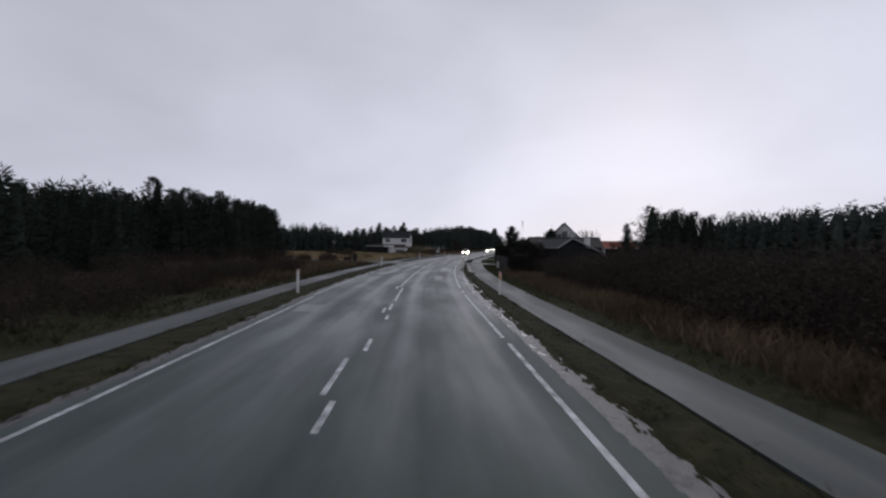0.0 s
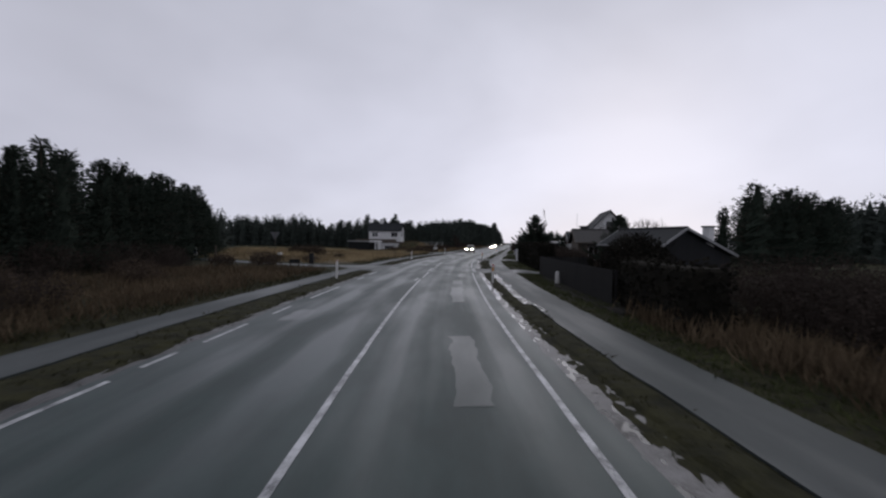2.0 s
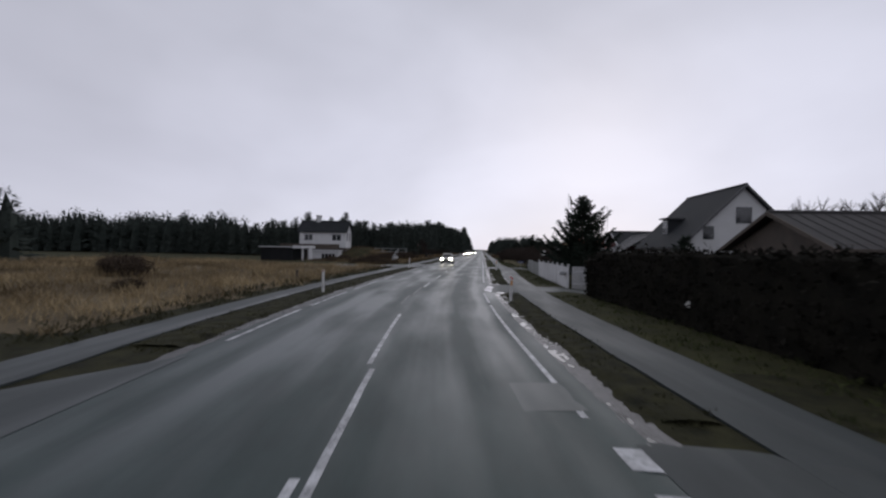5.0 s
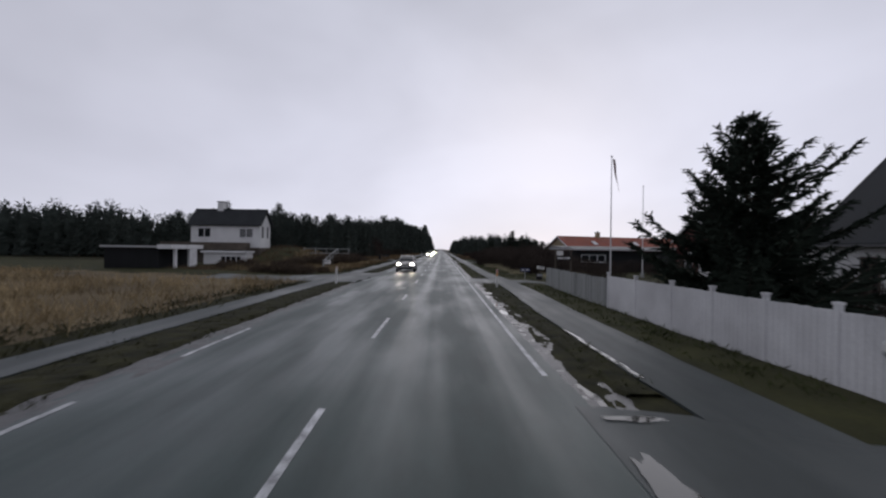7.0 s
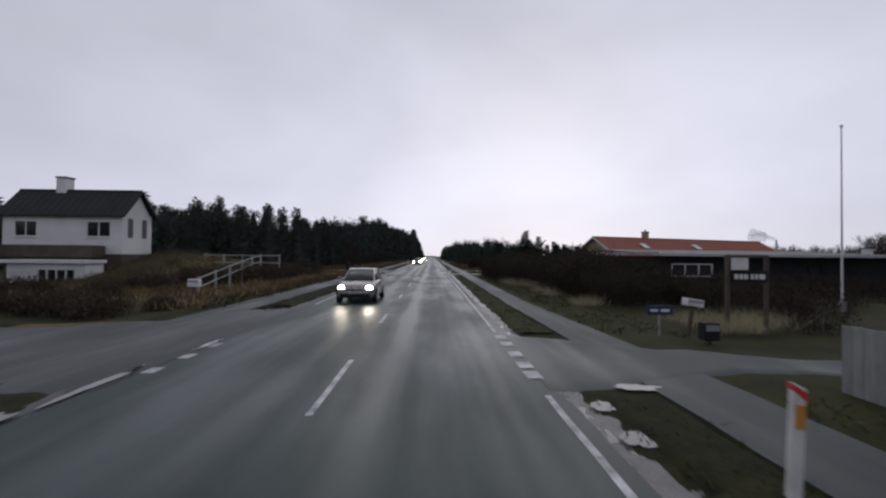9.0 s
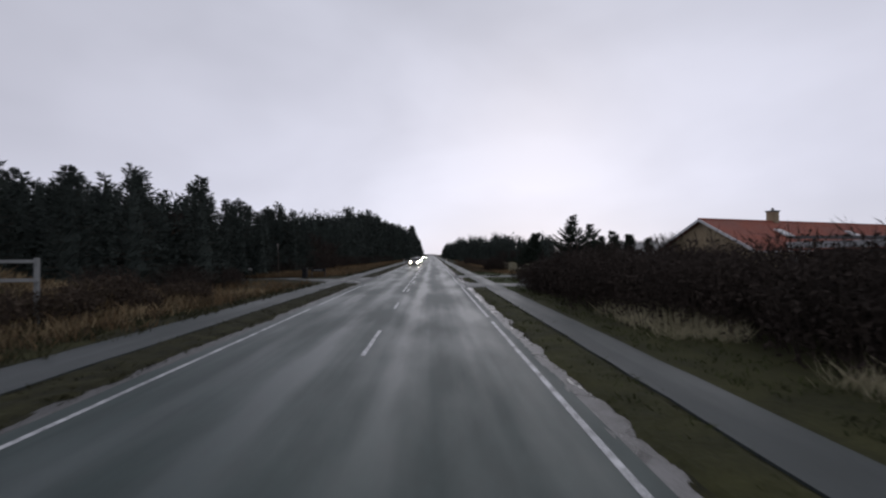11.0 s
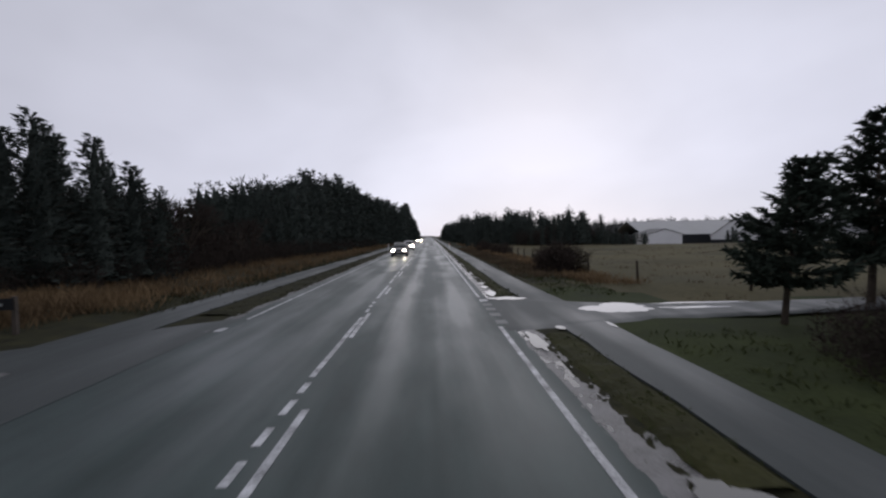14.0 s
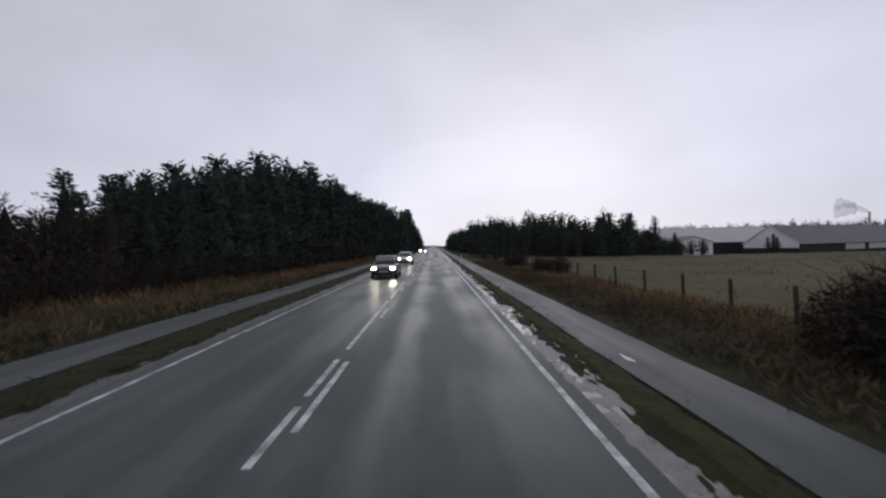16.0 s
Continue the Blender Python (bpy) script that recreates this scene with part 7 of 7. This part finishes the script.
def give_way_sign(m, h):
    """A triangle pointing down on a steel pole, white with a red rim."""
    s = empty("give_way_sign", m, "red-rimmed white give-way triangle on a dark pole", "road sign", "give-way signs of the side roads")
    bm = bmesh.new()
    tube(bm, (0, 0, -0.3), (0, 0, h), 0.022)
    part("pole", bm, BROWN_WOOD, s)
    for name, k, y0, y1, mat in (("plate", 1.0, -0.045, -0.034, SIGN_GREY), ("rim", 0.98, -0.049, -0.0455, RED_FILM), ("field", 0.62, -0.053, -0.0495, PLASTIC_WHITE)):
        bm = bmesh.new()
        c = h - 0.27
        extruded(bm, [(-0.42 * k, c + 0.24 * k), (0.42 * k, c + 0.24 * k), (0, c - 0.48 * k)], y0, y1, "xz")
        part(name, bm, mat, s)
    return s


give_way_sign(pose(-12.1, 66.85, 0, 0, 0, -128), 2.82)
give_way_sign(pose(-11.5, 162.2, 0, 0, 0, -78), 3.1)

# boulder with faded letters
bl = empty("boulder", pose(8.35, 157.6, -0.12), "rounded grey granite boulder with faded painted letters", "boulder")
bm = bmesh.new()
bmesh.ops.create_icosphere(bm, subdivisions=3, radius=1.0)
for v in bm.verts:
    k = 1 + 0.16 * noise.noise(v.co * 1.3) + 0.05 * noise.noise(v.co * 4)
    v.co = Vector((v.co.x * 0.34 * k, v.co.y * 0.26 * k, v.co.z * 0.34 * k + 0.14))
part("stone", bm, STONE, bl)
for a in (-0.14, -0.06, 0.03):
    bm = bmesh.new()
    box(bm, a, a + 0.025, -0.272, -0.22, 0.2, 0.33)
    part("letter_bar", bm, GREY_WOOD, bl)

# ramp rail beside the mound
rl = empty("wooden_railing", Matrix.Identity(4), "pale wooden ramp railing on the mound below the house", "railing")
pts = [(-10.2, 127.4, 0.0), (-10.45, 129.6, 0.25), (-10.7, 131.8, 0.5), (-10.95, 134.0, 0.75), (-11.2, 136.2, 0.98), (-11.4, 138.2, 1.1)]
for x, y, z in pts:
    boxed("post", (x - 0.05, x + 0.05, y - 0.05, y + 0.05, -0.3, z + 0.95), GREY_WOOD, rl)
for (x0, y0, z0), (x1, y1, z1) in zip(pts, pts[1:]):
    for k in (0.42, 0.88):
        bm = bmesh.new()
        tube(bm, (x0 + 0.06, y0, z0 + k), (x1 + 0.06, y1, z1 + k), 0.045, n=6)
        part("rail", bm, GREY_WOOD, rl)
rl2 = empty("wooden_railing", Matrix.Identity(4), "pale wooden fence on the mound beside the house", "railing")
for x in (-15.7, -14.3, -12.9, -11.5, -10.1):
    boxed("post", (x - 0.05, x + 0.05, 138.5, 138.6, -0.2, 2.1), GREY_WOOD, rl2)
for z in (1.4, 1.95):
    boxed("rail", (-15.8, -10.0, 138.43, 138.49, z, z + 0.1), GREY_WOOD, rl2)

# pasture fence
FP = "posts of the pasture fence"
pp = empty("fence_post", Matrix.Identity(4), "dark weathered wooden pasture fence post", "fence post", FP)
bm = bmesh.new()
tube(bm, (0, 0, -0.4), (0, 0, 0.98), 0.065, 0.055, 8)
tube(bm, (0, 0, 0.981), (0, 0, 1.0), 0.055, 0.03, 8)
part("stake", bm, BARK, pp)
bm = bmesh.new()
tube(bm, (-0.08, 0, 0.8), (-0.058, 0, 0.8), 0.02, n=6)
part("insulator", bm, BLACK_PLASTIC, pp)
line = [(11.3, 174.0), (10.9, 179.1), (10.85, 181.6), (10.8, 184.0), (10.8, 186.4), (10.77, 188.9), (10.58, 191.4), (10.45, 194.0), (10.35, 196.5), (10.3, 199.2), (10.2, 203.0), (10.0, 208.0), (9.9, 214.0), (13.9, 170.4), (17.8, 171.0), (23, 172), (30, 173), (38, 190), (39.5, 190.5), (48, 205)]
for i, (x, y) in enumerate(line):
    m = pose(x, y, -0.1, rr.uniform(-4, 4), rr.uniform(-4, 4), rr.uniform(0, 360))
    if i == 0:
        pp.matrix_world = m
    else:
        copy_thing(pp, m)
for z in (0.55, 0.85):
    bm = bmesh.new()
    for (x0, y0), (x1, y1) in zip(line[:12], line[1:13]):
        tube(bm, (x0, y0, z - 0.1), (x1, y1, z - 0.1), 0.003, n=4)
    tagged(part("fence_wire", bm, BROWN_WOOD), "thin wire strung along the pasture fence posts", "fence wire")

# ---------------------------------------------------------------- cars with their lamps on


def loft(bm, sections):
    """A closed skin through matching rings of points."""
    rings = [[bm.verts.new(p) for p in ring] for ring in sections]
    for a, b in zip(rings, rings[1:]):
        for k in range(len(a)):
            bm.faces.new((a[k], a[(k + 1) % len(a)], b[(k + 1) % len(a)], b[k]))
    bm.faces.new(rings[0][::-1])
    bm.faces.new(rings[-1])
    bmesh.ops.recalc_face_normals(bm, faces=bm.faces[:])
    for f in bm.faces:
        f.smooth = True


def mirrored(half, y):
    return [(x, y, z) for x, z in half] + [(-x, y, z) for x, z in half[::-1] if x > 1e-6]


def car(m, paint, label):
    """A hatchback facing -y, built round its middle."""
    c = empty("car", Matrix.Identity(4), label, "car", "oncoming cars")
    bm = bmesh.new()
    sections = []
    for y, w, b, z0, z1 in ((-2.03, 0.60, 0.56, 0.34, 0.60), (-2.0, 0.70, 0.66, 0.27, 0.68), (-1.9, 0.78, 0.74, 0.23, 0.76), (-1.65, 0.83, 0.78, 0.21, 0.84), (-1.2, 0.855, 0.80, 0.20, 0.92), (-0.9, 0.86, 0.81, 0.20, 0.965),
                           (0.0, 0.87, 0.82, 0.20, 0.98), (1.0, 0.87, 0.82, 0.20, 1.0), (1.65, 0.84, 0.79, 0.22, 0.99), (1.9, 0.78, 0.73, 0.26, 0.94), (2.0, 0.70, 0.66, 0.32, 0.84)):
        half = [(0, z0), (w * 0.88, z0), (w * 0.97, z0 + 0.05), (w, z0 + 0.35 * (z1 - z0)), (w, z0 + 0.55 * (z1 - z0)), (b + 0.02, z1 - 0.10), (b, z1 - 0.045), (b - 0.05, z1 - 0.008), (b * 0.6, z1 + 0.012), (0, z1 + 0.025)]
        sections.append(mirrored(half, y))
    loft(bm, sections)
    part("body", bm, paint, c)
    bm = bmesh.new()
    sections, roof = [], []
    for y, wb, wt, z in ((-1.02, 0.70, 0.68, 0.985), (-0.7, 0.745, 0.64, 1.19), (-0.36, 0.765, 0.585, 1.38), (0.1, 0.78, 0.58, 1.455), (0.9, 0.78, 0.57, 1.445), (1.45, 0.76, 0.56, 1.32), (1.86, 0.68, 0.60, 1.0)):
        sections.append(mirrored([(0, 0.93), (wb, 0.93), (wt + 0.012, z - 0.05), (wt - 0.05, z), (0, z + 0.02)], y))
        if -0.4 < y < 1.5:
            roof.append(mirrored([(0, z + 0.005), (wt - 0.02, z - 0.015), (wt - 0.01, z + 0.008), (wt - 0.06, z + 0.018), (0, z + 0.036)], y))
    loft(bm, sections)
    part("glasshouse", bm, GLASS, c, "dark windscreen and side windows")
    bm = bmesh.new()
    loft(bm, roof)
    part("roof", bm, paint, c)
    for s in (-1, 1):
        for name, pts, r in (("front_pillar", ((0.69, -1.03, 0.97), (0.645, -0.7, 1.17), (0.575, -0.34, 1.385)), 0.032),
                             ("roof_rail", ((0.575, -0.34, 1.385), (0.57, 0.1, 1.45), (0.56, 0.9, 1.44), (0.55, 1.45, 1.315)), 0.034),
                             ("middle_pillar", ((0.79, 0.22, 0.95), (0.575, 0.2, 1.44)), 0.034),
                             ("rear_pillar", ((0.76, 1.30, 0.95), (0.66, 1.38, 1.16), (0.55, 1.42, 1.33)), 0.085),
                             ("sill_rail", ((0.77, -0.9, 0.965), (0.80, 0.1, 0.98), (0.78, 1.4, 1.0)), 0.02)):
            bm = bmesh.new()
            for p, q in zip(pts, pts[1:]):
                tube(bm, (s * p[0], p[1], p[2]), (s * q[0], q[1], q[2]), r, n=8)
            part(name, bm, BLACK_PLASTIC if name == "sill_rail" else paint, c)
        bm = bmesh.new()
        box(bm, s * 0.94 - 0.10, s * 0.94 + 0.10, -0.78, -0.66, 0.98, 1.11, 0.035)
        part("mirror", bm, paint, c)
        bm = bmesh.new()
        bmesh.ops.create_uvsphere(bm, u_segments=14, v_segments=10, radius=1.0, matrix=Matrix.Translation((s * 0.60, -1.915, 0.665)) @ Matrix.Rotation(s * 0.35, 4, "Z") @ Matrix.Diagonal((0.165, 0.10, 0.088, 1)))
        for f in bm.faces:
            f.smooth = True
        part("headlight", bm, HEADLIGHT, c, "headlight switched on")
        boxed("door_gap", (s * 0.8725 - 0.004, s * 0.8725 + 0.004, 0.205, 0.22, 0.30, 0.86), BLACK_PLASTIC, c)
        boxed("door_handle", (s * 0.875 - 0.012, s * 0.875 + 0.012, -0.05, 0.12, 0.74, 0.77), BLACK_PLASTIC, c)
        for y in (-1.28, 1.25):
            bm = bmesh.new()
            tube(bm, (s * 0.70, y, 0.31), (s * 0.868, y, 0.33), 0.365, n=22)
            part("wheel_arch", bm, BLACK_PLASTIC, c)
            w = empty("wheel", Matrix.Identity(4), "", "")
            w.parent = c
            bm = bmesh.new()
            tube(bm, (s * 0.70, y, 0.30), (s * 0.885, y, 0.30), 0.30, 0.29, n=22)
            part("tyre", bm, RUBBER, w)
            bm = bmesh.new()
            tube(bm, (s * 0.80, y, 0.30), (s * 0.892, y, 0.30), 0.20, 0.17, n=16)
            part("rim", bm, STEEL, w)
    boxed("grille", (-0.40, 0.40, -2.06, -2.0, 0.55, 0.62), BLACK_PLASTIC, c, bevel=0.015)
    boxed("lower_grille", (-0.66, 0.66, -2.055, -1.96, 0.25, 0.43), BLACK_PLASTIC, c, bevel=0.03)
    boxed("number_plate", (-0.26, 0.26, -2.075, -2.057, 0.44, 0.54), PLASTIC_WHITE, c)
    boxed("plate_bar", (-0.2, 0.2, -2.08, -2.076, 0.47, 0.51), BLACK_PLASTIC, c)
    boxed("wiper_well", (-0.62, 0.62, -1.06, -1.0, 0.955, 0.99), BLACK_PLASTIC, c)
    c.matrix_world = m
    return c


car(pose(-1.75, 126.2, 0.0), CAR_SILVER, "silver hatchback in the oncoming lane, headlights on")
car(pose(-1.75, 203.5, -0.01), CAR_DARK, "dark hatchback in the oncoming lane, headlights on")
car(pose(-1.75, 223.0, -0.01), CAR_WHITE, "pale hatchback following in the oncoming lane")
car(pose(-1.75, 300.0, -0.01), CAR_DARK, "far dark car in the oncoming lane, headlights on")
